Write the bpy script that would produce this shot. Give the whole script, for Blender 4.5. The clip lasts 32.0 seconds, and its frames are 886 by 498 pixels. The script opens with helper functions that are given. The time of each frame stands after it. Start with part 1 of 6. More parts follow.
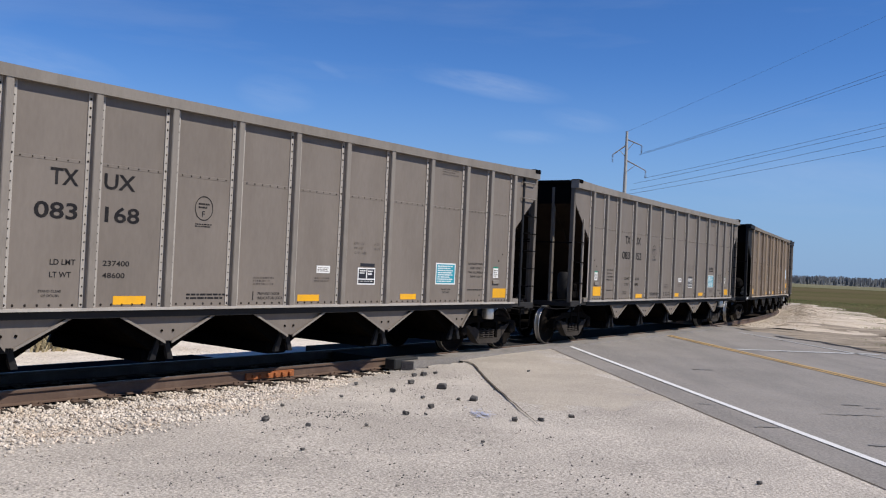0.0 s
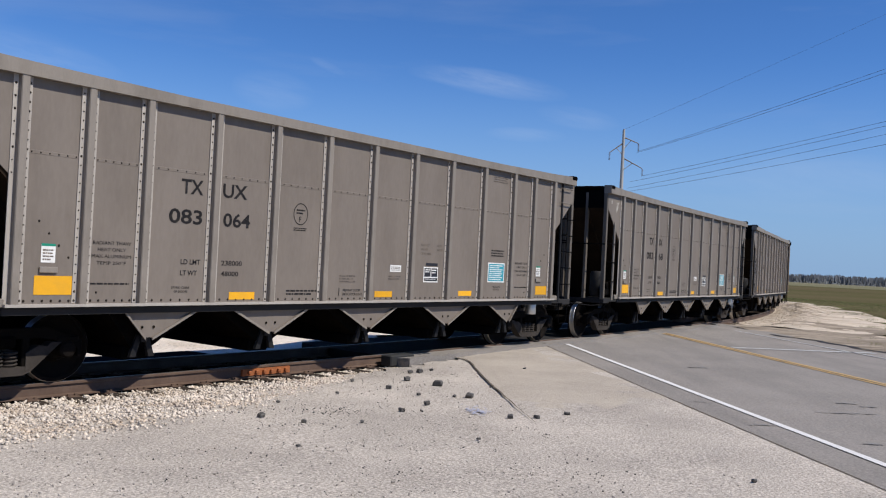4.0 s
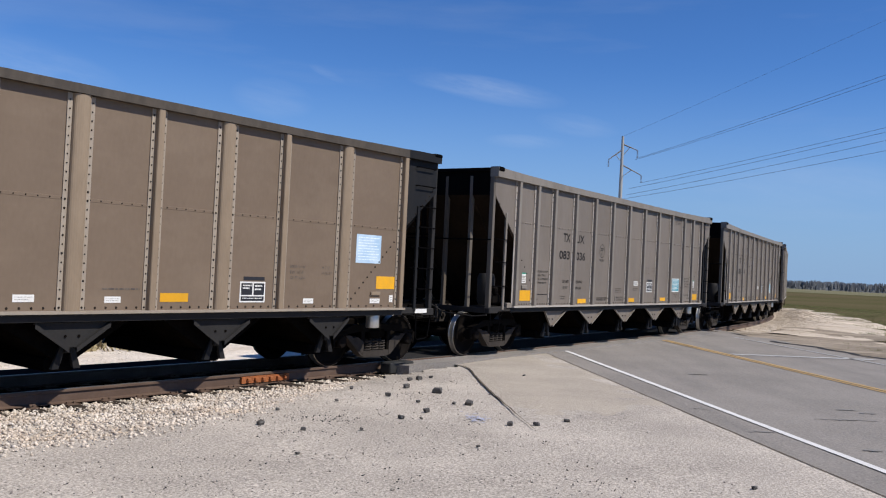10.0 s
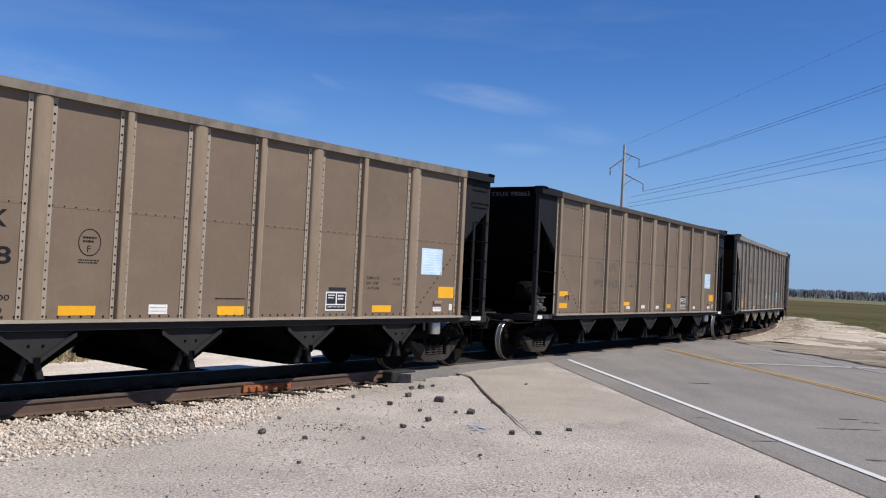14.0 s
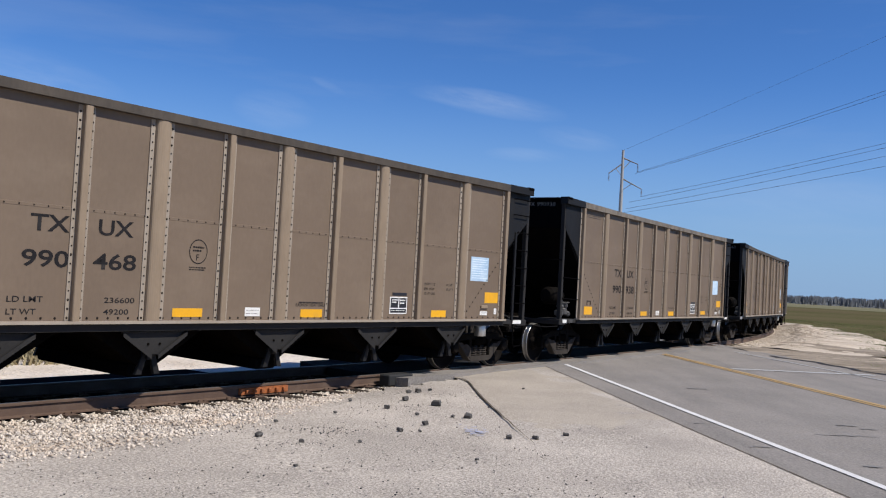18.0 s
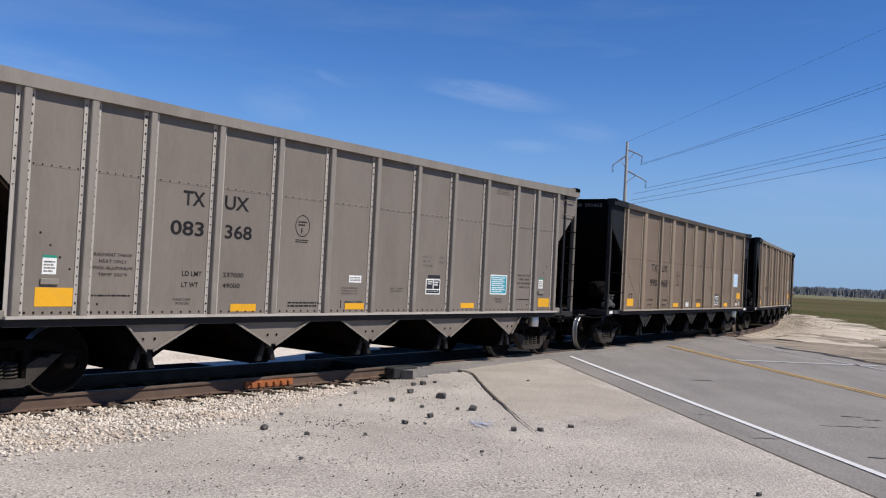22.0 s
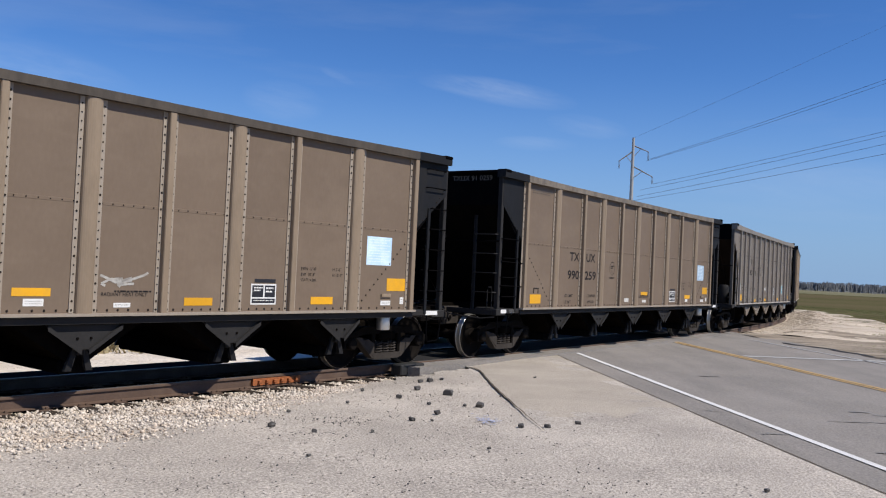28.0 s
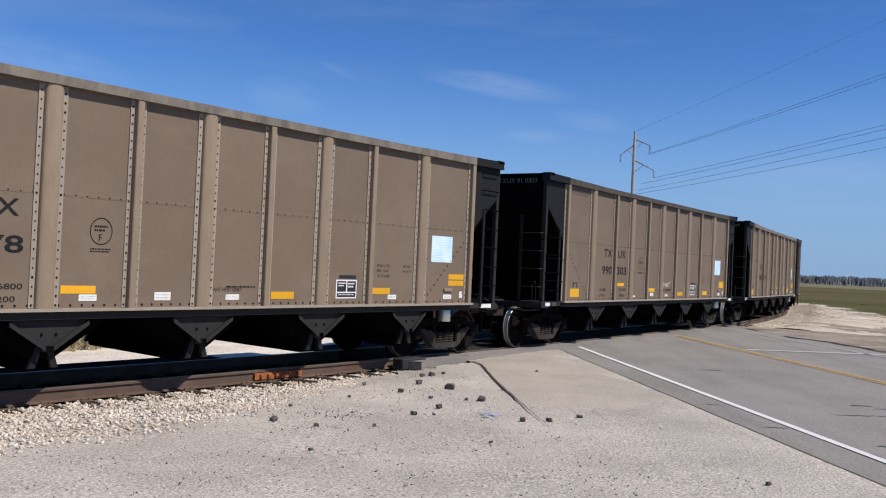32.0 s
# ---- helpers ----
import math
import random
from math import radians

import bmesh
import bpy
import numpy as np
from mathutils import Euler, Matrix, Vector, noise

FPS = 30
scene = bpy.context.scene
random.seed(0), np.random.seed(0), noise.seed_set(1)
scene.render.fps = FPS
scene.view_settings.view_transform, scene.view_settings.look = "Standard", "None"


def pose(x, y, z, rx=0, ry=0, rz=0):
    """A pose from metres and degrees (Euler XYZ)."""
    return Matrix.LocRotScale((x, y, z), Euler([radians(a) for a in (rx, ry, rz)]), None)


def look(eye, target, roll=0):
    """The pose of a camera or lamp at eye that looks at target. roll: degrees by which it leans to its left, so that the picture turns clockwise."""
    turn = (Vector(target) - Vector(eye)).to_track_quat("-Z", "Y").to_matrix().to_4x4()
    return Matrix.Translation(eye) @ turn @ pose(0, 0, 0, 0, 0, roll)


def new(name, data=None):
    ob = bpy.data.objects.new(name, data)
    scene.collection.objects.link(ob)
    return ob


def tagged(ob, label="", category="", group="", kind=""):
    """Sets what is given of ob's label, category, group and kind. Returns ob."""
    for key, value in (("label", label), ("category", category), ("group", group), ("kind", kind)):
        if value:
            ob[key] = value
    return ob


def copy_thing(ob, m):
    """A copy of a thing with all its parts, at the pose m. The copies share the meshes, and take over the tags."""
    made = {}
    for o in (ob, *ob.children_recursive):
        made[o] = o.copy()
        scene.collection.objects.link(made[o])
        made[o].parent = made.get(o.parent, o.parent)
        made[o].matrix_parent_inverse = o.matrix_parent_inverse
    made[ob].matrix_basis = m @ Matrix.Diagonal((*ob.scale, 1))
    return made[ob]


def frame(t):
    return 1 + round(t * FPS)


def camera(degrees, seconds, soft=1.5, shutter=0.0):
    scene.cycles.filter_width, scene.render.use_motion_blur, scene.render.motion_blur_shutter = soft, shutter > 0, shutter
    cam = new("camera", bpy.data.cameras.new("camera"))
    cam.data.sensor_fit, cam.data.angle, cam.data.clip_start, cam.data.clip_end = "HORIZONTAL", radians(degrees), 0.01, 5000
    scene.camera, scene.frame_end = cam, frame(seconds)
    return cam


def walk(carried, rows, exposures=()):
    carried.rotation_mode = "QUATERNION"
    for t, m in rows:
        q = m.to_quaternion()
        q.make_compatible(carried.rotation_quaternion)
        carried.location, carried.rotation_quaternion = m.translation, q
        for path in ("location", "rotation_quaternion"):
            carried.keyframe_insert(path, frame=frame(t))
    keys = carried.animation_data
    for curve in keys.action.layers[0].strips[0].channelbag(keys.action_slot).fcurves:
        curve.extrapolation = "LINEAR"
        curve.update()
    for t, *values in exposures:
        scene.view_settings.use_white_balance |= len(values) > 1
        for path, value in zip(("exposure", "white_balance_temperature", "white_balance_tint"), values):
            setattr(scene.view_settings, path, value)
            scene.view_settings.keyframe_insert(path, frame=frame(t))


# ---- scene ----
# Camera: a phone held by hand at one spot beside the crossing; it only turns.
EYE = (0.0, 0.0, 1.851)
cam = camera(53.6, 32.0, soft=1.15)
TURNS = [
    (0, 91.014, -2.705, 0.025), (0.5, 91.000, -2.679, -0.098), (1, 90.954, -2.652, -0.214), (1.5, 90.885, -2.622, -0.264),
    (2, 90.819, -2.628, -0.253), (2.5, 90.763, -2.671, -0.213), (4.5, 90.887, -3.011, -0.195), (5, 90.949, -3.030, -0.168),
    (5.5, 91.015, -3.023, -0.154), (6, 91.086, -2.979, -0.145), (6.5, 91.153, -2.937, -0.130), (7, 91.186, -2.914, -0.118),
    (7.5, 91.176, -2.908, -0.112), (8, 91.154, -2.939, -0.105), (8.5, 91.141, -2.980, -0.114), (9, 91.149, -2.968, -0.158),
    (9.5, 91.201, -2.912, -0.214), (10, 91.296, -2.866, -0.250), (10.5, 91.404, -2.839, -0.257), (11, 91.502, -2.826, -0.238),
    (11.5, 91.584, -2.821, -0.217), (12, 91.649, -2.796, -0.193), (12.5, 91.711, -2.762, -0.161), (13, 91.775, -2.791, -0.146),
    (13.5, 91.822, -2.850, -0.143), (14, 91.848, -2.863, -0.127), (14.5, 91.857, -2.858, -0.084), (16.5, 91.911, -2.993, -0.237),
    (17, 91.989, -3.121, -0.337), (17.5, 92.072, -3.213, -0.334), (18, 92.110, -3.247, -0.265), (18.5, 92.066, -3.241, -0.193),
    (19, 91.977, -3.222, -0.146), (19.5, 91.897, -3.187, -0.126), (20, 91.842, -3.169, -0.102), (20.5, 91.790, -3.174, -0.076),
    (21, 91.729, -3.128, -0.060), (21.5, 91.668, -3.039, -0.033), (22, 91.610, -2.993, 0.019), (22.5, 91.551, -2.975, 0.085),
    (23, 91.520, -2.919, 0.149), (23.5, 91.559, -2.861, 0.192), (24, 91.631, -2.829, 0.204), (24.5, 91.674, -2.802, 0.203),
    (25, 91.693, -2.813, 0.209), (25.5, 91.718, -2.885, 0.227), (27.5, 91.475, -2.737, 0.417), (28, 91.392, -2.774, 0.439),
    (28.5, 91.294, -2.790, 0.450), (29, 91.206, -2.789, 0.449), (29.5, 91.144, -2.752, 0.455), (30, 91.090, -2.705, 0.482),
    (30.5, 91.044, -2.680, 0.515), (31, 91.010, -2.674, 0.533), (31.5, 90.993, -2.680, 0.537), (32, 91.003, -2.666, 0.536),
]
walk(cam, [(t, pose(*EYE, rx, ry, rz)) for t, rx, ry, rz in TURNS], exposures=[(0, 0.18), (32, 0.18)])

# World: clear spring sky with thin cirrus, sun high behind the right shoulder.
SUN_TO = Vector((0.935, -0.425, 1.27)).normalized()
sun_el = math.asin(SUN_TO.z)
sun_az = math.atan2(SUN_TO.x, SUN_TO.y)


WISPS = [(0.055, 0.206, 0.085, 0.016, -0.11, 0.20), (0.02, 0.213, 0.07, 0.013, -0.05, 0.13), (0.15, 0.172, 0.05, 0.014, -0.1, 0.13), (-0.14, 0.217, 0.022, 0.006, -0.4, 0.11),
         (-0.46, 0.19, 0.13, 0.05, -0.3, 0.16), (-0.20, 0.185, 0.05, 0.025, -0.1, 0.12), (0.09, 0.15, 0.05, 0.009, 0.0, 0.12), (0.42, 0.12, 0.14, 0.03, 0.05, 0.08)]


def make_world():
    world = bpy.data.worlds.new("sky")
    scene.world = world
    world.use_nodes = True
    nt = world.node_tree
    nt.nodes.clear()
    out = nt.nodes.new("ShaderNodeOutputWorld")
    bg = nt.nodes.new("ShaderNodeBackground")
    sky = nt.nodes.new("ShaderNodeTexSky")
    sky.sky_type = "NISHITA"
    sky.sun_disc = False
    sky.sun_elevation = sun_el
    sky.sun_rotation = sun_az
    sky.altitude = 100
    sky.air_density, sky.dust_density, sky.ozone_density = 0.8, 0.0, 1.2
    bg.inputs["Strength"].default_value = 0.085
    # thin high cloud: stretched noise by direction
    tc = nt.nodes.new("ShaderNodeTexCoord")
    mp = nt.nodes.new("ShaderNodeMapping")
    mp.inputs["Rotation"].default_value = (0, radians(-14), radians(8))
    mp.inputs["Scale"].default_value = (1.1, 1.1, 7.5)
    mp.inputs["Location"].default_value = (0.27, 0.0, 0.34)
    nz = nt.nodes.new("ShaderNodeTexNoise")
    nz.inputs["Scale"].default_value = 2.3
    nz.inputs["Detail"].default_value = 7
    nz.inputs["Roughness"].default_value = 0.55
    rp = nt.nodes.new("ShaderNodeValToRGB")
    rp.color_ramp.elements[0].position, rp.color_ramp.elements[1].position = 0.50, 0.90
    rp.color_ramp.elements[0].color, rp.color_ramp.elements[1].color = (0, 0, 0, 1), (0.16, 0.16, 0.16, 1)
    mix = nt.nodes.new("ShaderNodeMixRGB")
    mix.inputs["Color2"].default_value = (6.5, 6.9, 7.6, 1)
    hs = nt.nodes.new("ShaderNodeHueSaturation")
    hs.inputs["Saturation"].default_value = 1.22
    ln = nt.links.new
    ln(tc.outputs["Generated"], mp.inputs["Vector"])
    ln(mp.outputs["Vector"], nz.inputs["Vector"])
    ln(nz.outputs["Fac"], rp.inputs["Fac"])
    ln(rp.outputs["Color"], mix.inputs["Fac"])
    ln(sky.outputs["Color"], hs.inputs["Color"])
    tint = nt.nodes.new("ShaderNodeMixRGB")
    tint.blend_type = "MULTIPLY"
    tint.inputs["Fac"].default_value = 1
    tint.inputs["Color2"].default_value = (0.72, 0.95, 1.31, 1)
    ln(hs.outputs["Color"], tint.inputs["Color1"])
    # pale haze low over the horizon
    sep = nt.nodes.new("ShaderNodeSeparateXYZ")
    low = nt.nodes.new("ShaderNodeMapRange")
    low.interpolation_type = "SMOOTHSTEP"
    low.inputs["From Min"].default_value, low.inputs["From Max"].default_value = -0.02, 0.24
    low.inputs["To Min"].default_value, low.inputs["To Max"].default_value = 0.95, 0.0
    haze = nt.nodes.new("ShaderNodeMixRGB")
    haze.inputs["Color2"].default_value = (2.5, 4.05, 6.6, 1)
    ln(tc.outputs["Generated"], sep.inputs["Vector"])
    ln(sep.outputs["Z"], low.inputs["Value"])
    ln(low.outputs["Result"], haze.inputs["Fac"])
    ln(tint.outputs["Color"], haze.inputs["Color1"])
    ln(haze.outputs["Color"], mix.inputs["Color1"])
    # a few separate cirrus wisps, by direction: u = x / y, v = z / y
    def calc(op, a, b=0.0, clamp=False):
        n = nt.nodes.new("ShaderNodeMath")
        n.operation, n.use_clamp = op, clamp
        for i, v in enumerate((a, b)):
            if isinstance(v, (int, float)):
                n.inputs[i].default_value = v
            else:
                ln(v, n.inputs[i])
        return n.outputs[0]

    ahead = calc("GREATER_THAN", sep.outputs["Y"], 0.05)
    u, v = calc("DIVIDE", sep.outputs["X"], sep.outputs["Y"]), calc("DIVIDE", sep.outputs["Z"], sep.outputs["Y"])
    both = nt.nodes.new("ShaderNodeCombineXYZ")
    ln(calc("ADD", calc("MULTIPLY", u, 9.0), calc("MULTIPLY", v, -2.0)), both.inputs["X"])
    ln(calc("ADD", calc("MULTIPLY", v, 46.0), calc("MULTIPLY", u, 8.0)), both.inputs["Y"])
    fib = nt.nodes.new("ShaderNodeTexNoise")
    fib.inputs["Scale"].default_value, fib.inputs["Detail"].default_value, fib.inputs["Roughness"].default_value = 1.0, 6, 0.6
    ln(both.outputs["Vector"], fib.inputs["Vector"])
    total = 0.0
    for u0, v0, half_u, half_v, slope, dense in WISPS:
        du = calc("SUBTRACT", u, u0)
        dv = calc("SUBTRACT", calc("SUBTRACT", v, v0), calc("MULTIPLY", du, slope))
        a, b = calc("DIVIDE", du, half_u), calc("DIVIDE", dv, half_v)
        body = calc("SUBTRACT", calc("SUBTRACT", 1.0, calc("MULTIPLY", a, a)), calc("MULTIPLY", b, b), True)
        total = calc("ADD", total, calc("MULTIPLY", body, dense))
    veil = calc("MULTIPLY", calc("MULTIPLY", total, ahead), calc("MULTIPLY", calc("SUBTRACT", fib.outputs["Fac"], 0.30), 2.6, True), True)
    cirrus = nt.nodes.new("ShaderNodeMixRGB")
    cirrus.inputs["Color2"].default_value = (6.5, 7.4, 9.0, 1)
    ln(veil, cirrus.inputs["Fac"])
    ln(mix.outputs["Color"], cirrus.inputs["Color1"])
    ln(cirrus.outputs["Color"], bg.inputs["Color"])
    ln(bg.outputs["Background"], out.inputs["Surface"])


make_world()
sun_data = bpy.data.lights.new("sun", "SUN")
sun_data.energy, sun_data.angle, sun_data.color = 4.6, radians(0.53), (1.0, 0.95, 0.87)
sun = new("sun", sun_data)
sun.matrix_basis = look(SUN_TO * 60, (0, 0, 0))

# ---- materials ----
def material(name, color, rough=0.7, metal=0.0, vary=0.25, grain=40.0, blotch=1.2, bump=0.15, bump_scale=None, second=None,
             second_amount=0.5, second_scale=2.0, island=0.0, each=0.0, stretch=(1, 1, 1), spec=0.4, bump_dist=0.01, speck=1.0, second_stretch=None, broad=1.0):
    """Principled surface with variation at two scales, an optional second colour in patches, and fine relief."""
    m = bpy.data.materials.new(name)
    m.use_nodes = True
    nt = m.node_tree
    ln = nt.links.new
    bs = nt.nodes["Principled BSDF"]
    bs.inputs["Roughness"].default_value = rough
    bs.inputs["Metallic"].default_value = metal
    bs.inputs["Specular IOR Level"].default_value = spec
    tc = nt.nodes.new("ShaderNodeTexCoord")
    mp = nt.nodes.new("ShaderNodeMapping")
    mp.inputs["Scale"].default_value = stretch
    ln(tc.outputs["Object"], mp.inputs["Vector"])

    def noise_tex(scale, detail=5, rough_=0.6, vec=None):
        n = nt.nodes.new("ShaderNodeTexNoise")
        n.inputs["Scale"].default_value, n.inputs["Detail"].default_value, n.inputs["Roughness"].default_value = scale, detail, rough_
        ln(vec or mp.outputs["Vector"], n.inputs["Vector"])
        return n.outputs["Fac"]

    def mathn(op, a, b):
        n = nt.nodes.new("ShaderNodeMath")
        n.operation = op
        for i, v in enumerate((a, b)):
            if isinstance(v, (int, float)):
                n.inputs[i].default_value = v
            else:
                ln(v, n.inputs[i])
        return n.outputs[0]

    base = nt.nodes.new("ShaderNodeRGB")
    base.outputs[0].default_value = (*color, 1)
    col = base.outputs[0]
    if second:
        rp = nt.nodes.new("ShaderNodeValToRGB")
        rp.color_ramp.elements[0].position, rp.color_ramp.elements[1].position = 0.52 - 0.15 * second_amount, 0.72 - 0.15 * second_amount
        other = None
        if second_stretch:
            mp2 = nt.nodes.new("ShaderNodeMapping")
            mp2.inputs["Scale"].default_value = second_stretch
            ln(tc.outputs["Object"], mp2.inputs["Vector"])
            other = mp2.outputs["Vector"]
        ln(noise_tex(second_scale, 7, 0.65, other), rp.inputs["Fac"])
        mx = nt.nodes.new("ShaderNodeMixRGB")
        ln(mathn("MULTIPLY", rp.outputs["Color"], second_amount), mx.inputs["Fac"])
        ln(col, mx.inputs["Color1"])
        mx.inputs["Color2"].default_value = (*second, 1)
        col = mx.outputs["Color"]
    f = mathn("ADD", mathn("MULTIPLY", mathn("SUBTRACT", noise_tex(blotch), 0.5), 1.6 * vary * broad),
              mathn("MULTIPLY", mathn("SUBTRACT", noise_tex(grain, 3), 0.5), 1.4 * vary * speck))
    if island:
        g = nt.nodes.new("ShaderNodeNewGeometry")
        f = mathn("ADD", f, mathn("MULTIPLY", mathn("SUBTRACT", g.outputs["Random Per Island"], 0.5), island))
    if each:
        o = nt.nodes.new("ShaderNodeObjectInfo")
        f = mathn("ADD", f, mathn("MULTIPLY", mathn("SUBTRACT", o.outputs["Random"], 0.5), each))
    hs = nt.nodes.new("ShaderNodeHueSaturation")
    ln(mathn("ADD", f, 1.0), hs.inputs["Value"])
    ln(col, hs.inputs["Color"])
    ln(hs.outputs["Color"], bs.inputs["Base Color"])
    rr = mathn("ADD", mathn("MULTIPLY", mathn("SUBTRACT", noise_tex(blotch * 4), 0.5), 0.25), rough)
    ln(rr, bs.inputs["Roughness"])
    if bump:
        bp = nt.nodes.new("ShaderNodeBump")
        bp.inputs["Strength"].default_value, bp.inputs["Distance"].default_value = bump, bump_dist
        ln(noise_tex(bump_scale or grain, 4), bp.inputs["Height"])
        ln(bp.outputs["Normal"], bs.inputs["Normal"])
    return m


M_SILVER = material("grey_aluminium_paint", (0.1892, 0.1605, 0.1347), 0.55, 0.08, 0.15, 24, 1.1, 0.12, spec=0.2, second=(0.1405, 0.1165, 0.09527), second_amount=0.5, second_scale=1.4, stretch=(1, 1, 0.3), each=0.08, bump_scale=1.6, bump_dist=0.05)
# Dirty post metal, dimmed with some of the car end's shade.
M_POSTTRIM = material("dirty_end_post_half_shade", (0.141, 0.123, 0.102), 0.6, 0.1, 0.2, 40, 1.5, 0.06, second=(0.078, 0.063, 0.0498), second_amount=0.45, second_scale=3.0, stretch=(1, 1, 0.3), spec=0.2)
M_SILVER_TRIM = material("weathered_aluminium", (0.2326, 0.2038, 0.1722), 0.52, 0.1, 0.16, 50, 1.5, 0.05, spec=0.2, second=(0.1301, 0.1109, 0.09156), second_amount=0.45, second_scale=3.0, stretch=(1, 1, 0.3), each=0.08)
M_TAN = material("tan_brown_paint", (0.1645, 0.1199, 0.08404), 0.56, 0.03, 0.14, 24, 0.9, 0.12, spec=0.25, second=(0.2087, 0.157, 0.1118), second_amount=0.45, second_scale=1.1, second_stretch=(0.7, 1, 1.3), stretch=(1, 1, 0.4), each=0.08, bump_scale=1.6, bump_dist=0.05)
M_TAN_TRIM = material("tan_post_paint", (0.2614, 0.1983, 0.1363), 0.54, 0.05, 0.14, 40, 1.4, 0.05, spec=0.25, second=(0.1598, 0.1137, 0.0752), second_amount=0.45, second_scale=2.4, stretch=(1, 1, 0.25), each=0.08)
M_CHORD = material("dusty_top_chord", (0.1993, 0.1661, 0.1291), 0.65, 0.1, 0.22, 25, 2.0, 0.12, second=(0.06642, 0.05535, 0.04576), second_amount=0.6, second_scale=5.0, stretch=(1, 1, 0.4))
M_CHORD_DARK = material("sooty_top_chord", (0.075, 0.060, 0.046), 0.75, 0.05, 0.25, 25, 2.0, 0.12, second=(0.035, 0.029, 0.024), second_amount=0.6, second_scale=4.0, stretch=(1, 1, 0.4))
M_BLACK = material("black_car_paint", (0.0040, 0.0040, 0.0045), 0.7, 0.0, 0.35, 30, 1.5, 0.08, second=(0.010, 0.008, 0.0065), second_amount=0.35, second_scale=2.5, stretch=(1, 1, 0.5), spec=0)
M_BLACKSIDE = material("dull_black_side_paint", (0.0095, 0.0098, 0.0112), 0.65, 0.0, 0.25, 30, 1.5, 0.06, second=(0.022, 0.019, 0.016), second_amount=0.35, second_scale=2.5, stretch=(1, 1, 0.5), spec=0.2)
# Near-black rust and steel: the shade under the cars is in the colour.
M_RUST_SHADE = material("rusty_underframe_in_shade", (0.0050, 0.0043, 0.0038), 0.9, 0.0, 0.4, 30, 2.0, 0.2, second=(0.013, 0.009, 0.006), second_amount=0.35, second_scale=4.0, spec=0)
M_CAST = material("dirty_cast_steel_in_shade", (0.00504, 0.004133, 0.003528), 0.8, 0.0, 0.45, 45, 3.0, 0.3, second=(0.008568, 0.006048, 0.004536), second_amount=0.35, second_scale=6.0, spec=0.05)
# Darker copy for the posts deeper in the car end's shade.
M_ENDPOST = material("end_post_in_shade", (0.10, 0.083, 0.066), 0.75, 0.0, 0.3, 30, 2.0, 0.1, spec=0.05)
M_SLOPE = material("rusty_slope_sheet", (0.026, 0.018, 0.0125), 0.85, 0.0, 0.35, 20, 1.2, 0.15, second=(0.012, 0.010, 0.0085), second_amount=0.5, second_scale=1.5, spec=0)
M_TAN_FLANGE = material("pale_worn_flange", (0.333, 0.279, 0.2205), 0.55, 0.1, 0.2, 40, 2.0, 0.05, second=(0.198, 0.153, 0.108), second_amount=0.4, second_scale=2.2, stretch=(1, 1, 0.4), each=0.1)
M_SILVER_FLANGE = material("bare_aluminium_flange", (0.3956, 0.3588, 0.3174), 0.55, 0.1, 0.18, 40, 2.0, 0.05, spec=0.25, second=(0.23, 0.1978, 0.1656), second_amount=0.4, second_scale=2.2, stretch=(1, 1, 0.4), each=0.1)
# Dusty sill colour; on springs and their seats it stands for sunlight.
M_DRAFT = material("dusty_sill_and_sunlit_spring", (0.04479, 0.03794, 0.03267), 0.8, 0.0, 0.35, 30, 2.5, 0.2, second=(0.02108, 0.01739, 0.01476), second_amount=0.5, second_scale=4.0, spec=0.1)
M_CHALK = material("chalk_mark", (0.42, 0.40, 0.36), 0.9, 0.0, 0.3, 30, 6, 0.0, second=(0.24, 0.21, 0.18), second_amount=0.6, second_scale=9.0)
# Dirty gusset grey; on the sill webs it also stands for shade.
M_GUSSET_DARK = material("dirty_grey_steel_and_shade", (0.0288, 0.0272, 0.0264), 0.65, 0.05, 0.3, 30, 2.0, 0.1, spec=0.1)
M_VALVE = material("dusty_valve_metal", (0.11, 0.105, 0.10), 0.6, 0.3, 0.5, 30, 8.0, 0.2, second=(0.015, 0.014, 0.013), second_amount=0.8, second_scale=9.0)
M_TREAD = material("polished_wheel_tread", (0.46, 0.44, 0.41), 0.38, 0.9, 0.12, 60, 6.0, 0.02, spec=0.4)
# Brown plate, darkened with the shade under the car.
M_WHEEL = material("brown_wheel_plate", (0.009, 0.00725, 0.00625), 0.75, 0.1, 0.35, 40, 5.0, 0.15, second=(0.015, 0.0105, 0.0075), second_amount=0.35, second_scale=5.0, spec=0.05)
# Rust and each rivet's small shadow share this one dark colour.
M_RIVET = material("rivet_rust_and_shadow", (0.030, 0.024, 0.020), 0.6, 0.3, 0.3, 60, 5, 0.0, spec=0.05)
M_LETTER = material("black_stencil_paint", (0.016, 0.015, 0.016), 0.7, 0.0, 0.3, 60, 5, 0.0, second=(0.09, 0.075, 0.062), second_amount=0.18, second_scale=12.0, spec=0.1)
M_LETTER_FADED = material("faded_stencil_paint", (0.075, 0.062, 0.054), 0.7, 0.0, 0.3, 60, 5, 0.0, second=(0.19, 0.15, 0.115), second_amount=0.7, second_scale=11.0)
M_ENDLETTER = material("worn_white_stencil", (0.20, 0.195, 0.185), 0.7, 0.0, 0.3, 60, 5, 0.0, second=(0.03, 0.03, 0.03), second_amount=0.5, second_scale=12.0)
M_WHITE = material("white_decal", (0.72, 0.71, 0.68), 0.55, 0.0, 0.10, 60, 6, 0.0, second=(0.48, 0.44, 0.38), second_amount=0.3, second_scale=8.0)
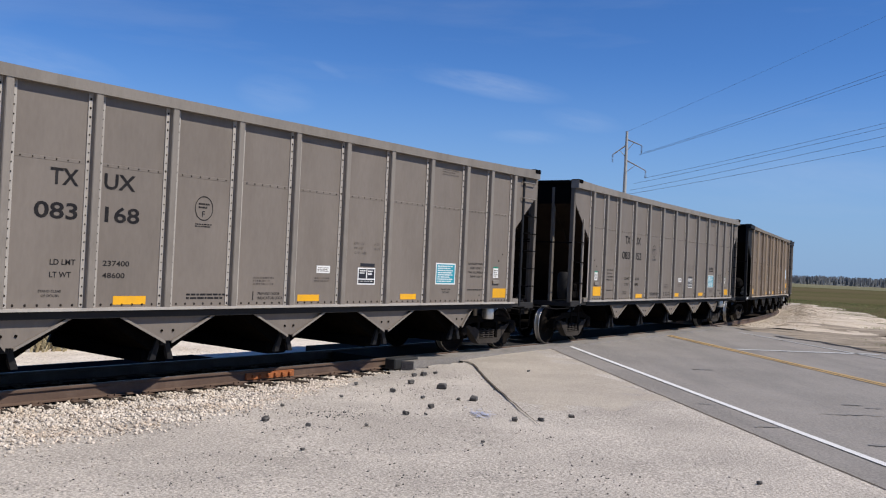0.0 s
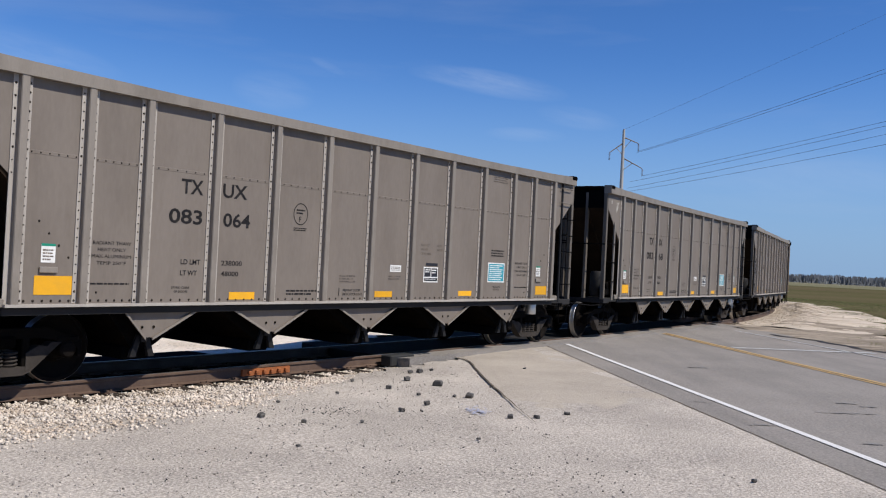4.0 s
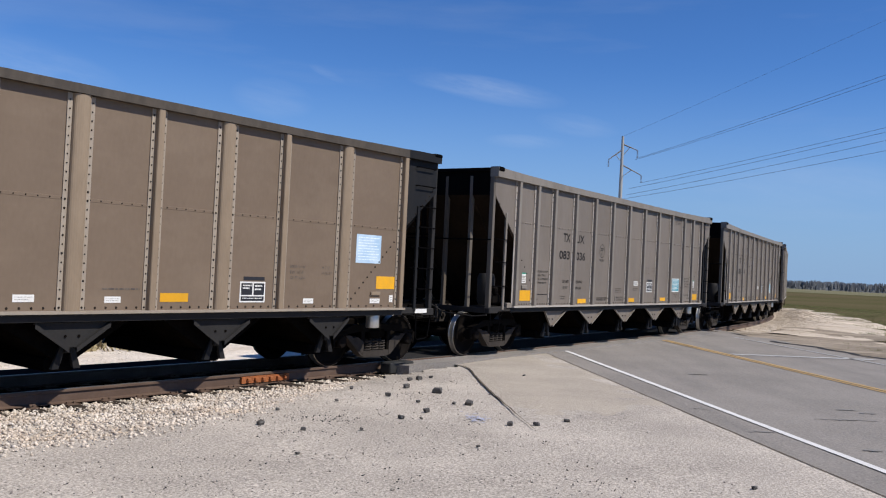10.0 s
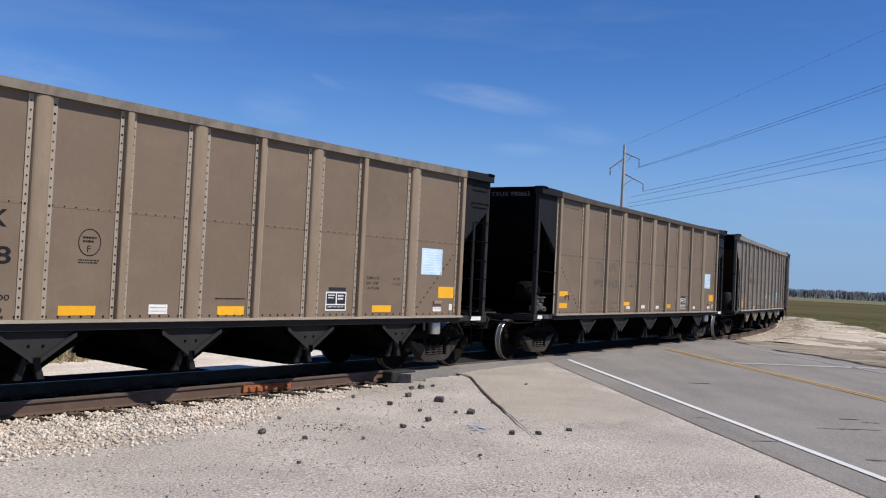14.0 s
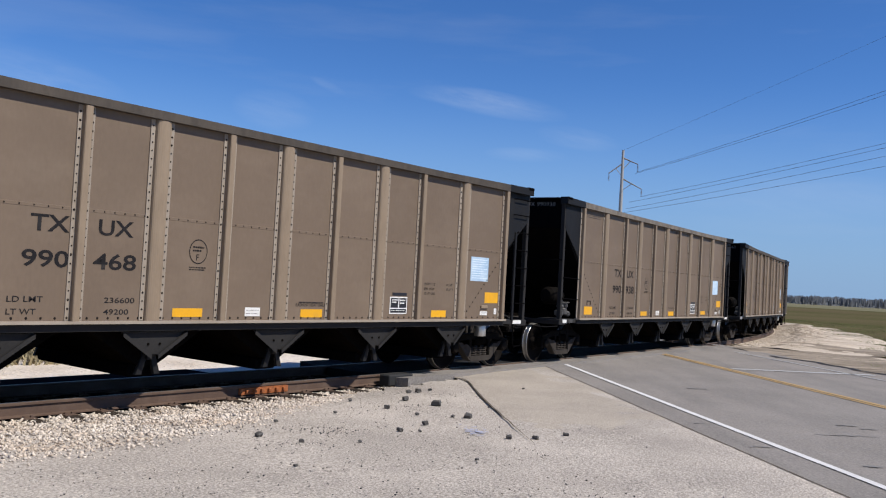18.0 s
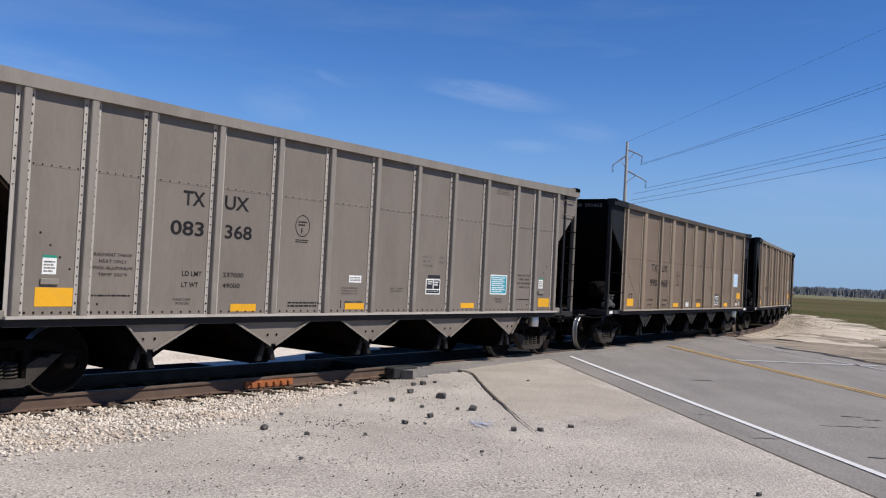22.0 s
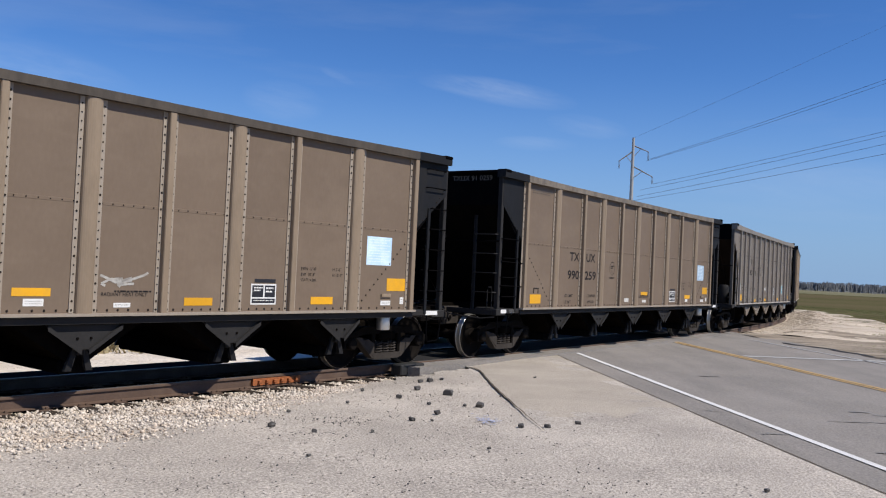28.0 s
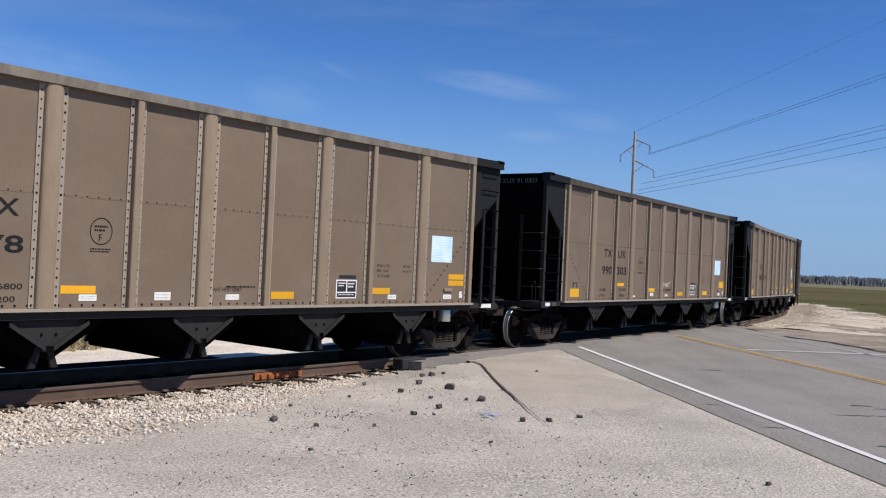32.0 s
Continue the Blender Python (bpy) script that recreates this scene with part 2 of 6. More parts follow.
M_PALE = material("pale_blue_placard", (0.40, 0.57, 0.74), 0.35, 0.0, 0.08, 40, 2, 0.0, second=(0.66, 0.76, 0.84), second_amount=0.6, second_scale=2.5, each=0.45)
M_BLUEINK = material("bleached_print", (0.74, 0.82, 0.88), 0.4, 0.0, 0.1, 40, 4, 0.0)
M_TEAL = material("teal_placard", (0.02, 0.26, 0.34), 0.45, 0.0, 0.12, 40, 3, 0.0)
M_YELLOW = material("yellow_reflector", (0.70, 0.345, 0.010), 0.5, 0.0, 0.10, 60, 4, 0.02, second=(0.50, 0.28, 0.05), second_amount=0.35, second_scale=5.0, each=0.25)
M_BLACKDECAL = material("black_decal", (0.018, 0.018, 0.022), 0.5, 0.0, 0.2, 40, 3, 0.0)
M_CHROME = material("bare_cylinder_metal", (0.55, 0.53, 0.50), 0.35, 0.8, 0.15, 40, 4, 0.03)
M_COAL = material("coal", (0.016, 0.016, 0.018), 0.45, 0.0, 0.5, 20, 4, 0.6, island=0.5, bump_scale=14.0, bump_dist=0.05)

M_COAL_LUMP = material("dusty_coal_lump", (0.070, 0.064, 0.058), 0.6, 0.0, 0.5, 20, 6, 0.5, bump_scale=25.0, bump_dist=0.02)

M_RAIL = material("rusty_rail", (0.105, 0.066, 0.047), 0.75, 0.2, 0.25, 30, 1.5, 0.15, second=(0.16, 0.112, 0.082), second_amount=0.45, second_scale=3.0)
M_RAILTOP = material("worn_rail_head", (0.14, 0.125, 0.11), 0.45, 0.6, 0.15, 40, 1.0, 0.02)
M_ORANGE = material("orange_rust", (0.36, 0.115, 0.035), 0.85, 0.1, 0.35, 40, 6, 0.3, second=(0.16, 0.06, 0.03), second_amount=0.5, second_scale=9.0)
M_TIE = material("weathered_tie", (0.045, 0.036, 0.030), 0.9, 0.0, 0.35, 18, 2, 0.4, second=(0.05, 0.04, 0.034), second_amount=0.5, second_scale=4.0, stretch=(1, 6, 6), spec=0)
M_BALLAST = material("limestone_ballast", (0.551, 0.4797, 0.4037), 0.9, 0.0, 0.2, 30, 1.0, 0.3, second=(0.38, 0.266, 0.171), second_amount=0.45, second_scale=1.6, island=0.65, spec=0.1)
M_BALLAST_BED = material("ballast_bed", (0.46, 0.40, 0.335), 0.95, 0.0, 0.4, 22, 0.8, 0.9, second=(0.28, 0.23, 0.18), second_amount=0.5, second_scale=14.0, bump_scale=20, bump_dist=0.04)
# Stone and bed colours with the shade under the train mixed in.
M_BALLAST_DARK = material("shade_dark_stone", (0.022, 0.020, 0.019), 0.9, 0.0, 0.3, 30, 1.0, 0.3, second=(0.011, 0.010, 0.010), second_amount=0.6, second_scale=3.0, island=0.7, spec=0)
M_SHADE_BED = material("shade_dark_dust", (0.012, 0.0115, 0.012), 0.95, 0.0, 0.4, 25, 1.5, 0.6, second=(0.024, 0.021, 0.019), second_amount=0.4, second_scale=4.0, spec=0)
M_LOT = material("worn_chip_seal", (0.4752, 0.4224, 0.3648), 0.93, 0.0, 0.26, 42, 0.55, 0.9, second=(0.2093, 0.1832, 0.157), second_amount=0.7, second_scale=40.0, bump_scale=30, bump_dist=0.02, speck=5.4, spec=0.2, broad=2.2)
M_LOT_GRIT = material("loose_grit", (0.33, 0.297, 0.26), 0.95, 0.0, 0.2, 20, 1.0, 0.0, island=0.9)
M_APRON = material("apron_chip_seal", (0.4033, 0.3509, 0.2881), 0.93, 0.0, 0.22, 42, 0.7, 0.8, second=(0.22, 0.1864, 0.1488), second_amount=0.6, second_scale=40.0, bump_scale=32, bump_dist=0.018, speck=4.2, broad=2.0)
M_ROAD = material("grey_asphalt", (0.2335, 0.2115, 0.1899), 0.88, 0.0, 0.18, 30, 0.5, 0.7, second=(0.1588, 0.147, 0.1343), second_amount=0.5, second_scale=1.0, second_stretch=(0.9, 0.10, 1), bump_scale=34, bump_dist=0.016, speck=4.6, spec=0.2, broad=2.0)
# Dark line colour, standing for shadow below the broken asphalt edge.
M_EDGE_SHADE = material("tar_seam", (0.026, 0.024, 0.022), 0.8, 0.0, 0.4, 30, 3, 0.2)
# Serves the lot seam and the painted shadow of the apron lip.
M_SEAM_LIP = material("seam_and_lip_shade", (0.125, 0.103, 0.084), 0.95, 0.0, 0.3, 40, 5, 0.2, spec=0.0)
M_ROADWHITE = material("white_road_paint", (0.6171, 0.6012, 0.5799), 0.8, 0.0, 0.15, 60, 2, 0.1, second=(0.383, 0.3724, 0.3618), second_amount=0.32, second_scale=16.0)
M_ROADWORN = material("worn_white_road_paint", (0.414, 0.4095, 0.4005), 0.85, 0.0, 0.2, 60, 2, 0.1, second=(0.234, 0.225, 0.216), second_amount=0.6, second_scale=6.0)
M_SCUFF = material("scuffed_asphalt", (0.195, 0.182, 0.168), 0.85, 0.0, 0.4, 30, 4, 0.3, second=(0.225, 0.21, 0.19), second_amount=0.5, second_scale=14.0)
M_ROADYELLOW = material("yellow_road_paint", (0.50, 0.315, 0.115), 0.8, 0.0, 0.15, 60, 2, 0.1, second=(0.25, 0.205, 0.15), second_amount=0.7, second_scale=10.0)
M_BLUEPAINT = material("faded_blue_spray_paint", (0.33, 0.35, 0.46), 0.9, 0.0, 0.3, 40, 4, 0.2)
M_GRAVEL = material("dusty_gravel_ground", (0.3276, 0.2744, 0.2171), 0.95, 0.0, 0.3, 5, 0.25, 0.8, second=(0.1392, 0.1122, 0.0819), second_amount=0.8, second_scale=0.8, second_stretch=(0.22, 1.0, 1), bump_scale=6, bump_dist=0.10, stretch=(0.6, 1.3, 1), speck=2.2, spec=0.1)
M_WHITEGRAVEL = material("white_gravel_mound", (0.68, 0.60, 0.51), 0.95, 0.0, 0.3, 12, 0.5, 0.8, second=(0.46, 0.37, 0.27), second_amount=0.5, second_scale=0.6, island=0.3, speck=2.0, bump_scale=8, bump_dist=0.08)
M_TANSTONE = material("tan_crushed_stone", (0.50, 0.425, 0.34), 0.95, 0.0, 0.3, 12, 0.5, 0.8, second=(0.30, 0.235, 0.17), second_amount=0.6, second_scale=0.9, second_stretch=(0.5, 1.2, 1), island=0.4, speck=2.0, bump_scale=8, bump_dist=0.08)
M_CONCRETE = material("pale_concrete", (0.44, 0.42, 0.39), 0.9, 0.0, 0.15, 20, 0.3, 0.2, second=(0.34, 0.32, 0.295), second_amount=0.4, second_scale=0.4)
M_FIELD = material("spring_field", (0.105, 0.086, 0.050), 0.95, 0.0, 0.40, 2.0, 0.05, 0.5, second=(0.066, 0.070, 0.028), second_amount=0.75, second_scale=0.06, second_stretch=(0.25, 1.0, 1), bump_scale=2.0, bump_dist=0.2, stretch=(0.35, 1.4, 1), spec=0.0)
M_STUBBLE = material("pale_stubble", (0.175, 0.160, 0.105), 0.95, 0.0, 0.3, 0.5, 0.02, 0.3, second=(0.105, 0.115, 0.060), second_amount=0.7, second_scale=0.02, second_stretch=(0.2, 1.0, 1), bump_scale=1.0, bump_dist=0.2, stretch=(0.2, 1.0, 1), spec=0.0)
M_GRASS = material("spring_grass", (0.135, 0.165, 0.052), 0.9, 0.0, 0.35, 20, 0.5, 0.0, island=0.6, second=(0.25, 0.21, 0.11), second_amount=0.6, second_scale=0.5)
M_DRYGRASS = material("dry_grass", (0.30, 0.25, 0.15), 0.9, 0.0, 0.3, 20, 0.5, 0.0, island=0.7)
# Pale bluish greys: the haze of distance is painted into the woods.
M_TWIGS = material("haze_toned_twigs", (0.1625, 0.169, 0.1794), 0.95, 0.0, 0.2, 0.5, 0.02, 0.0, island=0.25, spec=0.0)
M_TREES = material("haze_toned_spring_woods", (0.1235, 0.13, 0.1352), 0.95, 0.0, 0.25, 0.5, 0.02, 0.0, island=0.2, second=(0.156, 0.1638, 0.1534), second_amount=0.6, second_scale=0.02, spec=0.0)
M_POLE = material("pale_steel_pole", (0.42, 0.40, 0.37), 0.6, 0.2, 0.15, 10, 0.6, 0.05)
M_ARM = material("dark_cross_arm", (0.20, 0.16, 0.13), 0.7, 0.0, 0.2, 10, 1, 0.05)
M_WIRE = material("power_cable", (0.11, 0.125, 0.15), 0.6, 0.3, 0.1, 5, 1, 0.0)
M_RED = material("red_fascia", (0.55, 0.030, 0.028), 0.45, 0.0, 0.12, 10, 0.5, 0.0)
M_WALLWHITE = material("white_wall_panel", (0.70, 0.69, 0.67), 0.7, 0.0, 0.08, 10, 0.3, 0.02)
M_GREYWALL = material("grey_wall_panel", (0.36, 0.35, 0.34), 0.7, 0.0, 0.1, 10, 0.3, 0.02)
M_GLASSDARK = material("dark_window_glass", (0.02, 0.022, 0.025), 0.08, 0.0, 0.1, 5, 1, 0.0, spec=0.6)
M_GREEN = material("green_sign_post", (0.01, 0.22, 0.14), 0.45, 0.0, 0.1, 10, 1, 0.0)
M_BLUE = material("blue_sign_panel", (0.015, 0.07, 0.34), 0.4, 0.0, 0.1, 10, 1, 0.0)
M_PURPLE = material("dark_plum_billboard", (0.10, 0.055, 0.075), 0.6, 0.0, 0.1, 10, 1, 0.0)
M_RUBBER = material("black_rubber", (0.02, 0.02, 0.02), 0.8, 0.0, 0.2, 20, 2, 0.1)
M_HOSE = material("dusty_air_hose", (0.10, 0.09, 0.08), 0.7, 0.0, 0.2, 30, 4, 0.1)
# Asphalt colour lowered to hold the shadow of the train.
M_PANEL = material("shade_dark_asphalt_panel", (0.026, 0.025, 0.025), 0.9, 0.0, 0.25, 40, 0.8, 0.4, second=(0.045, 0.042, 0.038), second_amount=0.4, second_scale=3.0, spec=0.05)

# ---- mesh helpers ----
class Geo:
    """Gathers vertices and faces of one mesh."""

    def __init__(self):
        self.v, self.f = [], []

    def add(self, verts, faces):
        n = len(self.v)
        self.v += [tuple(p) for p in verts]
        self.f += [tuple(i + n for i in q) for q in faces]
        return self

    def box(self, x0, x1, y0, y1, z0, z1, b=0.0):
        if not b:
            return self.add([(x, y, z) for x in (x0, x1) for y in (y0, y1) for z in (z0, z1)],
                            [(0, 1, 3, 2), (4, 6, 7, 5), (0, 4, 5, 1), (2, 3, 7, 6), (0, 2, 6, 4), (1, 5, 7, 3)])
        b = min(b, 0.45 * min(x1 - x0, y1 - y0, z1 - z0))
        bm = bmesh.new()
        bmesh.ops.create_cube(bm, size=1, matrix=Matrix.Translation(((x0 + x1) / 2, (y0 + y1) / 2, (z0 + z1) / 2)) @ Matrix.Diagonal((x1 - x0, y1 - y0, z1 - z0, 1)))
        bmesh.ops.bevel(bm, geom=list(bm.edges), offset=b, segments=1, affect="EDGES", profile=0.5)
        bm.verts.ensure_lookup_table()
        bm.verts.index_update()
        self.add([q.co for q in bm.verts], [[q.index for q in fc.verts] for fc in bm.faces])
        bm.free()
        return self

    def prism(self, poly, a0, a1, axis="y"):
        """A polygon drawn out along an axis. axis y: poly in x, z; axis x: poly in y, z; axis z: poly in x, y."""
        put = {"y": lambda p, a: (p[0], a, p[1]), "x": lambda p, a: (a, p[0], p[1]), "z": lambda p, a: (p[0], p[1], a)}[axis]
        n = len(poly)
        area = sum(poly[i][0] * poly[(i + 1) % n][1] - poly[(i + 1) % n][0] * poly[i][1] for i in range(n))
        if (area < 0) != (axis == "y"):
            poly = poly[::-1]
        vs = [put(p, a0) for p in poly] + [put(p, a1) for p in poly]
        fs = [tuple(range(n))[::-1], tuple(range(n, 2 * n))] + [(i, (i + 1) % n, n + (i + 1) % n, n + i) for i in range(n)]
        return self.add(vs, fs)

    def tube(self, pts, r, n=6, cap=True):
        pts = [Vector(p) for p in pts]
        rings = []
        for i, p in enumerate(pts):
            d = (pts[min(i + 1, len(pts) - 1)] - pts[max(i - 1, 0)]).normalized()
            a = d.cross(Vector((0, 0, 1)) if abs(d.z) < 0.9 else Vector((1, 0, 0))).normalized()
            b = d.cross(a)
            rr = r[i] if isinstance(r, (list, tuple)) else r
            rings.append([p + (a * math.cos(2 * math.pi * k / n) + b * math.sin(2 * math.pi * k / n)) * rr for k in range(n)])
        vs = [q for ring in rings for q in ring]
        fs = [(i * n + k, i * n + (k + 1) % n, (i + 1) * n + (k + 1) % n, (i + 1) * n + k) for i in range(len(pts) - 1) for k in range(n)]
        if cap:
            fs += [tuple(range(n))[::-1], tuple(range((len(pts) - 1) * n, len(pts) * n))]
        return self.add(vs, fs)

    def lathe_y(self, profile, n=32, cx=0, cy=0, cz=0):
        """A closed profile of (radius, y) turned round the y axis."""
        m = len(profile)
        vs = [(cx + r * math.sin(2 * math.pi * k / n), cy + y, cz + r * math.cos(2 * math.pi * k / n)) for k in range(n) for r, y in profile]
        fs = [(k * m + i, k * m + (i + 1) % m, ((k + 1) % n) * m + (i + 1) % m, ((k + 1) % n) * m + i) for k in range(n) for i in range(m)]
        return self.add(vs, fs)

    def mesh(self, name, mat, smooth=False):
        me = bpy.data.meshes.new(name)
        me.from_pydata(self.v, [], self.f)
        bm = bmesh.new()
        bm.from_mesh(me)
        bmesh.ops.recalc_face_normals(bm, faces=list(bm.faces))
        bm.to_mesh(me)
        bm.free()
        me.materials.append(mat)
        if smooth:
            me.polygons.foreach_set("use_smooth", [True] * len(me.polygons))
            me.set_sharp_from_angle(angle=radians(35))
        me.update()
        return me


def part(name, geo, mat, parent, label="", smooth=False, at=None, kind=""):
    """Links a Geo, or a finished mesh, as ONE mesh object under a thing or a part."""
    ob = new(name, geo if isinstance(geo, bpy.types.Mesh) else geo.mesh(name, mat, smooth))
    ob.parent = parent
    if at is not None:
        ob.matrix_basis = at
    return tagged(ob, label=label, kind=kind)


def thing(name, geo, mat, label, category, group="", kind="", at=None, smooth=False):
    ob = new(name, None if geo is None else (geo if isinstance(geo, bpy.types.Mesh) else geo.mesh(name, mat, smooth)))
    if at is not None:
        ob.matrix_basis = at
    return tagged(ob, label, category, group, kind)


def text_mesh(words, height, mat, width=None, bold=0.0):
    """Lettering in the built-in font, its lower left corner at the origin, in the x-z plane and facing -y."""
    cu = bpy.data.curves.new("lettering", "FONT")
    cu.body, cu.size, cu.offset, cu.resolution_u = words, 1.0, bold, 3
    ob = new("lettering", cu)
    me = bpy.data.meshes.new_from_object(ob)
    bpy.data.objects.remove(ob)
    bpy.data.curves.remove(cu)
    co = np.empty(len(me.vertices) * 3)
    me.vertices.foreach_get("co", co)
    co = co.reshape(-1, 3)
    lo, hi = co.min(0), co.max(0)
    k = height / (hi[1] - lo[1])
    kx = width / (hi[0] - lo[0]) if width else k
    res = np.stack([(co[:, 0] - lo[0]) * kx, np.zeros(len(co)), (co[:, 1] - lo[1]) * k], 1)
    me.vertices.foreach_set("co", res.ravel())
    me.materials.clear()
    me.materials.append(mat)
    me.update()
    return me


def smooth_step(a, b, x):
    u = np.clip((x - a) / (b - a), 0, 1)
    return u * u * (3 - 2 * u)


# ---- the track: a spiral into a left-hand curve ----
TRACK_DS = 0.25
TRACK_S = np.arange(-190, 260, TRACK_DS)


def lay_track():
    k = np.clip(0.004123 + 0.0000891 * TRACK_S, 0.0, 0.0105)
    head = np.concatenate([[0], np.cumsum((k[1:] + k[:-1]) / 2 * TRACK_DS)])
    head += 0.92279 - np.interp(0, TRACK_S, head)
    x = np.concatenate([[0], np.cumsum(np.cos((head[1:] + head[:-1]) / 2) * TRACK_DS)])
    y = np.concatenate([[0], np.cumsum(np.sin((head[1:] + head[:-1]) / 2) * TRACK_DS)])
    return x + -2.2008 - np.interp(0, TRACK_S, x), y + 16.3408 - np.interp(0, TRACK_S, y), head


TRACK_X, TRACK_Y, TRACK_H = lay_track()


def track_at(s, lat=0.0):
    """Place and heading at s metres along the track, lat metres to its right."""
    x, y, h = (np.interp(s, TRACK_S, a) for a in (TRACK_X, TRACK_Y, TRACK_H))
    return x + lat * np.sin(h), y - lat * np.cos(h), h


def track_z(s):
    """The rails climb very slightly towards the crossing."""
    return 0.034 + 0.003 * np.clip(s, -30, 12)


def track_coords(x, y):
    """Way along the track and metres to its right for arrays of places."""
    x, y = np.asarray(x, float), np.asarray(y, float)
    shape = x.shape
    x, y = x.ravel(), y.ravel()
    best, s_best, l_best = np.full(x.shape, 1e18), np.zeros(x.shape), np.zeros(x.shape)
    for i in range(0, len(TRACK_S), 4):
        if TRACK_S[i] > 130:
            break
        dx, dy = x - TRACK_X[i], y - TRACK_Y[i]
        d2 = dx * dx + dy * dy
        m = d2 < best
        best[m] = d2[m]
        s_best[m] = TRACK_S[i]
        l_best[m] = (np.sign(dx * math.sin(TRACK_H[i]) - dy * math.cos(TRACK_H[i])) * np.sqrt(d2))[m]
    return s_best.reshape(shape), l_best.reshape(shape)


# the road's own axes: r runs ahead along it, e to its right
ROAD_R, ROAD_E = Vector((-0.118, 0.993)), Vector((0.993, 0.118))


def road_xy(r, e):
    return ROAD_R.x * r + ROAD_E.x * e, ROAD_R.y * r + ROAD_E.y * e


def ground_z(x, y):
    """Height of the bare ground: level at the crossing, a shallow lot beside it, and a lower yard behind the line."""
    x, y = np.asarray(x, float), np.asarray(y, float)
    s, lat = track_coords(x, y)
    e = ROAD_E.x * x + ROAD_E.y * y
    on_road = smooth_step(-2.5, 4.5, e) * (1 - smooth_step(15.2, 19, e))
    z = np.where(lat > 0, -0.11, -0.30 - 0.24 * smooth_step(2.0, 3.4, -lat))
    z = z - 2.31 * smooth_step(7, 48, -lat) * (1 - smooth_step(2, 14, e)) - 0.25 * smooth_step(12, 40, e) * smooth_step(5, 25, lat)
    bed = 1 - smooth_step(1.5, 2.6, np.abs(lat))
    z = z * (1 - bed) + -0.27 * bed
    return z * (1 - on_road) + np.where(np.abs(lat) < 30, -0.035, z) * on_road


def sheet(xs_ys, cols, lift, relief=0.0, relief_scale=1.0):
    """A grid of ground points lifted over the bare ground, as (verts, faces). xs_ys: (rows * cols, 2)."""
    p = np.asarray(xs_ys, float)
    z = ground_z(p[:, 0], p[:, 1]) + lift
    if relief:
        z = z + np.array([noise.noise(Vector((a * relief_scale, b * relief_scale, 0.3))) for a, b in p]) * relief
    rows = len(p) // cols
    fs = [(i * cols + j, i * cols + j + 1, (i + 1) * cols + j + 1, (i + 1) * cols + j) for i in range(rows - 1) for j in range(cols - 1)]
    return [(a, b, c) for (a, b), c in zip(p, z)], fs


ROCKS = []


def make_rock_shapes():
    for k in range(6):
        bm = bmesh.new()
        bmesh.ops.create_icosphere(bm, subdivisions=1, radius=1)
        vs = np.array([v.co for v in bm.verts])
        bm.verts.index_update()
        fs = np.array([[v.index for v in f.verts] for f in bm.faces])
        bm.free()
        rs = np.random.RandomState(k)
        vs = vs * rs.uniform(0.45, 1.35, (len(vs), 1)) * np.array([1.1, rs.uniform(0.6, 0.95), rs.uniform(0.5, 0.8)])
        ROCKS.append((vs, fs))


make_rock_shapes()


def rocks_mesh(name, places, sizes, mat, seed=0):
    """Many stones in one mesh: places (n, 3), sizes (n,)."""
    rs = np.random.RandomState(seed)
    n = len(places)
    kind = rs.randint(len(ROCKS), size=n)
    tilt, turn = rs.uniform(-0.7, 0.7, (n, 2)), rs.uniform(0, 2 * math.pi, n)
    vs_all, fs_all, total = [], [], 0
    for k, (vs, fs) in enumerate(ROCKS):
        m = kind == k
        cx, sx, cy, sy, cz, sz = (f(a[m])[:, None] for a in (tilt[:, 0], tilt[:, 1], turn) for f in (np.cos, np.sin))
        x, y, z = vs[None, :, 0], vs[None, :, 1], vs[None, :, 2]
        y, z = cx * y - sx * z, sx * y + cx * z
        x, z = cy * x + sy * z, -sy * x + cy * z
        x, y = cz * x - sz * y, sz * x + cz * y
        out = np.stack([x, y, z], 2) * sizes[m][:, None, None] + places[m][:, None, :]
        count = out.shape[0]
        vs_all.append(out.reshape(-1, 3))
        fs_all.append((fs[None] + (np.arange(count) * len(vs))[:, None, None]).reshape(-1, 3) + total)
        total += count * len(vs)
    v, f = np.concatenate(vs_all), np.concatenate(fs_all)
    me = bpy.data.meshes.new(name)
    me.vertices.add(len(v))
    me.vertices.foreach_set("co", v.ravel())
    me.loops.add(len(f) * 3)
    me.loops.foreach_set("vertex_index", f.ravel().astype(np.int32))
    me.polygons.add(len(f))
    me.polygons.foreach_set("loop_start", np.arange(0, len(f) * 3, 3, dtype=np.int32))
    me.update(calc_edges=True)
    me.materials.append(mat)
    return me

# ---- the setting ----
def spread(near, step, far, grow=1.35):
    """Coordinates: even steps out to near, then ever wider ones out to far."""
    a = list(np.arange(0, near + 1e-6, step))
    d = step
    while a[-1] < far:
        d *= grow
        a.append(a[-1] + d)
    return np.array([-v for v in a[:0:-1]] + a)


def build_ground():
    ax = spread(75, 1.5, 3500)
    gx, gy = np.meshgrid(ax, ax)
    p = np.stack([gx.ravel(), gy.ravel()], 1)
    vs, fs = sheet(p, len(ax), 0.0)
    d = np.hypot(p[:, 0], p[:, 1])
    dip = 0.17 * (1 - smooth_step(70, 110, d))
    g = Geo().add([(x, y, z - k) for (x, y, z), k in zip(vs, dip)], fs)
    thing("ground", g, M_FIELD, "flat spring field in dull green and brown", "ground", kind="structure", smooth=True)


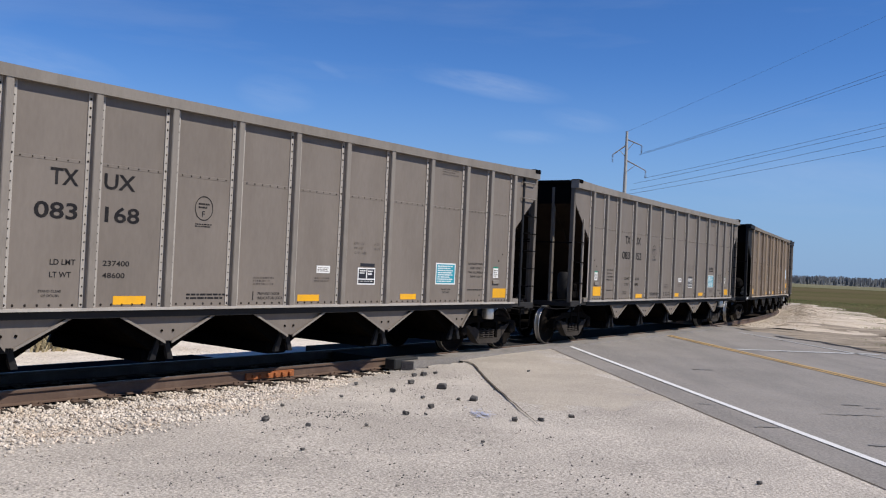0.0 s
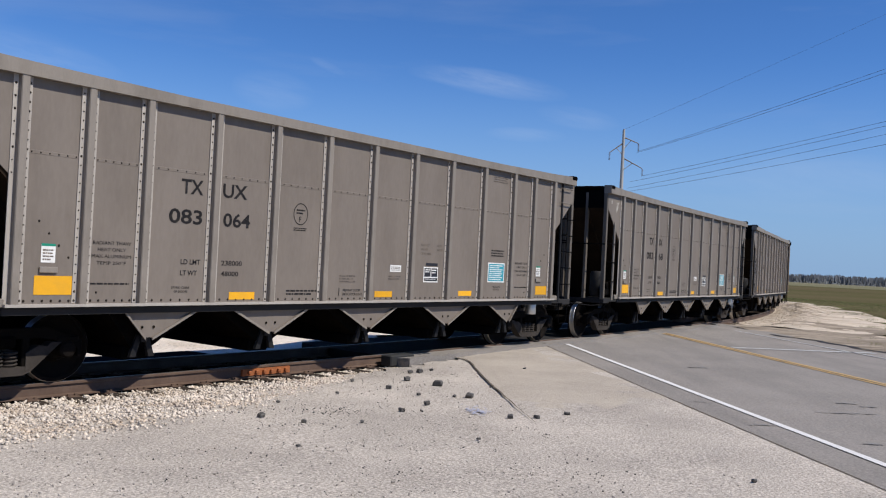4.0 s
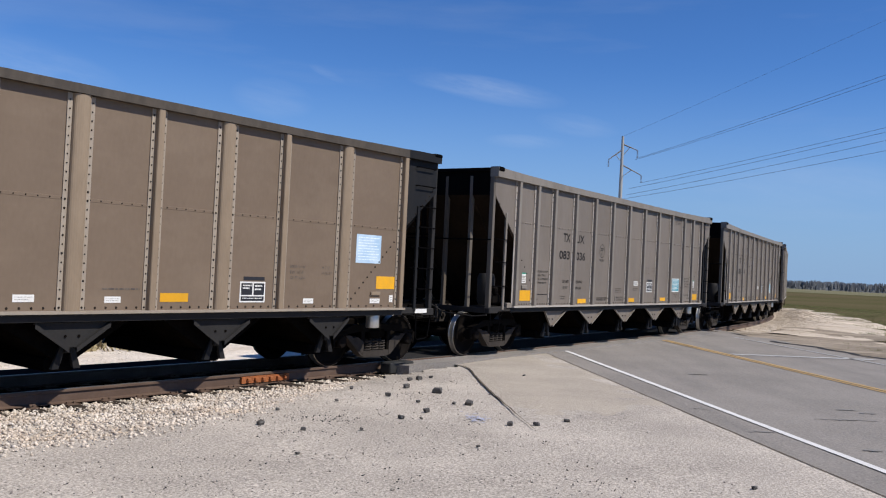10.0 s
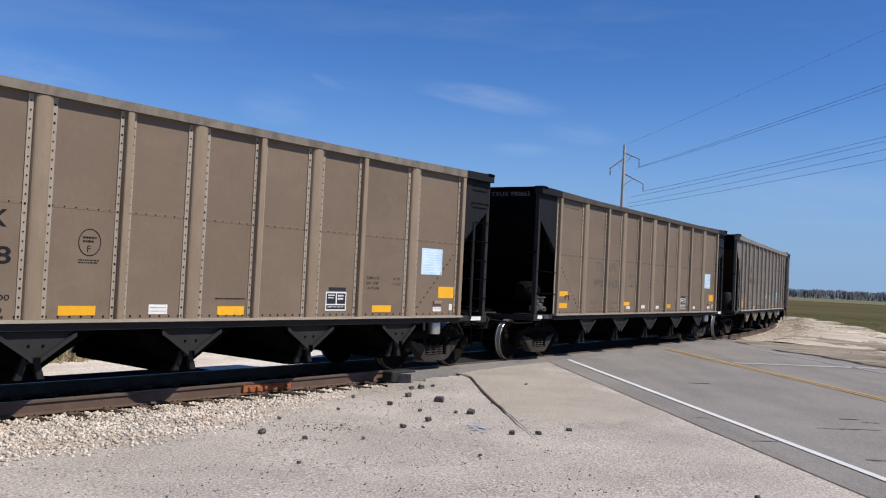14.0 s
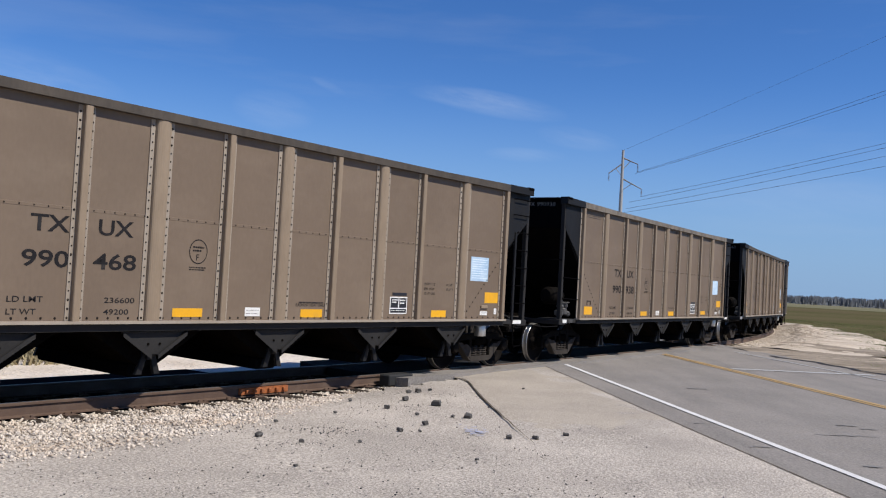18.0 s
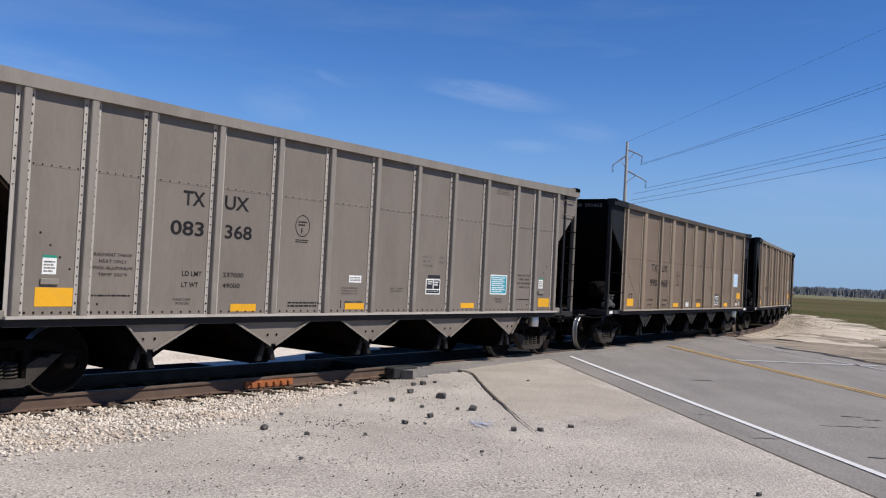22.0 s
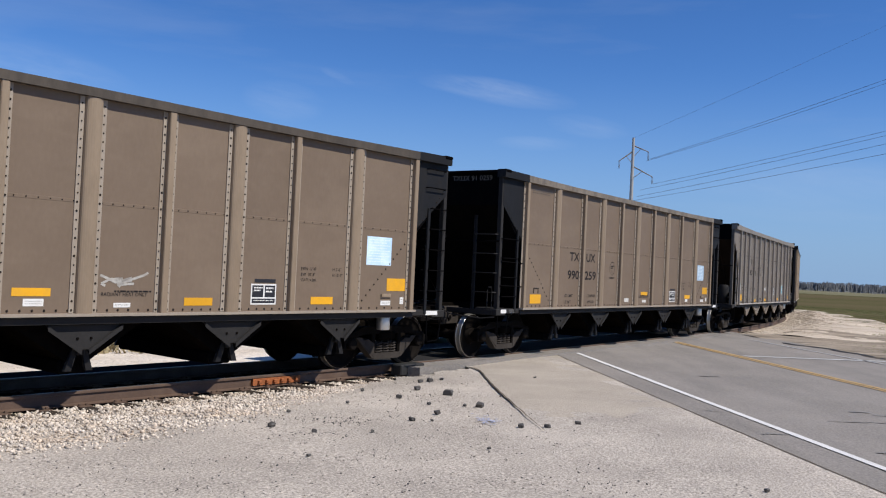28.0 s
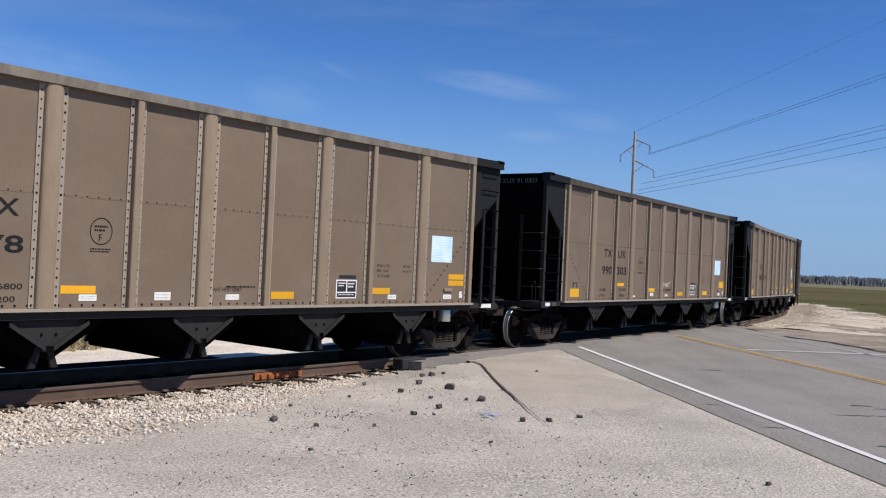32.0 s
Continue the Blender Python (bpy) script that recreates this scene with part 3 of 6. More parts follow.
def strip(name, r0, r1, e0, e1, step, lift, mat, label, keep, relief=0.0, category="ground", relief_scale=1.0):
    """A sheet in the road's axes, its faces chosen by keep(r, e, s, lat)."""
    rs, es = np.arange(r0, r1 + 1e-6, step), np.arange(e0, e1 + 1e-6, step)
    gr, ge = np.meshgrid(rs, es, indexing="ij")
    x, y = road_xy(gr.ravel(), ge.ravel())
    vs, fs = sheet(np.stack([x, y], 1), len(es), lift, relief, relief_scale)
    q = np.array(fs)
    vv = np.array(vs)
    c = vv[q].mean(1)
    s, lat = track_coords(c[:, 0], c[:, 1])
    r, e = ROAD_R.x * c[:, 0] + ROAD_R.y * c[:, 1], ROAD_E.x * c[:, 0] + ROAD_E.y * c[:, 1]
    ok = keep(r, e, s, lat)
    q = q[ok]
    used, inv = np.unique(q, return_inverse=True)
    g = Geo().add([tuple(v) for v in vv[used]], inv.reshape(-1, 4).tolist())
    return thing(name, g, mat, label, category, kind="structure", smooth=True)


def wobble(v, scale, amount, seed=0.0):
    return np.array([noise.noise(Vector((a * scale, seed, 0.7))) for a in np.ravel(v)]).reshape(np.shape(v)) * amount


def lip_e(r):
    """The old edge of the crossing apron, bending away beside the rails."""
    return np.interp(r, [9, 10.2, 11.8, 13.7, 15.1, 16.5, 17.0, 17.3, 17.4, 17.6, 18.6], [2.44, 2.455, 2.46, 2.49, 2.54, 2.63, 2.6, 2.48, 2.31, 1.3, -0.1])


def lip_line(u):
    """The apron's raised lip as a curve: up the lot towards the rails, then bending sharply back along them."""
    knots = np.array([(10.2, 2.455), (11.8, 2.46), (13.7, 2.49), (15.1, 2.54), (16.5, 2.63), (17.0, 2.60), (17.3, 2.48), (17.38, 2.28), (17.25, 1.85)])
    way_u = np.concatenate([[0], np.cumsum(np.hypot(*np.diff(knots, axis=0).T))])
    fine = np.linspace(0, 1, 600)
    r, e = (np.interp(fine * way_u[-1], way_u, knots[:, i]) for i in (0, 1))
    soft = np.ones(25) / 25
    r, e = (np.convolve(np.pad(a, 12, mode="edge"), soft, mode="valid") for a in (r, e))
    return np.interp(u, fine, r), np.interp(u, fine, e)


def build_apron():
    """Smoother surfacing beside the crossing; it rises out of the lot and ends along the raised lip."""
    rs, n = np.arange(9.6, 23.0, 0.15), 24
    rr = np.repeat(rs, n)
    lo = lip_e(rr)
    ee = lo + (4.99 - lo) * np.tile(np.linspace(0, 1, n), len(rs))
    x, y = road_xy(rr, ee)
    vs, fs = sheet(np.stack([x, y], 1), n, 0.0, 0.004, 2.0)
    rise = 0.018 + 0.023 * smooth_step(9.8, 13.0, rr + wobble(ee, 1.1, 1.2))
    vv = np.array([(a, b, c + k) for (a, b, c), k in zip(vs, rise)])
    q = np.array(fs)
    c = vv[q].mean(1)
    lat = track_coords(c[:, 0], c[:, 1])[1]
    q = q[lat > 0.95]
    used, inv = np.unique(q, return_inverse=True)
    thing("apron", Geo().add([tuple(v) for v in vv[used]], inv.reshape(-1, 4).tolist()), M_APRON, "tan chip-seal apron beside the crossing", "apron", kind="structure", smooth=True)


def build_surfaces():
    lot = strip("parking_lot", -14, 24, -34, 5.25, 0.25, 0.03, M_LOT, "worn pale grey chip-seal lot with loose grit", lambda r, e, s, lat: (lat > 1.5) & ((lat > 2.1) | (e > -2)), 0.012, "lot", 1.6)
    for v in lot.data.vertices:
        e = ROAD_E.x * v.co.x + ROAD_E.y * v.co.y
        if e > 3.6:
            k = float(smooth_step(3.6, 4.7, e))
            v.co.z = v.co.z * (1 - k) + (0.006 if e < 5.02 else -0.06) * k
    build_apron()
    strip("road", -30, 110, 5.0, 15.0, 0.5, 0.042, M_ROAD, "grey worn asphalt two-lane road", lambda r, e, s, lat: (np.abs(lat) > 1.0), 0.004, "road", 0.7)
    strip("gravel_shoulder", 4, 78, 14.6, 46, 0.45, 0.03, M_GRAVEL, "dusty gravel and dirt beside the road", lambda r, e, s, lat: (lat > 1.2) & (e < 26.0 + (r - 43) * 0.42 + wobble(r, 0.35, 2.6)) & (r > 12 + wobble(e, 0.4, 2)), 0.13, "gravel", 0.55)
    strip("grass_verge", -20, 120, 15.6, 70, 1.6, -0.14, M_FIELD, "rough green grass verge beside the field", lambda r, e, s, lat: (lat > 2.0), 0.12, "grass", 0.3)
    strip("yard", -60, 300, -260, 4.0, 3.2, 0.03, M_CONCRETE, "pale concrete and gravel yard behind the railway", lambda r, e, s, lat: (lat < -16) & (lat > -320), 0.03, "yard", 0.1)
    strip("far_gravel", -20, 40, -45, 3.5, 0.6, 0.03, M_WHITEGRAVEL, "white gravel strip along the far side of the track", lambda r, e, s, lat: (lat < -3.6) & (lat > -18), 0.02, "gravel", 0.8)


def line_on_road(name, r0, r1, e0, e1, mat, label, step=0.6, ragged=0.008):
    """Painted line lying 5 mm over the asphalt, with slightly worn edges."""
    n = max(2, int((r1 - r0) / step))
    rr = np.linspace(r0, r1, n)
    a = road_xy(rr, e0 + wobble(rr, 2.3, ragged, 1.0))
    b = road_xy(rr, e1 + wobble(rr, 2.1, ragged, 5.0))
    za, zb = ground_z(*a) + 0.052, ground_z(*b) + 0.052
    vs = [(x, y, z) for x, y, z in zip(*a, za)] + [(x, y, z) for x, y, z in zip(*b, zb)]
    return thing(name, Geo().add(vs, [(i, i + 1, n + i + 1, n + i) for i in range(n - 1)]), mat, label, "road marking", kind="structure")


def build_markings():
    line_on_road("edge_line", -25, 21.2, 5.61, 5.727, M_ROADWHITE, "white painted edge line on the asphalt")
    line_on_road("edge_line", -25, 28.6, 13.63, 13.74, M_ROADWORN, "worn white edge line on the far lane")
    line_on_road("centre_line", -25, 26.0, 9.965, 10.07, M_ROADYELLOW, "faded yellow centre line")
    line_on_road("centre_line", -25, 26.0, 10.135, 10.24, M_ROADYELLOW, "faded yellow centre line")
    line_on_road("stop_line", 21.60, 21.88, 10.35, 14.3, M_ROADWORN, "worn white stop line before the rails", 0.1)
    # one tar seam, then two dark lines painted as edge shadow
    rr = np.arange(-12, 20.6, 0.12)
    ee = 4.995 + wobble(rr, 1.6, 0.012) + wobble(rr, 7.0, 0.008, 3.0)
    seam(rr, ee, 0.012, "dark tar seam between lot and road", mat=M_SEAM_LIP)
    # shadow of the apron lip, painted as a tapering dark line
    u = np.linspace(0, 1, 150)
    rr, ee = lip_line(u)
    half = 0.004 + 0.011 * smooth_step(0.0, 0.35, u) * (1 - 0.6 * smooth_step(0.8, 1.0, u))
    seam(rr + wobble(ee, 3.0, 0.012), ee + wobble(rr, 2.5, 0.012), half, "dark shadow line painted along the raised apron edge", 0.055, M_SEAM_LIP)
    # shadow of the pavement drop, painted as a ragged dark strip
    rr = np.arange(15.0, 27.5, 0.12)
    seam(rr, 14.75 + 0.10 * (25 - rr) * 0.9 + wobble(rr, 0.8, 0.35) + wobble(rr, 4.0, 0.1, 2.0), 0.10, "shadow line painted along the broken asphalt edge beside the gravel", 0.056)
    # blue spray mark on the lot
    g = Geo()
    rs = np.random.RandomState(4)
    level = float(ground_z(0.54, 11.15))
    for k in range(90):
        x, y = 0.54 + rs.normal(0, 0.07), 11.15 + rs.normal(0, 0.16)
        z = level + 0.046 + 0.00002 * k
        a, w = rs.uniform(0, 6.3), rs.uniform(0.008, 0.026)
        g.add([(x + w * math.cos(a + u) * v, y + w * math.sin(a + u) * v, z) for u, v in ((0, 1), (1.3, 0.7), (2.6, 1.1), (4.0, 0.8), (5.2, 1))], [(0, 1, 2, 3, 4)])
    thing("spray_mark", g, M_BLUEPAINT, "faded blue utility paint mark on the lot", "paint mark", kind="structure")


def seam(rr, ee, half, label, lift=0.0465, mat=None):
    w = half * (1 + wobble(rr + ee, 4.0, 0.5, 8.0))
    dr, de = np.gradient(rr), np.gradient(ee)
    size = np.hypot(dr, de)
    a, b = road_xy(rr + de / size * w, ee - dr / size * w), road_xy(rr - de / size * w, ee + dr / size * w)
    n = len(rr)
    vs = [(x, y, z + lift) for x, y, z in zip(*a, ground_z(*a))] + [(x, y, z + lift) for x, y, z in zip(*b, ground_z(*b))]
    thing("tar_seam", Geo().add(vs, [(i, i + 1, n + i + 1, n + i) for i in range(n - 1)]), mat or M_EDGE_SHADE, label, "seam", kind="structure")


def along(name, profile, s0, s1, step, mat, parent=None, label="", category="", kind="", smooth=False, closed=True):
    """A profile of (lat, z) swept along the track."""
    ss = np.arange(s0, s1 + 1e-6, step)
    g = Geo()
    m = len(profile)
    vs = []
    for s in ss:
        for lat, z in profile:
            x, y, _ = track_at(s, lat)
            vs.append((x, y, z + track_z(s)))
    fs = [(i * m + j, i * m + (j + 1) % m, (i + 1) * m + (j + 1) % m, (i + 1) * m + j) for i in range(len(ss) - 1) for j in range(m if closed else m - 1)]
    if closed:
        fs += [tuple(range(m))[::-1], tuple(range((len(ss) - 1) * m, len(ss) * m))]
    g.add(vs, fs)
    if parent is None:
        return thing(name, g, mat, label, category, kind=kind, smooth=smooth)
    return part(name, g, mat, parent, label, smooth)


def build_track():
    track = thing("railway_track", None, None, "single railway track on pale limestone ballast", "railway track", kind="structure")
    for side in (1, -1):
        c = 0.755 * side
        prof = [(c - 0.07, -0.187), (c + 0.07, -0.187), (c + 0.07, -0.177), (c + 0.012, -0.16), (c + 0.010, -0.045), (c + 0.036, -0.036),
                (c + 0.036, -0.006), (c + 0.030, 0.0), (c - 0.030, 0.0), (c - 0.036, -0.006), (c - 0.036, -0.036), (c - 0.010, -0.045), (c - 0.012, -0.16), (c - 0.07, -0.177)]
        along("rail", prof, -40, 120, 1.0, M_RAIL, track, "brown rusty steel rail")
        along("running_surface", [(c - 0.028, 0.002), (c + 0.028, 0.002), (c + 0.028, -0.004), (c - 0.028, -0.004)], -40, 120, 1.0, M_RAILTOP, track, "shiny worn rail head")
    tie = Geo().box(-0.11, 0.11, -1.3, 1.3, -0.37, -0.193, 0.012).mesh("tie", M_TIE)
    plate = Geo().box(-0.09, 0.09, 0.58, 0.94, -0.193, -0.181, 0.003)
    for y in (0.66, 0.85):
        for x in (-0.05, 0.05):
            plate.box(x - 0.012, x + 0.012, y - 0.012, y + 0.012, -0.185, -0.157)
    plate = plate.mesh("tie_plate", M_RAIL)
    for s in [a * 0.53 for a in range(-34, 3)] + [20.5 + a * 0.53 for a in range(70)]:
        x, y, h = track_at(s)
        t = part("tie", tie, None, track, at=pose(x, y, track_z(s) + random.uniform(-0.008, 0.004), 0, 0, math.degrees(h) + random.uniform(-1.2, 1.2)))
        if s < 3:
            for turn in (0, 180):
                part("tie_plate", plate, None, t, at=pose(0, 0, 0, 0, 0, turn))
    # bolted joint bar, freshly rusted
    g = Geo()
    for i in range(8):
        s = -2.42 + i * 0.125
        x0, y0, _ = track_at(s, 0.768)
        x1, y1, _ = track_at(s + 0.125, 0.768)
        x2, y2, _ = track_at(s + 0.125, 0.815)
        x3, y3, _ = track_at(s, 0.815)
        g.prism([(x0, y0), (x1, y1), (x2, y2), (x3, y3)], -0.125, -0.02, "z")
    bar = part("joint_bar", g, M_ORANGE, track, "bright orange rusty joint bar")
    for i in range(6):
        s = -2.30 + i * 0.155
        x, y, h = track_at(s, 0.83)
        part("bolt", Geo().box(-0.028, 0.028, -0.03, 0.03, -0.028, 0.028, 0.008), M_ORANGE, bar, at=pose(x, y, -0.07, 0, 0, math.degrees(h)))
    # bed under the stones; the dark strip paints in the train's shade
    along("ballast_bed", [(-3.0, -0.54), (-1.9, -0.235), (2.0, -0.235), (3.9, -0.13), (3.9, -0.6), (-3.0, -0.6)], -60, 1.6, 1.0, M_BALLAST_BED, None, "packed pale ballast bed", "ballast", "structure")
    along("ballast_bed", [(-3.4, -0.42), (-2.0, -0.235), (2.0, -0.235), (3.2, -0.20), (3.2, -0.5), (-3.4, -0.5)], 20.2, 130, 1.0, M_BALLAST_BED, None, "packed pale ballast bed", "ballast", "structure")
    along("sooty_bed", [(-5.1, -0.525), (-3.1, -0.50), (-1.95, -0.226), (0.70, -0.226), (0.70, -0.36), (-1.95, -0.36), (-5.1, -0.64)], -60, 1.6, 1.0, M_SHADE_BED, None, "dark dusty bed between the rails and down the bank, train shade painted in", "ballast", "structure")
    # crossing; the train's shade is painted into the panel and far header
    along("crossing_panel", [(-0.66, -0.022), (0.66, -0.022), (0.66, -0.2), (-0.66, -0.2)], 1.0, 20.3, 0.5, M_PANEL, None, "asphalt crossing panel between the rails, darkened with painted shade", "crossing", "structure")
    along("crossing_panel", [(0.80, -0.026), (1.12, -0.028), (1.42, -0.006), (1.42, -0.2), (0.80, -0.2)], 1.0, 20.3, 0.5, M_ROAD, None, "grey asphalt header along the near rail", "crossing", "structure")
    along("crossing_panel", [(-1.42, 0.022), (-1.12, -0.012), (-0.80, -0.016), (-0.80, -0.2), (-1.42, -0.2)], 1.0, 20.3, 0.5, M_PANEL, None, "asphalt header along the far rail, darkened with painted shade", "crossing", "structure")
    g = Geo().box(-0.35, 0.35, -0.13, 0.13, -0.16, 0.045, 0.02)
    x, y, h = track_at(1.16, 1.0)
    thing("crossing_block", g, M_RUBBER, "black rubber crossing block at the end of the panel", "crossing block", at=pose(x, y, 0.012, 0, 0, math.degrees(h)))


def ballast_edge(s):
    return np.interp(s, [-14, -8.25, -6.75, -5.25, -2.5, -0.6, 0.8, 2.0], [3.8, 3.55, 3.5, 3.35, 2.6, 2.0, 1.5, 1.2])


def build_stones():
    rs = np.random.RandomState(11)
    pts, size = [], []

    def scatter(n, s0, s1, l0, l1, zf, r0, r1, edge=None):
        s, lat = rs.uniform(s0, s1, n), rs.uniform(l0, l1, n)
        if edge is not None:
            ok = lat < edge(s) + rs.normal(0, 0.16, n)
            s, lat = s[ok], lat[ok]
        # ties stay half bare beside the rail
        bare = (np.abs(lat) < 1.28) & (np.abs((s / 0.53 + 0.5) % 1 - 0.5) < 0.19) & (rs.uniform(0, 1, len(s)) < 0.8)
        s, lat = s[~bare], lat[~bare]
        x, y, _ = track_at(s, lat)
        r = rs.uniform(r0, r1, len(s))
        pts.append(np.stack([x, y, zf(lat) + r * rs.uniform(-0.2, 0.55, len(s))], 1))
        size.append(r)

    top = lambda lat: np.interp(np.abs(lat), [0, 1.0, 1.6, 2.1, 2.6, 3.6], [-0.225, -0.19, -0.165, -0.105, -0.075, -0.075])
    scatter(30000, -13, 2.2, 0.86, 4.1, top, 0.010, 0.030, ballast_edge)
    scatter(420, -12, 2.2, 2.0, 4.6, top, 0.010, 0.024, lambda s: ballast_edge(s) + 0.35)
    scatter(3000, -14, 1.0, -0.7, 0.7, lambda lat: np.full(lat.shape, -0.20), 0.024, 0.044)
    scatter(9000, -18, 2.0, -10.5, -4.4, lambda lat: np.interp(-lat, [3.4, 7.0, 10.5], [-0.51, -0.51, -0.55]), 0.006, 0.014)
    thing("ballast", rocks_mesh("ballast", np.concatenate(pts[:2] + pts[3:]), np.concatenate(size[:2] + size[3:]), M_BALLAST, 1), None, "white and rust-stained crushed limestone ballast along the rail", "ballast", kind="stuff")
    thing("sooty_ballast", rocks_mesh("sooty_ballast", pts[2], size[2], M_BALLAST_DARK, 7), None, "ballast between the rails, darkened with painted train shade", "ballast", kind="stuff")
    # heap of white stone beside the line beyond the road
    def heap(s, lat):
        u = np.array([noise.noise(Vector((a * 0.35, b * 0.5, 2.0))) + 0.5 * noise.noise(Vector((a * 1.1, b * 1.3, 5.0))) for a, b in zip(s, lat)])
        top = 0.34 * np.exp(-((s - 48) / 9) ** 2 - ((lat - 2.3) / 1.1) ** 2) + 0.10 * np.exp(-((s - 38) / 9) ** 2 - ((lat - 4.5) / 2.2) ** 2)
        return top * (1 + 0.55 * u) + 0.05 * u

    n = 14000
    s, lat = rs.normal(46, 9, n), 0.95 + np.abs(rs.normal(0, 1.3, n))
    ok = (lat > 0.9) & (s > 24) & (s < 75)
    s, lat = s[ok], lat[ok]
    x, y, _ = track_at(s, lat)
    z = np.maximum(ground_z(x, y) + 0.03 + heap(s, lat), np.where(lat < 2.0, -0.105, -9))
    r = 0.012 + 0.026 * rs.uniform(0, 1, len(s)) ** 3
    thing("stone_heap", rocks_mesh("stone_heap", np.stack([x, y, z], 1), r, M_TANSTONE, 2), None, "low heap of white crushed stone beside the track", "gravel", kind="stuff")
    ss, ll = np.arange(24, 80, 0.5), np.arange(0.85, 9.0, 0.25)
    gs, gl = (a.ravel() for a in np.meshgrid(ss, ll, indexing="ij"))
    x, y, _ = track_at(gs, gl)
    z = 0.02 + ground_z(x, y) + heap(gs, gl) - 0.32 * smooth_step(4.7, 6.4, gl + 1.5 * np.sin(gs * 0.7)) - 0.1 * smooth_step(62, 78, gs)
    z = np.maximum(z, np.where(gl < 2.0, -0.115, -9))
    m = len(ll)
    thing("stone_mound", Geo().add(np.stack([x, y, z], 1), [(i * m + j, i * m + j + 1, (i + 1) * m + j + 1, (i + 1) * m + j) for i in range(len(ss) - 1) for j in range(m - 1)]), M_TANSTONE, "pale gravel bank under the stone heap", "gravel", kind="structure", smooth=True)
    # loose grit on the lot
    n = 8000
    x, y = rs.uniform(-7.5, 6.5, n), 5.6 + 13 * rs.uniform(0, 1, n) ** 1.5
    s, lat = track_coords(x, y)
    e = ROAD_E.x * x + ROAD_E.y * y
    ok = (lat > ballast_edge(s) - 0.4) & ((e < 2.6) | (rs.uniform(0, 1, n) < 0.16)) & (e < 5.0)
    x, y = x[ok], y[ok]
    r = 0.005 + 0.010 * rs.uniform(0, 1, len(x)) ** 2.0
    thing("loose_grit", rocks_mesh("loose_grit", np.stack([x, y, ground_z(x, y) + 0.034], 1), r, M_LOT_GRIT, 3), None, "loose limestone grit scattered on the lot", "grit", kind="stuff")
    # lumps of coal fallen from the cars
    levels = ground_z([p[0] for p in COAL_LUMPS], [p[1] for p in COAL_LUMPS])
    for (x, y, r), level in zip(COAL_LUMPS, levels):
        g = Geo().box(-0.8 * r, 0.8 * r, -0.65 * r, 0.65 * r, -0.5 * r, 0.5 * r, 0.2 * r)
        g.v = [tuple(np.array(v) * rs.uniform(0.72, 1.22, 3)) for v in g.v]
        thing("coal_lump", g, M_COAL_LUMP, "dark lump of coal lying on the lot", "coal lump", "coal lumps on the lot", at=pose(x, y, float(level) + 0.04 + 0.35 * r, rs.uniform(-12, 12), rs.uniform(-12, 12), rs.uniform(0, 360)))


def build_coal_fines():
    """Crumbs of coal trodden into the lot."""
    rs = np.random.RandomState(17)
    x, y = [], []
    for cx, cy, spread_x, count in COAL_FINES:
        x.append(rs.normal(cx, spread_x, count))
        y.append(rs.normal(cy, spread_x * 0.6, count))
    x, y = np.concatenate(x), np.concatenate(y)
    lat = track_coords(x, y)[1]
    x, y = x[lat > 2.2], y[lat > 2.2]
    r = 0.003 + 0.010 * rs.uniform(0, 1, len(x)) ** 3
    thing("coal_fines", rocks_mesh("coal_fines", np.stack([x, y, ground_z(x, y) + 0.034], 1), r, M_COAL, 12), None, "black coal crumbs scattered over the lot", "coal", kind="stuff")


COAL_FINES = [(-1.35, 10.95, 0.35, 160), (-1.13, 10.87, 0.30, 90), (-1.44, 9.96, 0.30, 90), (-1.67, 9.62, 0.40, 70), (-0.62, 13.06, 0.50, 100), (-0.15, 14.81, 0.50, 120), (-1.99, 7.45, 0.50, 60), (-3.16, 9.82, 0.50, 90), (1.59, 7.93, 0.30, 40), (-0.40, 7.98, 0.50, 50), (-2.28, 10.37, 0.60, 90), (0.30, 9.18, 0.80, 50)]
COAL_LUMPS = [(-1.98, 10.23, 0.055), (0.07, 13.29, 0.085), (0.51, 12.25, 0.07), (-0.07, 11.55, 0.05), (-0.38, 10.98, 0.045), (0.96, 10.74, 0.05), (1.29, 10.81, 0.045), (1.71, 11.13, 0.045), (-0.25, 14.84, 0.06), (-0.42, 13.80, 0.06), (-0.65, 12.85, 0.05), (-0.40, 14.69, 0.05), (-0.20, 12.33, 0.035), (0.30, 12.28, 0.03), (-1.33, 12.21, 0.03), (-0.05, 15.08, 0.04), (-0.80, 10.13, 0.03), (-1.45, 10.01, 0.035), (0.86, 13.31, 0.02), (1.62, 15.81, 0.03), (-1.98, 11.29, 0.03), (-0.13, 10.98, 0.025), (-1.25, 13.47, 0.04), (2.95, 7.97, 0.03), (-1.31, 8.74, 0.025), (0.51, 9.38, 0.025)]


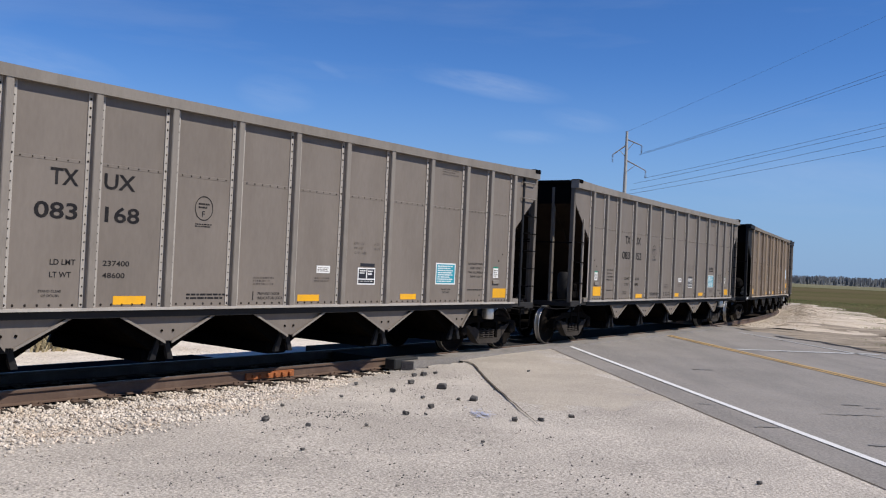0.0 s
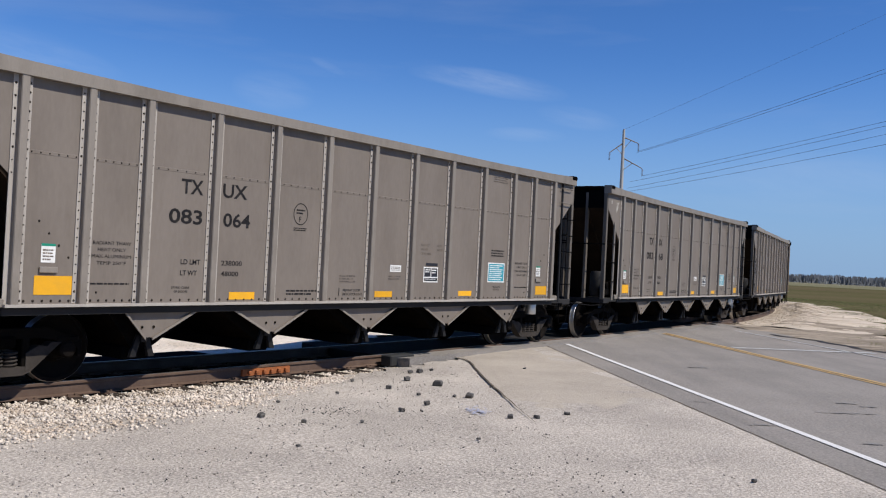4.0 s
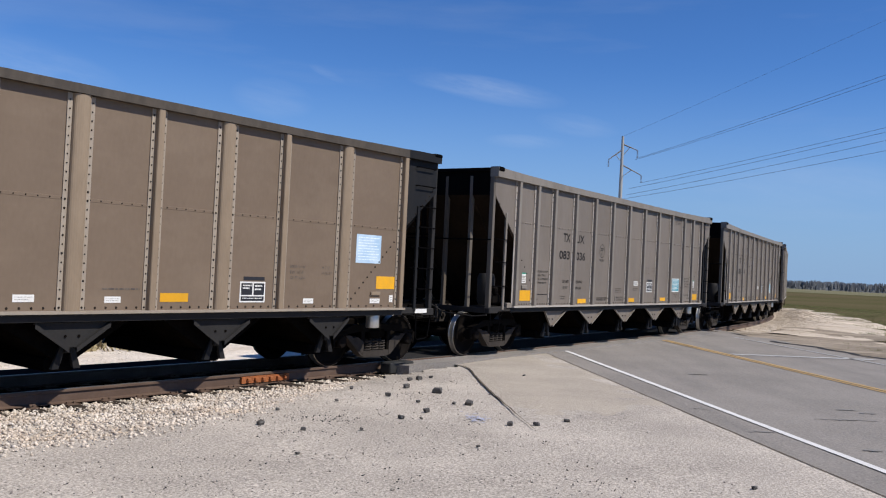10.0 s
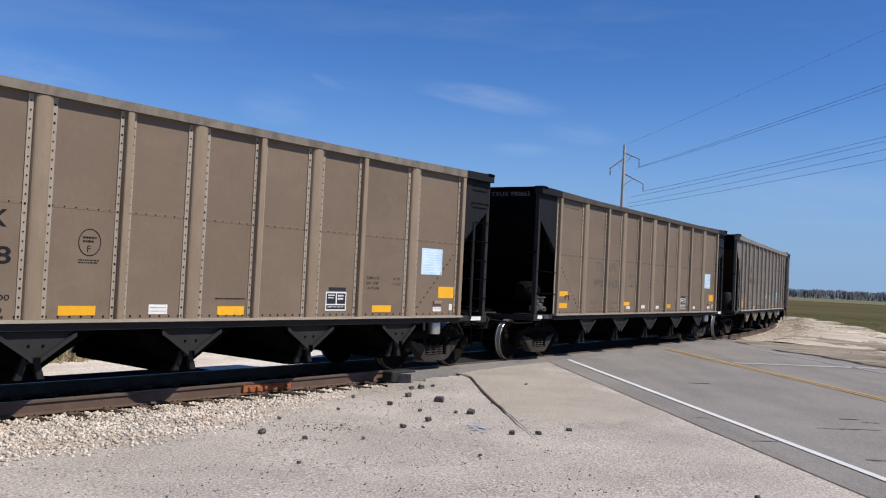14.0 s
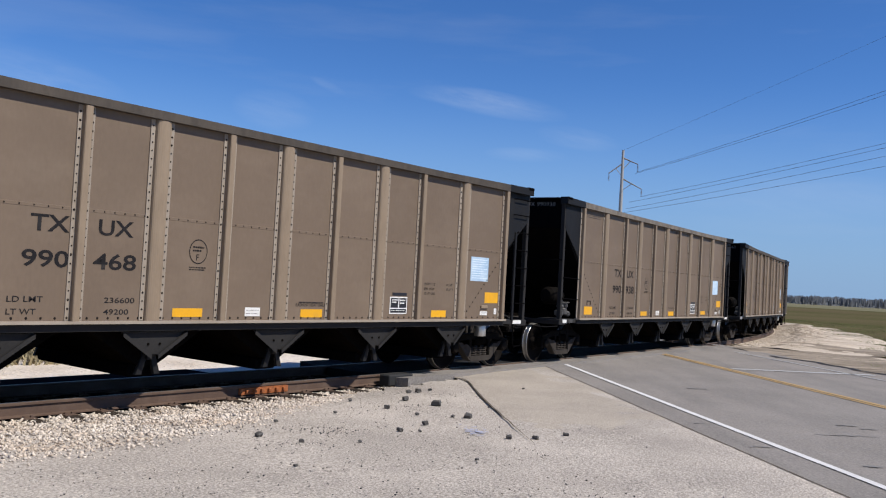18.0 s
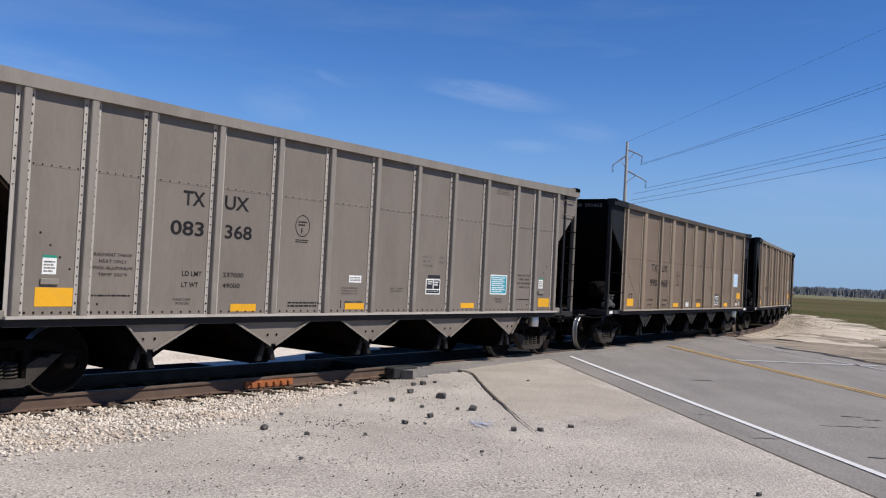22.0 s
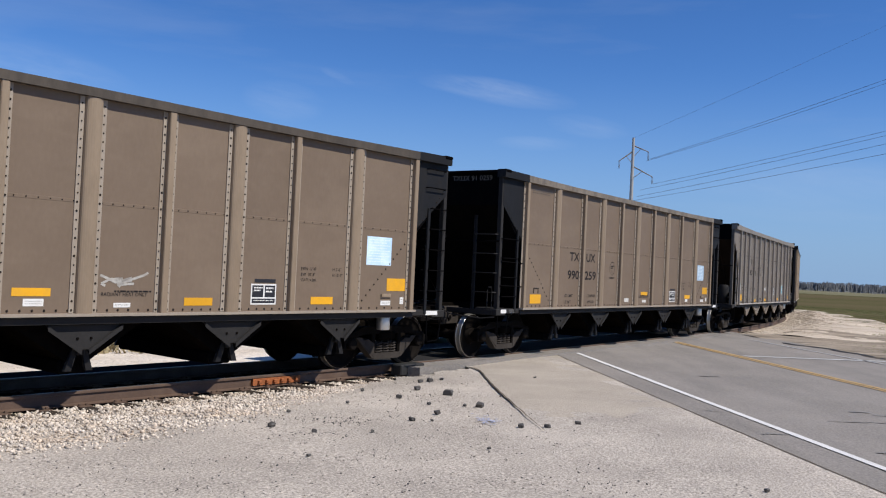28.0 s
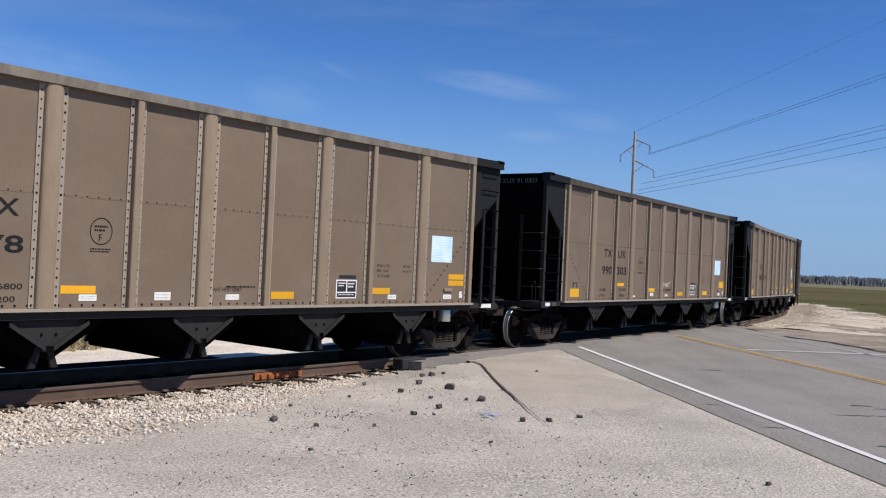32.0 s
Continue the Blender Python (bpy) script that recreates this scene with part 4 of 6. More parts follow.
def blades(n, area, h0, h1, seed, clump=0.25):
    """Tufts of three-cornered blades in uneven patches: area gives x, y for n pairs of numbers in 0..1."""
    rs = np.random.RandomState(seed)
    x, y = area(rs.uniform(0, 1, n), rs.uniform(0, 1, n))
    keep = np.array([noise.noise(Vector((a * clump, b * clump, seed))) for a, b in zip(x, y)]) > rs.uniform(-0.35, 0.25, n)
    x, y = np.repeat(x[keep], 3), np.repeat(y[keep], 3)
    z = ground_z(x, y) - 0.02
    m = len(x)
    t, h, w = rs.uniform(0, 6.28, m), rs.uniform(h0, h1, m), rs.uniform(0.015, 0.035, m) * h1 / 0.3
    x, y = x + rs.normal(0, 0.08, m), y + rs.normal(0, 0.08, m)
    lx, ly = rs.normal(0, 0.5, m) * h, rs.normal(0, 0.5, m) * h
    vs = np.stack([np.stack([x + w * np.cos(t), y + w * np.sin(t), z], 1), np.stack([x - w * np.cos(t), y - w * np.sin(t), z], 1), np.stack([x + lx, y + ly, z + h], 1)], 1).reshape(-1, 3)
    return Geo().add(vs, [(3 * i, 3 * i + 1, 3 * i + 2) for i in range(m)])


def build_grass():
    def verge(u, v):
        r = 14 + 76 * u ** 1.2
        e = 25.6 + (r - 43) * 0.42 + 20 * v ** 1.5 + 0.6
        return road_xy(r, np.maximum(e, 15.8))

    thing("verge_grass", blades(24000, verge, 0.03, 0.10, 5), M_GRASS, "patchy green verge grass", "grass", kind="stuff")

    def roadside(u, v):
        return road_xy(17 + 13 * u, 15.6 + 4.5 * v)

    thing("roadside_grass", blades(900, roadside, 0.03, 0.08, 8, 0.5), M_GRASS, "thin tufts of grass beside the asphalt", "grass", kind="stuff")

    def behind(u, v):
        s, lat = -16 + 26 * u, -7.0 - 9 * v
        x, y, _ = track_at(s, lat)
        return x, y

    thing("dry_weeds", blades(9000, behind, 0.2, 0.6, 6), M_DRYGRASS, "dry straw-coloured weeds behind the track", "grass", kind="stuff")


def build_far_field():
    """Pale stubble beyond the green field."""
    xs, ys = np.arange(-200, 1400, 40.0), np.arange(330, 900, 30.0)
    gx, gy = np.meshgrid(xs, ys, indexing="ij")
    edge = np.maximum(gy, 330 + 14 * np.sin(gx * 0.013) + 9 * np.sin(gx * 0.031))
    p = np.stack([gx.ravel(), edge.ravel()], 1)
    vs, fs = sheet(p, len(ys), 0.05)
    thing("stubble_field", Geo().add(vs, fs), M_STUBBLE, "pale stubble field before the woods", "field", kind="structure", smooth=True)


def road_scuffs():
    """Short dark scuffs and patched cracks worn into the asphalt."""
    rs = np.random.RandomState(31)
    for x, y, long, wide in SCUFFS:
        n = 14
        u = np.linspace(-1, 1, n)
        a, b = x + u * long / 4, y + 0.12 * u * long / 4 + rs.normal(0, 0.02, n)
        w = wide / 2 * (1 - u * u) ** 0.5 * rs.uniform(0.4, 1.2, n) + 0.002
        level = ground_z(a, b) + 0.0525
        vs = [(p, q - k, z) for p, q, k, z in zip(a, b, w, level)] + [(p, q + k, z) for p, q, k, z in zip(a, b, w, level)]
        thing("road_scuff", Geo().add(vs, [(i, i + 1, n + i + 1, n + i) for i in range(n - 1)]), M_SCUFF, "dark worn scuff on the asphalt", "scuff mark", kind="structure")


SCUFFS = [(5.24, 17.46, 0.9, 0.16), (6.30, 13.37, 0.7, 0.10), (5.84, 12.35, 2.0, 0.07), (3.88, 12.75, 0.4, 0.06), (4.14, 11.01, 0.7, 0.08), (5.08, 10.10, 0.5, 0.12), (6.51, 13.12, 0.6, 0.08)]


build_ground()
build_surfaces()
build_markings()
build_track()
build_stones()
build_grass()
build_far_field()
build_coal_fines()
road_scuffs()

# ---- coal hopper cars: x runs to the front, -y is the lettered side, z = 0 on the rails ----
HALF, SHEET, FACE, CHORD_Y = 7.205, -1.51, -1.592, -1.602
TOP = 3.937
TRUCK_X, PITCH = 6.14, 16.18
SILVER_POSTS = [-6.23, -5.37, -4.52, -3.39, -2.26, -1.13, 0.0, 1.13, 2.26, 3.39, 4.52, 5.37, 6.23]
TAN_POSTS = [-6.20, -4.74, -3.38, -2.27, -1.12, 0.0, 1.12, 2.27, 3.38, 4.74, 6.20]
TAN_WIDE = {-4.74, -2.27, 0.0, 2.27, 4.74}


def post_mesh(width, flange, rounded, mat):
    h, w = width / 2, width / 2 + flange
    if rounded:
        arc = [(-h * math.cos(a), SHEET - 0.012 + (FACE - SHEET + 0.012) * math.sin(a) ** 0.6) for a in np.linspace(0.12, math.pi - 0.12, 11)]
    else:
        arc = [(-h - 0.004, SHEET - 0.012), (-h + 0.002, FACE + 0.01), (-h + 0.012, FACE), (h - 0.012, FACE), (h - 0.002, FACE + 0.01), (h + 0.004, SHEET - 0.012)]
    poly = [(-h - 0.006, SHEET)] + arc + [(h + 0.006, SHEET)]
    return Geo().prism(poly, 1.075, TOP - 0.155, "z").mesh("side_post", mat)


def flange_mesh(width, flange, mat):
    """The two riveted strips beside a post."""
    h, g = width / 2, Geo()
    for sx in (-1, 1):
        a, b = sorted((sx * (h + 0.004), sx * (h + flange)))
        g.box(a, b, SHEET - 0.012, SHEET + 0.001, 1.085, TOP - 0.155)
    return g.mesh("post_flange", mat)


def rivet_geo(posts, seam_z, half_w, slope, silver):
    """Small domed rivets along post flanges, seams and the line of the slope sheet."""
    g = Geo()

    def rivet(x, z, y, r=0.013):
        r, n = r * 1.25, 6
        vs = [(x + r * math.cos(k * math.pi / 3), y, z + r * math.sin(k * math.pi / 3)) for k in range(n)]
        vs += [(x + 0.55 * r * math.cos(k * math.pi / 3), y - 0.011, z + 0.55 * r * math.sin(k * math.pi / 3)) for k in range(n)]
        g.add(vs, [(k, (k + 1) % n, n + (k + 1) % n, n + k) for k in range(n)] + [tuple(range(n, 2 * n))])

    rs = random.Random(len(posts))
    small = 0.008 if silver else 0.0095
    for x in posts:
        for sx in (-1, 1):
            zs = [1.12 + 0.112 * k for k in range(24)] if abs(x) < 6 or sx * x < 0 else [2.62 + 0.15 * k for k in range(8)]
            tops = rs.choice((3.42, 3.3, 9.0))
            for k, z in enumerate(zs):
                big = z > tops or z < 1.3 or abs(z - seam_z) < 0.06 or (not silver and rs.random() < 0.05)
                rivet(x + sx * half_w(x), z, SHEET - 0.012, (0.013 if silver else 0.0135) if big else small)
    for a, b in zip(posts, posts[1:]):
        for k in range(6):
            u = a + (b - a) * (0.17 + 0.132 * k)
            rivet(u, seam_z - 0.025, SHEET - 0.003, 0.0085)
            rivet(u, 1.115, SHEET, 0.0145)
    (x0, z0), (x1, z1) = slope
    count = 15 if silver else 24
    for sx in (-1, 1):
        for k in range(count):
            u = k / (count - 1)
            if not (silver and k in (6, 7)):
                rivet(sx * (x0 + (x1 - x0) * u), z0 + (z1 - z0) * u, SHEET, 0.013 if silver else 0.0145)
    return g


def wheel_mesh():
    """Axle with two flanged wheels and the turning bearing caps; worn tread and rim are bright."""
    g = Geo()
    prof = [(0.10, 0.66), (0.16, 0.665), (0.185, 0.70), (0.33, 0.74), (0.385, 0.70), (0.40, 0.672), (0.470, 0.672), (0.484, 0.680), (0.482, 0.695), (0.462, 0.706),
            (0.457, 0.715), (0.452, 0.805), (0.445, 0.812), (0.395, 0.812), (0.385, 0.795), (0.35, 0.775), (0.19, 0.755), (0.165, 0.80), (0.155, 0.835), (0.10, 0.84)]
    for side in (1, -1):
        g.lathe_y([(r, side * y) for r, y in prof], 40)
        g.lathe_y([(0.001, side * 0.82), (0.105, side * 0.83), (0.11, side * 0.95), (0.11, side * 1.10), (0.085, side * 1.125), (0.001, side * 1.13)], 16)
    g.lathe_y([(0.001, -0.82), (0.085, -0.82), (0.08, 0.0), (0.085, 0.82), (0.001, 0.82)], 14)
    me = g.mesh("wheelset", M_WHEEL, True)
    me.materials.append(M_TREAD)
    for p in me.polygons:
        c = [me.vertices[i].co for i in p.vertices]
        r = [math.hypot(v.x, v.z) for v in c]
        if min(r) > 0.438 and min(abs(v.y) for v in c) > 0.695:
            p.material_index = 1
    return me


WHEEL_MESH = wheel_mesh()
FRAME_TOP = [(-1.05, 0.585), (-0.62, 0.75), (0.62, 0.75), (1.05, 0.585), (1.05, 0.45), (0.92, 0.56), (0.5, 0.62), (-0.5, 0.62), (-0.92, 0.56), (-1.05, 0.45)]
FRAME_LOW = [(-0.80, 0.56), (-0.40, 0.20), (-0.30, 0.165), (0.30, 0.165), (0.40, 0.20), (0.80, 0.56), (0.66, 0.56), (0.36, 0.275), (-0.36, 0.275), (-0.66, 0.56)]


# Upper frame dark, spring seat light: shade and sun put into the colours.
def frame_mesh():
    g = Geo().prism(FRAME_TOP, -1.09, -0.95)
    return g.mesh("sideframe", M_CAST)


def spring_seat_mesh():
    """The lower member of a side frame, which carries the springs; its lighter colour paints in sunlight."""
    g = Geo().prism(FRAME_LOW, -1.10, -0.94)
    for sx in (-1, 1):
        g.prism([(sx * 0.34, 0.21), (sx * 0.72, 0.50), (sx * 0.50, 0.53), (sx * 0.34, 0.44)], -1.105, -0.96)
    return g.mesh("spring_seat", M_DRAFT)


def spring_mesh():
    g = Geo()
    pts = [(0.078 * math.cos(a), 0.078 * math.sin(a), 0.265 + 0.215 * a / (2 * math.pi * 4.5)) for a in np.linspace(0, 2 * math.pi * 4.5, 46)]
    return g.tube(pts, 0.016, 5).mesh("spring", M_DRAFT, True)


FRAME_MESH, SEAT_MESH, SPRING_MESH = frame_mesh(), spring_seat_mesh(), spring_mesh()
FRAME_PIECES = [
    ("frame_column", 0.345, Geo().box(-0.05, 0.05, -1.088, -0.95, 0.22, 0.64, 0.012).mesh("frame_column", M_CAST)),
    ("bearing_adapter", 0.89, Geo().box(-0.15, 0.15, -1.10, -0.94, 0.55, 0.63, 0.015).mesh("bearing_adapter", M_CAST)),
    ("pedestal_leg", 1.06, Geo().box(-0.03, 0.03, -1.088, -0.95, 0.36, 0.58, 0.01).mesh("pedestal_leg", M_CAST)),
]


BOLT_MESH = Geo().lathe_y([(0.001, -0.012), (0.018, -0.012), (0.018, 0.012), (0.001, 0.012)], 6).mesh("bolt", M_RUST_SHADE)


def build_truck(root, x):
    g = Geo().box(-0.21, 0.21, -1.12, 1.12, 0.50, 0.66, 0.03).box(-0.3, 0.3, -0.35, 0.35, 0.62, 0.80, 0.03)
    truck = part("truck", g, M_RUST_SHADE, root, "dirty cast steel bogie, darkened with painted shade", at=pose(x, 0, 0))
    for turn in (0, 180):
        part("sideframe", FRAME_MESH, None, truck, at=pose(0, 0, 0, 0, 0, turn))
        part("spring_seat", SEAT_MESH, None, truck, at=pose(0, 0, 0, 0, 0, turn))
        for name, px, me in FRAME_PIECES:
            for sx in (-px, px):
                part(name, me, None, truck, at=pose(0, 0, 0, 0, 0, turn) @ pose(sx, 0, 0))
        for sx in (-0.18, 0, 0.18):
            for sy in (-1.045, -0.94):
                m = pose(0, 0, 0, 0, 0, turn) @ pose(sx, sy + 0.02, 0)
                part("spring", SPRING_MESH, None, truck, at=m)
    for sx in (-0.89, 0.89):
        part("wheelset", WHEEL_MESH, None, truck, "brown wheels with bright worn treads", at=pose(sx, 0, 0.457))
        part("brake_beam", Geo().box(sx * 0.42 - 0.04, sx * 0.42 + 0.04, -0.8, 0.8, 0.30, 0.40, 0.01).box(sx * 0.44 - 0.03, sx * 0.44 + 0.06, -0.78, -0.66, 0.26, 0.5, 0.01), M_RUST_SHADE, truck)


def coupler_geo():
    g = Geo().box(7.0, 7.62, -0.09, 0.09, 0.80, 0.98, 0.02)
    g.prism([(7.58, -0.10), (7.78, -0.20), (8.02, -0.19), (8.07, -0.10), (7.96, -0.03), (7.99, 0.05), (8.09, 0.09), (8.05, 0.20), (7.80, 0.17), (7.58, 0.10)], 0.74, 1.03, "z")
    g.box(7.40, 7.52, -0.30, 0.30, 0.68, 1.07, 0.03)
    g.box(7.60, 7.84, -0.23, -0.18, 0.80, 0.97, 0.015).box(7.62, 7.70, -0.25, -0.19, 0.66, 0.78, 0.015)
    return g


def hose_geo():
    pts = [Vector((7.35, -0.42, 0.80)), Vector((7.55, -0.42, 0.78)), Vector((7.72, -0.38, 0.60)), Vector((7.84, -0.30, 0.40)), Vector((7.98, -0.22, 0.32)), Vector((8.09, -0.16, 0.36))]
    fine = []
    for i in range(len(pts) - 1):
        fine += [pts[i].lerp(pts[i + 1], k / 3) for k in range(3)]
    return Geo().tube(fine + [pts[-1]], 0.028, 7)


def brake_wheel_geo():
    g = Geo()
    ring = [(0, 0.27 * math.cos(a), 0.27 * math.sin(a)) for a in np.linspace(0, 2 * math.pi, 29)]
    g.tube(ring, 0.016, 6, False)
    for k in range(6):
        a = k * math.pi / 3
        g.tube([(0.02, 0.05 * math.cos(a), 0.05 * math.sin(a)), (0.0, 0.265 * math.cos(a), 0.265 * math.sin(a))], 0.012, 5)
    g.box(-0.03, 0.05, -0.06, 0.06, -0.06, 0.06, 0.02)
    return g


def coal_geo(seed):
    g = Geo()
    xs, ys = np.arange(-7.0, 7.01, 0.2), np.arange(-1.36, 1.37, 0.17)
    vs = []
    for x in xs:
        for y in ys:
            n = noise.noise(Vector((x * 1.3, y * 1.6, seed))) * 0.07 + noise.noise(Vector((x * 5, y * 5, seed))) * 0.05
            vs.append((x, y, 3.68 + 0.26 * (1 - abs(y) / 1.4) - 0.1 * smooth_step(6, 7, abs(x)) + n))
    m = len(ys)
    return g.add(vs, [(i * m + j, i * m + j + 1, (i + 1) * m + j + 1, (i + 1) * m + j) for i in range(len(xs) - 1) for j in range(m - 1)])


def hopper_car(silver):
    """One car: body, ends, hoppers, trucks and couplers. Silver-grey and tan-brown cars differ in posts, ends and gussets."""
    if silver:
        posts, sheet_m, trim_m, chord_m, end_m, gusset_m = SILVER_POSTS, M_SILVER, M_SILVER_TRIM, M_SILVER_TRIM, M_BLACK, M_SILVER
        seam_z, cut_hi, cut_lo = 2.92, 3.40, 2.50
        label = "weathered grey aluminium coal hopper car with black end framing"
    else:
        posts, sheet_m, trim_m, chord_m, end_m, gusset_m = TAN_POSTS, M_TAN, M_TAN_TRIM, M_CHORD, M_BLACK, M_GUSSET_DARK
        seam_z, cut_hi, cut_lo = 2.50, 3.22, 2.44
        label = "weathered tan-brown coal hopper car with black ends"
    ex = 0.06 if silver else 0.0  # how much longer the ends are
    root = thing("hopper_car", None, None, label, "hopper car", "cars of the coal train")
    narrow = post_mesh(0.105, 0.062, False, trim_m)
    wide = post_mesh(0.23, 0.065, True, trim_m)
    flange_m = M_SILVER_FLANGE if silver else M_TAN_FLANGE
    narrow_flange, wide_flange = flange_mesh(0.105, 0.062, flange_m), flange_mesh(0.23, 0.068, flange_m)
    rivets = rivet_geo(posts, seam_z, (lambda x: 0.150 if x in TAN_WIDE else 0.086) if not silver else (lambda x: 0.086), ((7.0, 3.22), (5.15, 1.22)) if silver else ((7.05, 3.25), (4.9, 1.15)), silver).mesh("rivets", M_RIVET)
    xe = posts[-1]
    panels = []
    for a, b in zip(posts, posts[1:]):
        # the lower sheet laps 3 mm over the upper one
        g = Geo().prism([(SHEET + 0.017, 1.06), (SHEET, 1.06), (SHEET, seam_z - 0.047), (SHEET - 0.003, seam_z - 0.044), (SHEET - 0.003, seam_z - 0.006), (SHEET + 0.003, seam_z - 0.003), (SHEET + 0.003, TOP - 0.14), (SHEET + 0.017, TOP - 0.14)], a, b, "x")
        panels.append(("side_panel", g.mesh("side_panel", sheet_m)))
    end_panel_m = sheet_m if silver else M_BLACKSIDE
    for sx in (-1, 1):
        poly = [(sx * xe, TOP - 0.14), (sx * (7.14 + ex), TOP - 0.14), (sx * (7.14 + ex), cut_hi), (sx * xe, cut_lo)]
        panels.append(("end_side_panel", Geo().prism(poly, SHEET, SHEET + 0.014).mesh("end_side_panel", end_panel_m)))
    if silver:
        top_line = [(-7.25, 0.034), (-6.2, 0.004), (-4.0, -0.024), (4.0, -0.024), (6.2, 0.004), (7.17, 0.034)]
        chords = [("top_chord", Geo().prism([(x, TOP + z) for x, z in top_line] + [(7.17, TOP - 0.165), (-7.25, TOP - 0.165)], CHORD_Y, CHORD_Y + 0.2).mesh("top_chord", chord_m))]
    else:
        top_line = [(-xe - 0.04, -0.006), (-4.0, -0.034), (4.0, -0.034), (xe + 0.04, -0.006)]
        chords = [("top_chord", Geo().prism([(x, TOP + z) for x, z in top_line] + [(xe + 0.04, TOP - 0.15), (-xe - 0.04, TOP - 0.15)], CHORD_Y, CHORD_Y + 0.2).mesh("top_chord", chord_m))]
        chords += [("top_chord_end", Geo().prism([(sx * 6.24, TOP - 0.15), (sx * 6.24, TOP - 0.002), (7.21 * sx - 0.04, TOP + 0.005), (7.21 * sx - 0.04, TOP - 0.15)], CHORD_Y - 0.002, CHORD_Y + 0.2).mesh("top_chord_end", M_BLACKSIDE)) for sx in (-1, 1)]
    sill_end = xe + (0.12 if silver else 0.1)
    sill = Geo().box(-sill_end, sill_end, -1.61, -1.46, 1.045, 1.08).mesh("side_sill", flange_m)
    # web coloured dark to paint in the shade below the sill lip
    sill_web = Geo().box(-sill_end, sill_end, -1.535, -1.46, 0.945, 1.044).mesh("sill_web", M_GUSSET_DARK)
    step_pts = [(-7.16, -1.50, 1.0), (-7.16, -1.51, 0.52), (-7.12, -1.51, 0.48), (-6.86, -1.51, 0.50), (-6.82, -1.51, 0.54), (-6.72, -1.50, 1.0)]
    step = Geo().tube(step_pts, 0.014, 6).mesh("sill_step", end_m)
    stile_m = trim_m if silver else M_BLACK
    rung = Geo().tube([(6.66, -1.50, 0), (6.68, -1.56, 0), (7.12 + ex, -1.56, 0), (7.14 + ex, -1.50, 0)], 0.012, 6).mesh("rung", M_BLACK)
    iron = Geo().tube([(6.55, -1.50, 0), (6.57, -1.575, 0), (7.05, -1.575, 0), (7.07, -1.50, 0)], 0.012, 6).mesh("grab_iron", M_BLACK if not silver else trim_m)
    for turn in (0, 180):
        at = pose(0, 0, 0, 0, 0, turn)
        for name, me in panels:
            part(name, me, None, root, "black painted end panel" if name == "end_side_panel" and not silver else "", at=at)
        for x in posts:
            broad = not silver and x in TAN_WIDE
            post = part("side_post", wide if broad else narrow, None, root, at=at @ pose(x, 0, 0))
            part("post_flange", wide_flange if broad else narrow_flange, None, post, "pale riveted flange")
        for name, me in chords:
            part(name, me, None, root, at=at)
        lip = part("side_sill", sill, None, root, at=at)
        part("sill_web", sill_web, None, lip)
        part("rivets", rivets, None, root, at=at, kind="stuff")
        part("sill_step", step, None, root, at=at)
        part("sill_step", step, None, root, at=at @ pose(13.9, 0, 0))
        # ladders: tall at the front, short at the rear
        top = TOP - 0.15 if silver else 2.95
        part("ladder_stile", Geo().box(6.62, 6.69, -1.535, -1.49, 1.0, top, 0.008), M_BLACKSIDE, root, at=at)
        for z in (1.42, 1.80, 2.18, 2.56, 2.94):
            part("rung", rung, None, root, at=at @ pose(0, 0, z))
        for z in (3.32, 3.66):
            part("grab_iron", iron, None, root, at=at @ pose(0, 0, z))
        if silver:
            part("ladder_stile", Geo().box(-6.73, -6.66, -1.535, -1.49, 1.0, 3.06, 0.008), stile_m, root, at=at)
            for z in (1.50, 2.00, 2.48):
                part("rung", rung, None, root, at=at @ pose(-13.82, 0, z))
            for x in (-6.45, 6.45):
                part("jacking_bracket", Geo().box(x - 0.10, x + 0.12, -1.545, -1.46, 1.04, 1.145, 0.008), trim_m, root, at=at)
        else:
            for z in (1.55, 2.05):
                part("handrail", Geo().tube([(-7.14, -1.52, z), (-6.22, -1.52, z - 0.02)], 0.014, 6), M_BLACK, root, at=at)
    for sx in (-1, 1):
        part("slope_sheet", Geo().prism([(sx * (7.13 + ex), cut_hi + 0.06), (sx * (7.13 + ex), cut_hi - 0.01), (sx * 4.88, 1.06), (sx * 4.80, 1.10)], -1.485, 1.485), M_SLOPE if silver else end_m, root, "dark sloping end sheet")
        for y in (-1.484, 1.484):
            part("inner_skirt", Geo().prism([(sx * (xe + 0.02), 1.06), (sx * (xe + 0.02), cut_lo - 0.03), (sx * 4.95, 1.06)], y - 0.006, y + 0.006), M_SLOPE if silver else M_BLACK, root, "black inner side of the end opening")
        part("end_sheet", Geo().box(sx * (7.13 + ex) - 0.014, sx * (7.13 + ex) + 0.014, -1.485, 1.485, cut_hi, TOP - 0.05), end_m, root)
        part("end_chord", Geo().box(sx * 7.13 - 0.14, sx * 7.13 + 0.06, -1.40, 1.40, TOP - 0.055, TOP + (0.024 if silver else 0.0), 0.012), M_BLACK, root)
        for y in (-1.5, 1.5):
            part("chord_cap", Geo().box(sx * 7.10 - 0.145, sx * 7.10 + 0.085, y - 0.117, y + 0.117, TOP - 0.05, TOP + (0.048 if silver else 0.02), 0.02), M_BLACK, root)
        for sy in (-1, 1):
            part("end_platform", Geo().box(*sorted((sx * 6.32, sx * 6.90)), *sorted((sy * 0.78, sy * 1.52)), 0.965, 1.06, 0.01).box(*sorted((sx * 6.88, sx * 7.24)), *sorted((sy * 1.40, sy * 1.52)), 0.93, 1.06, 0.01), M_GUSSET_DARK, root)
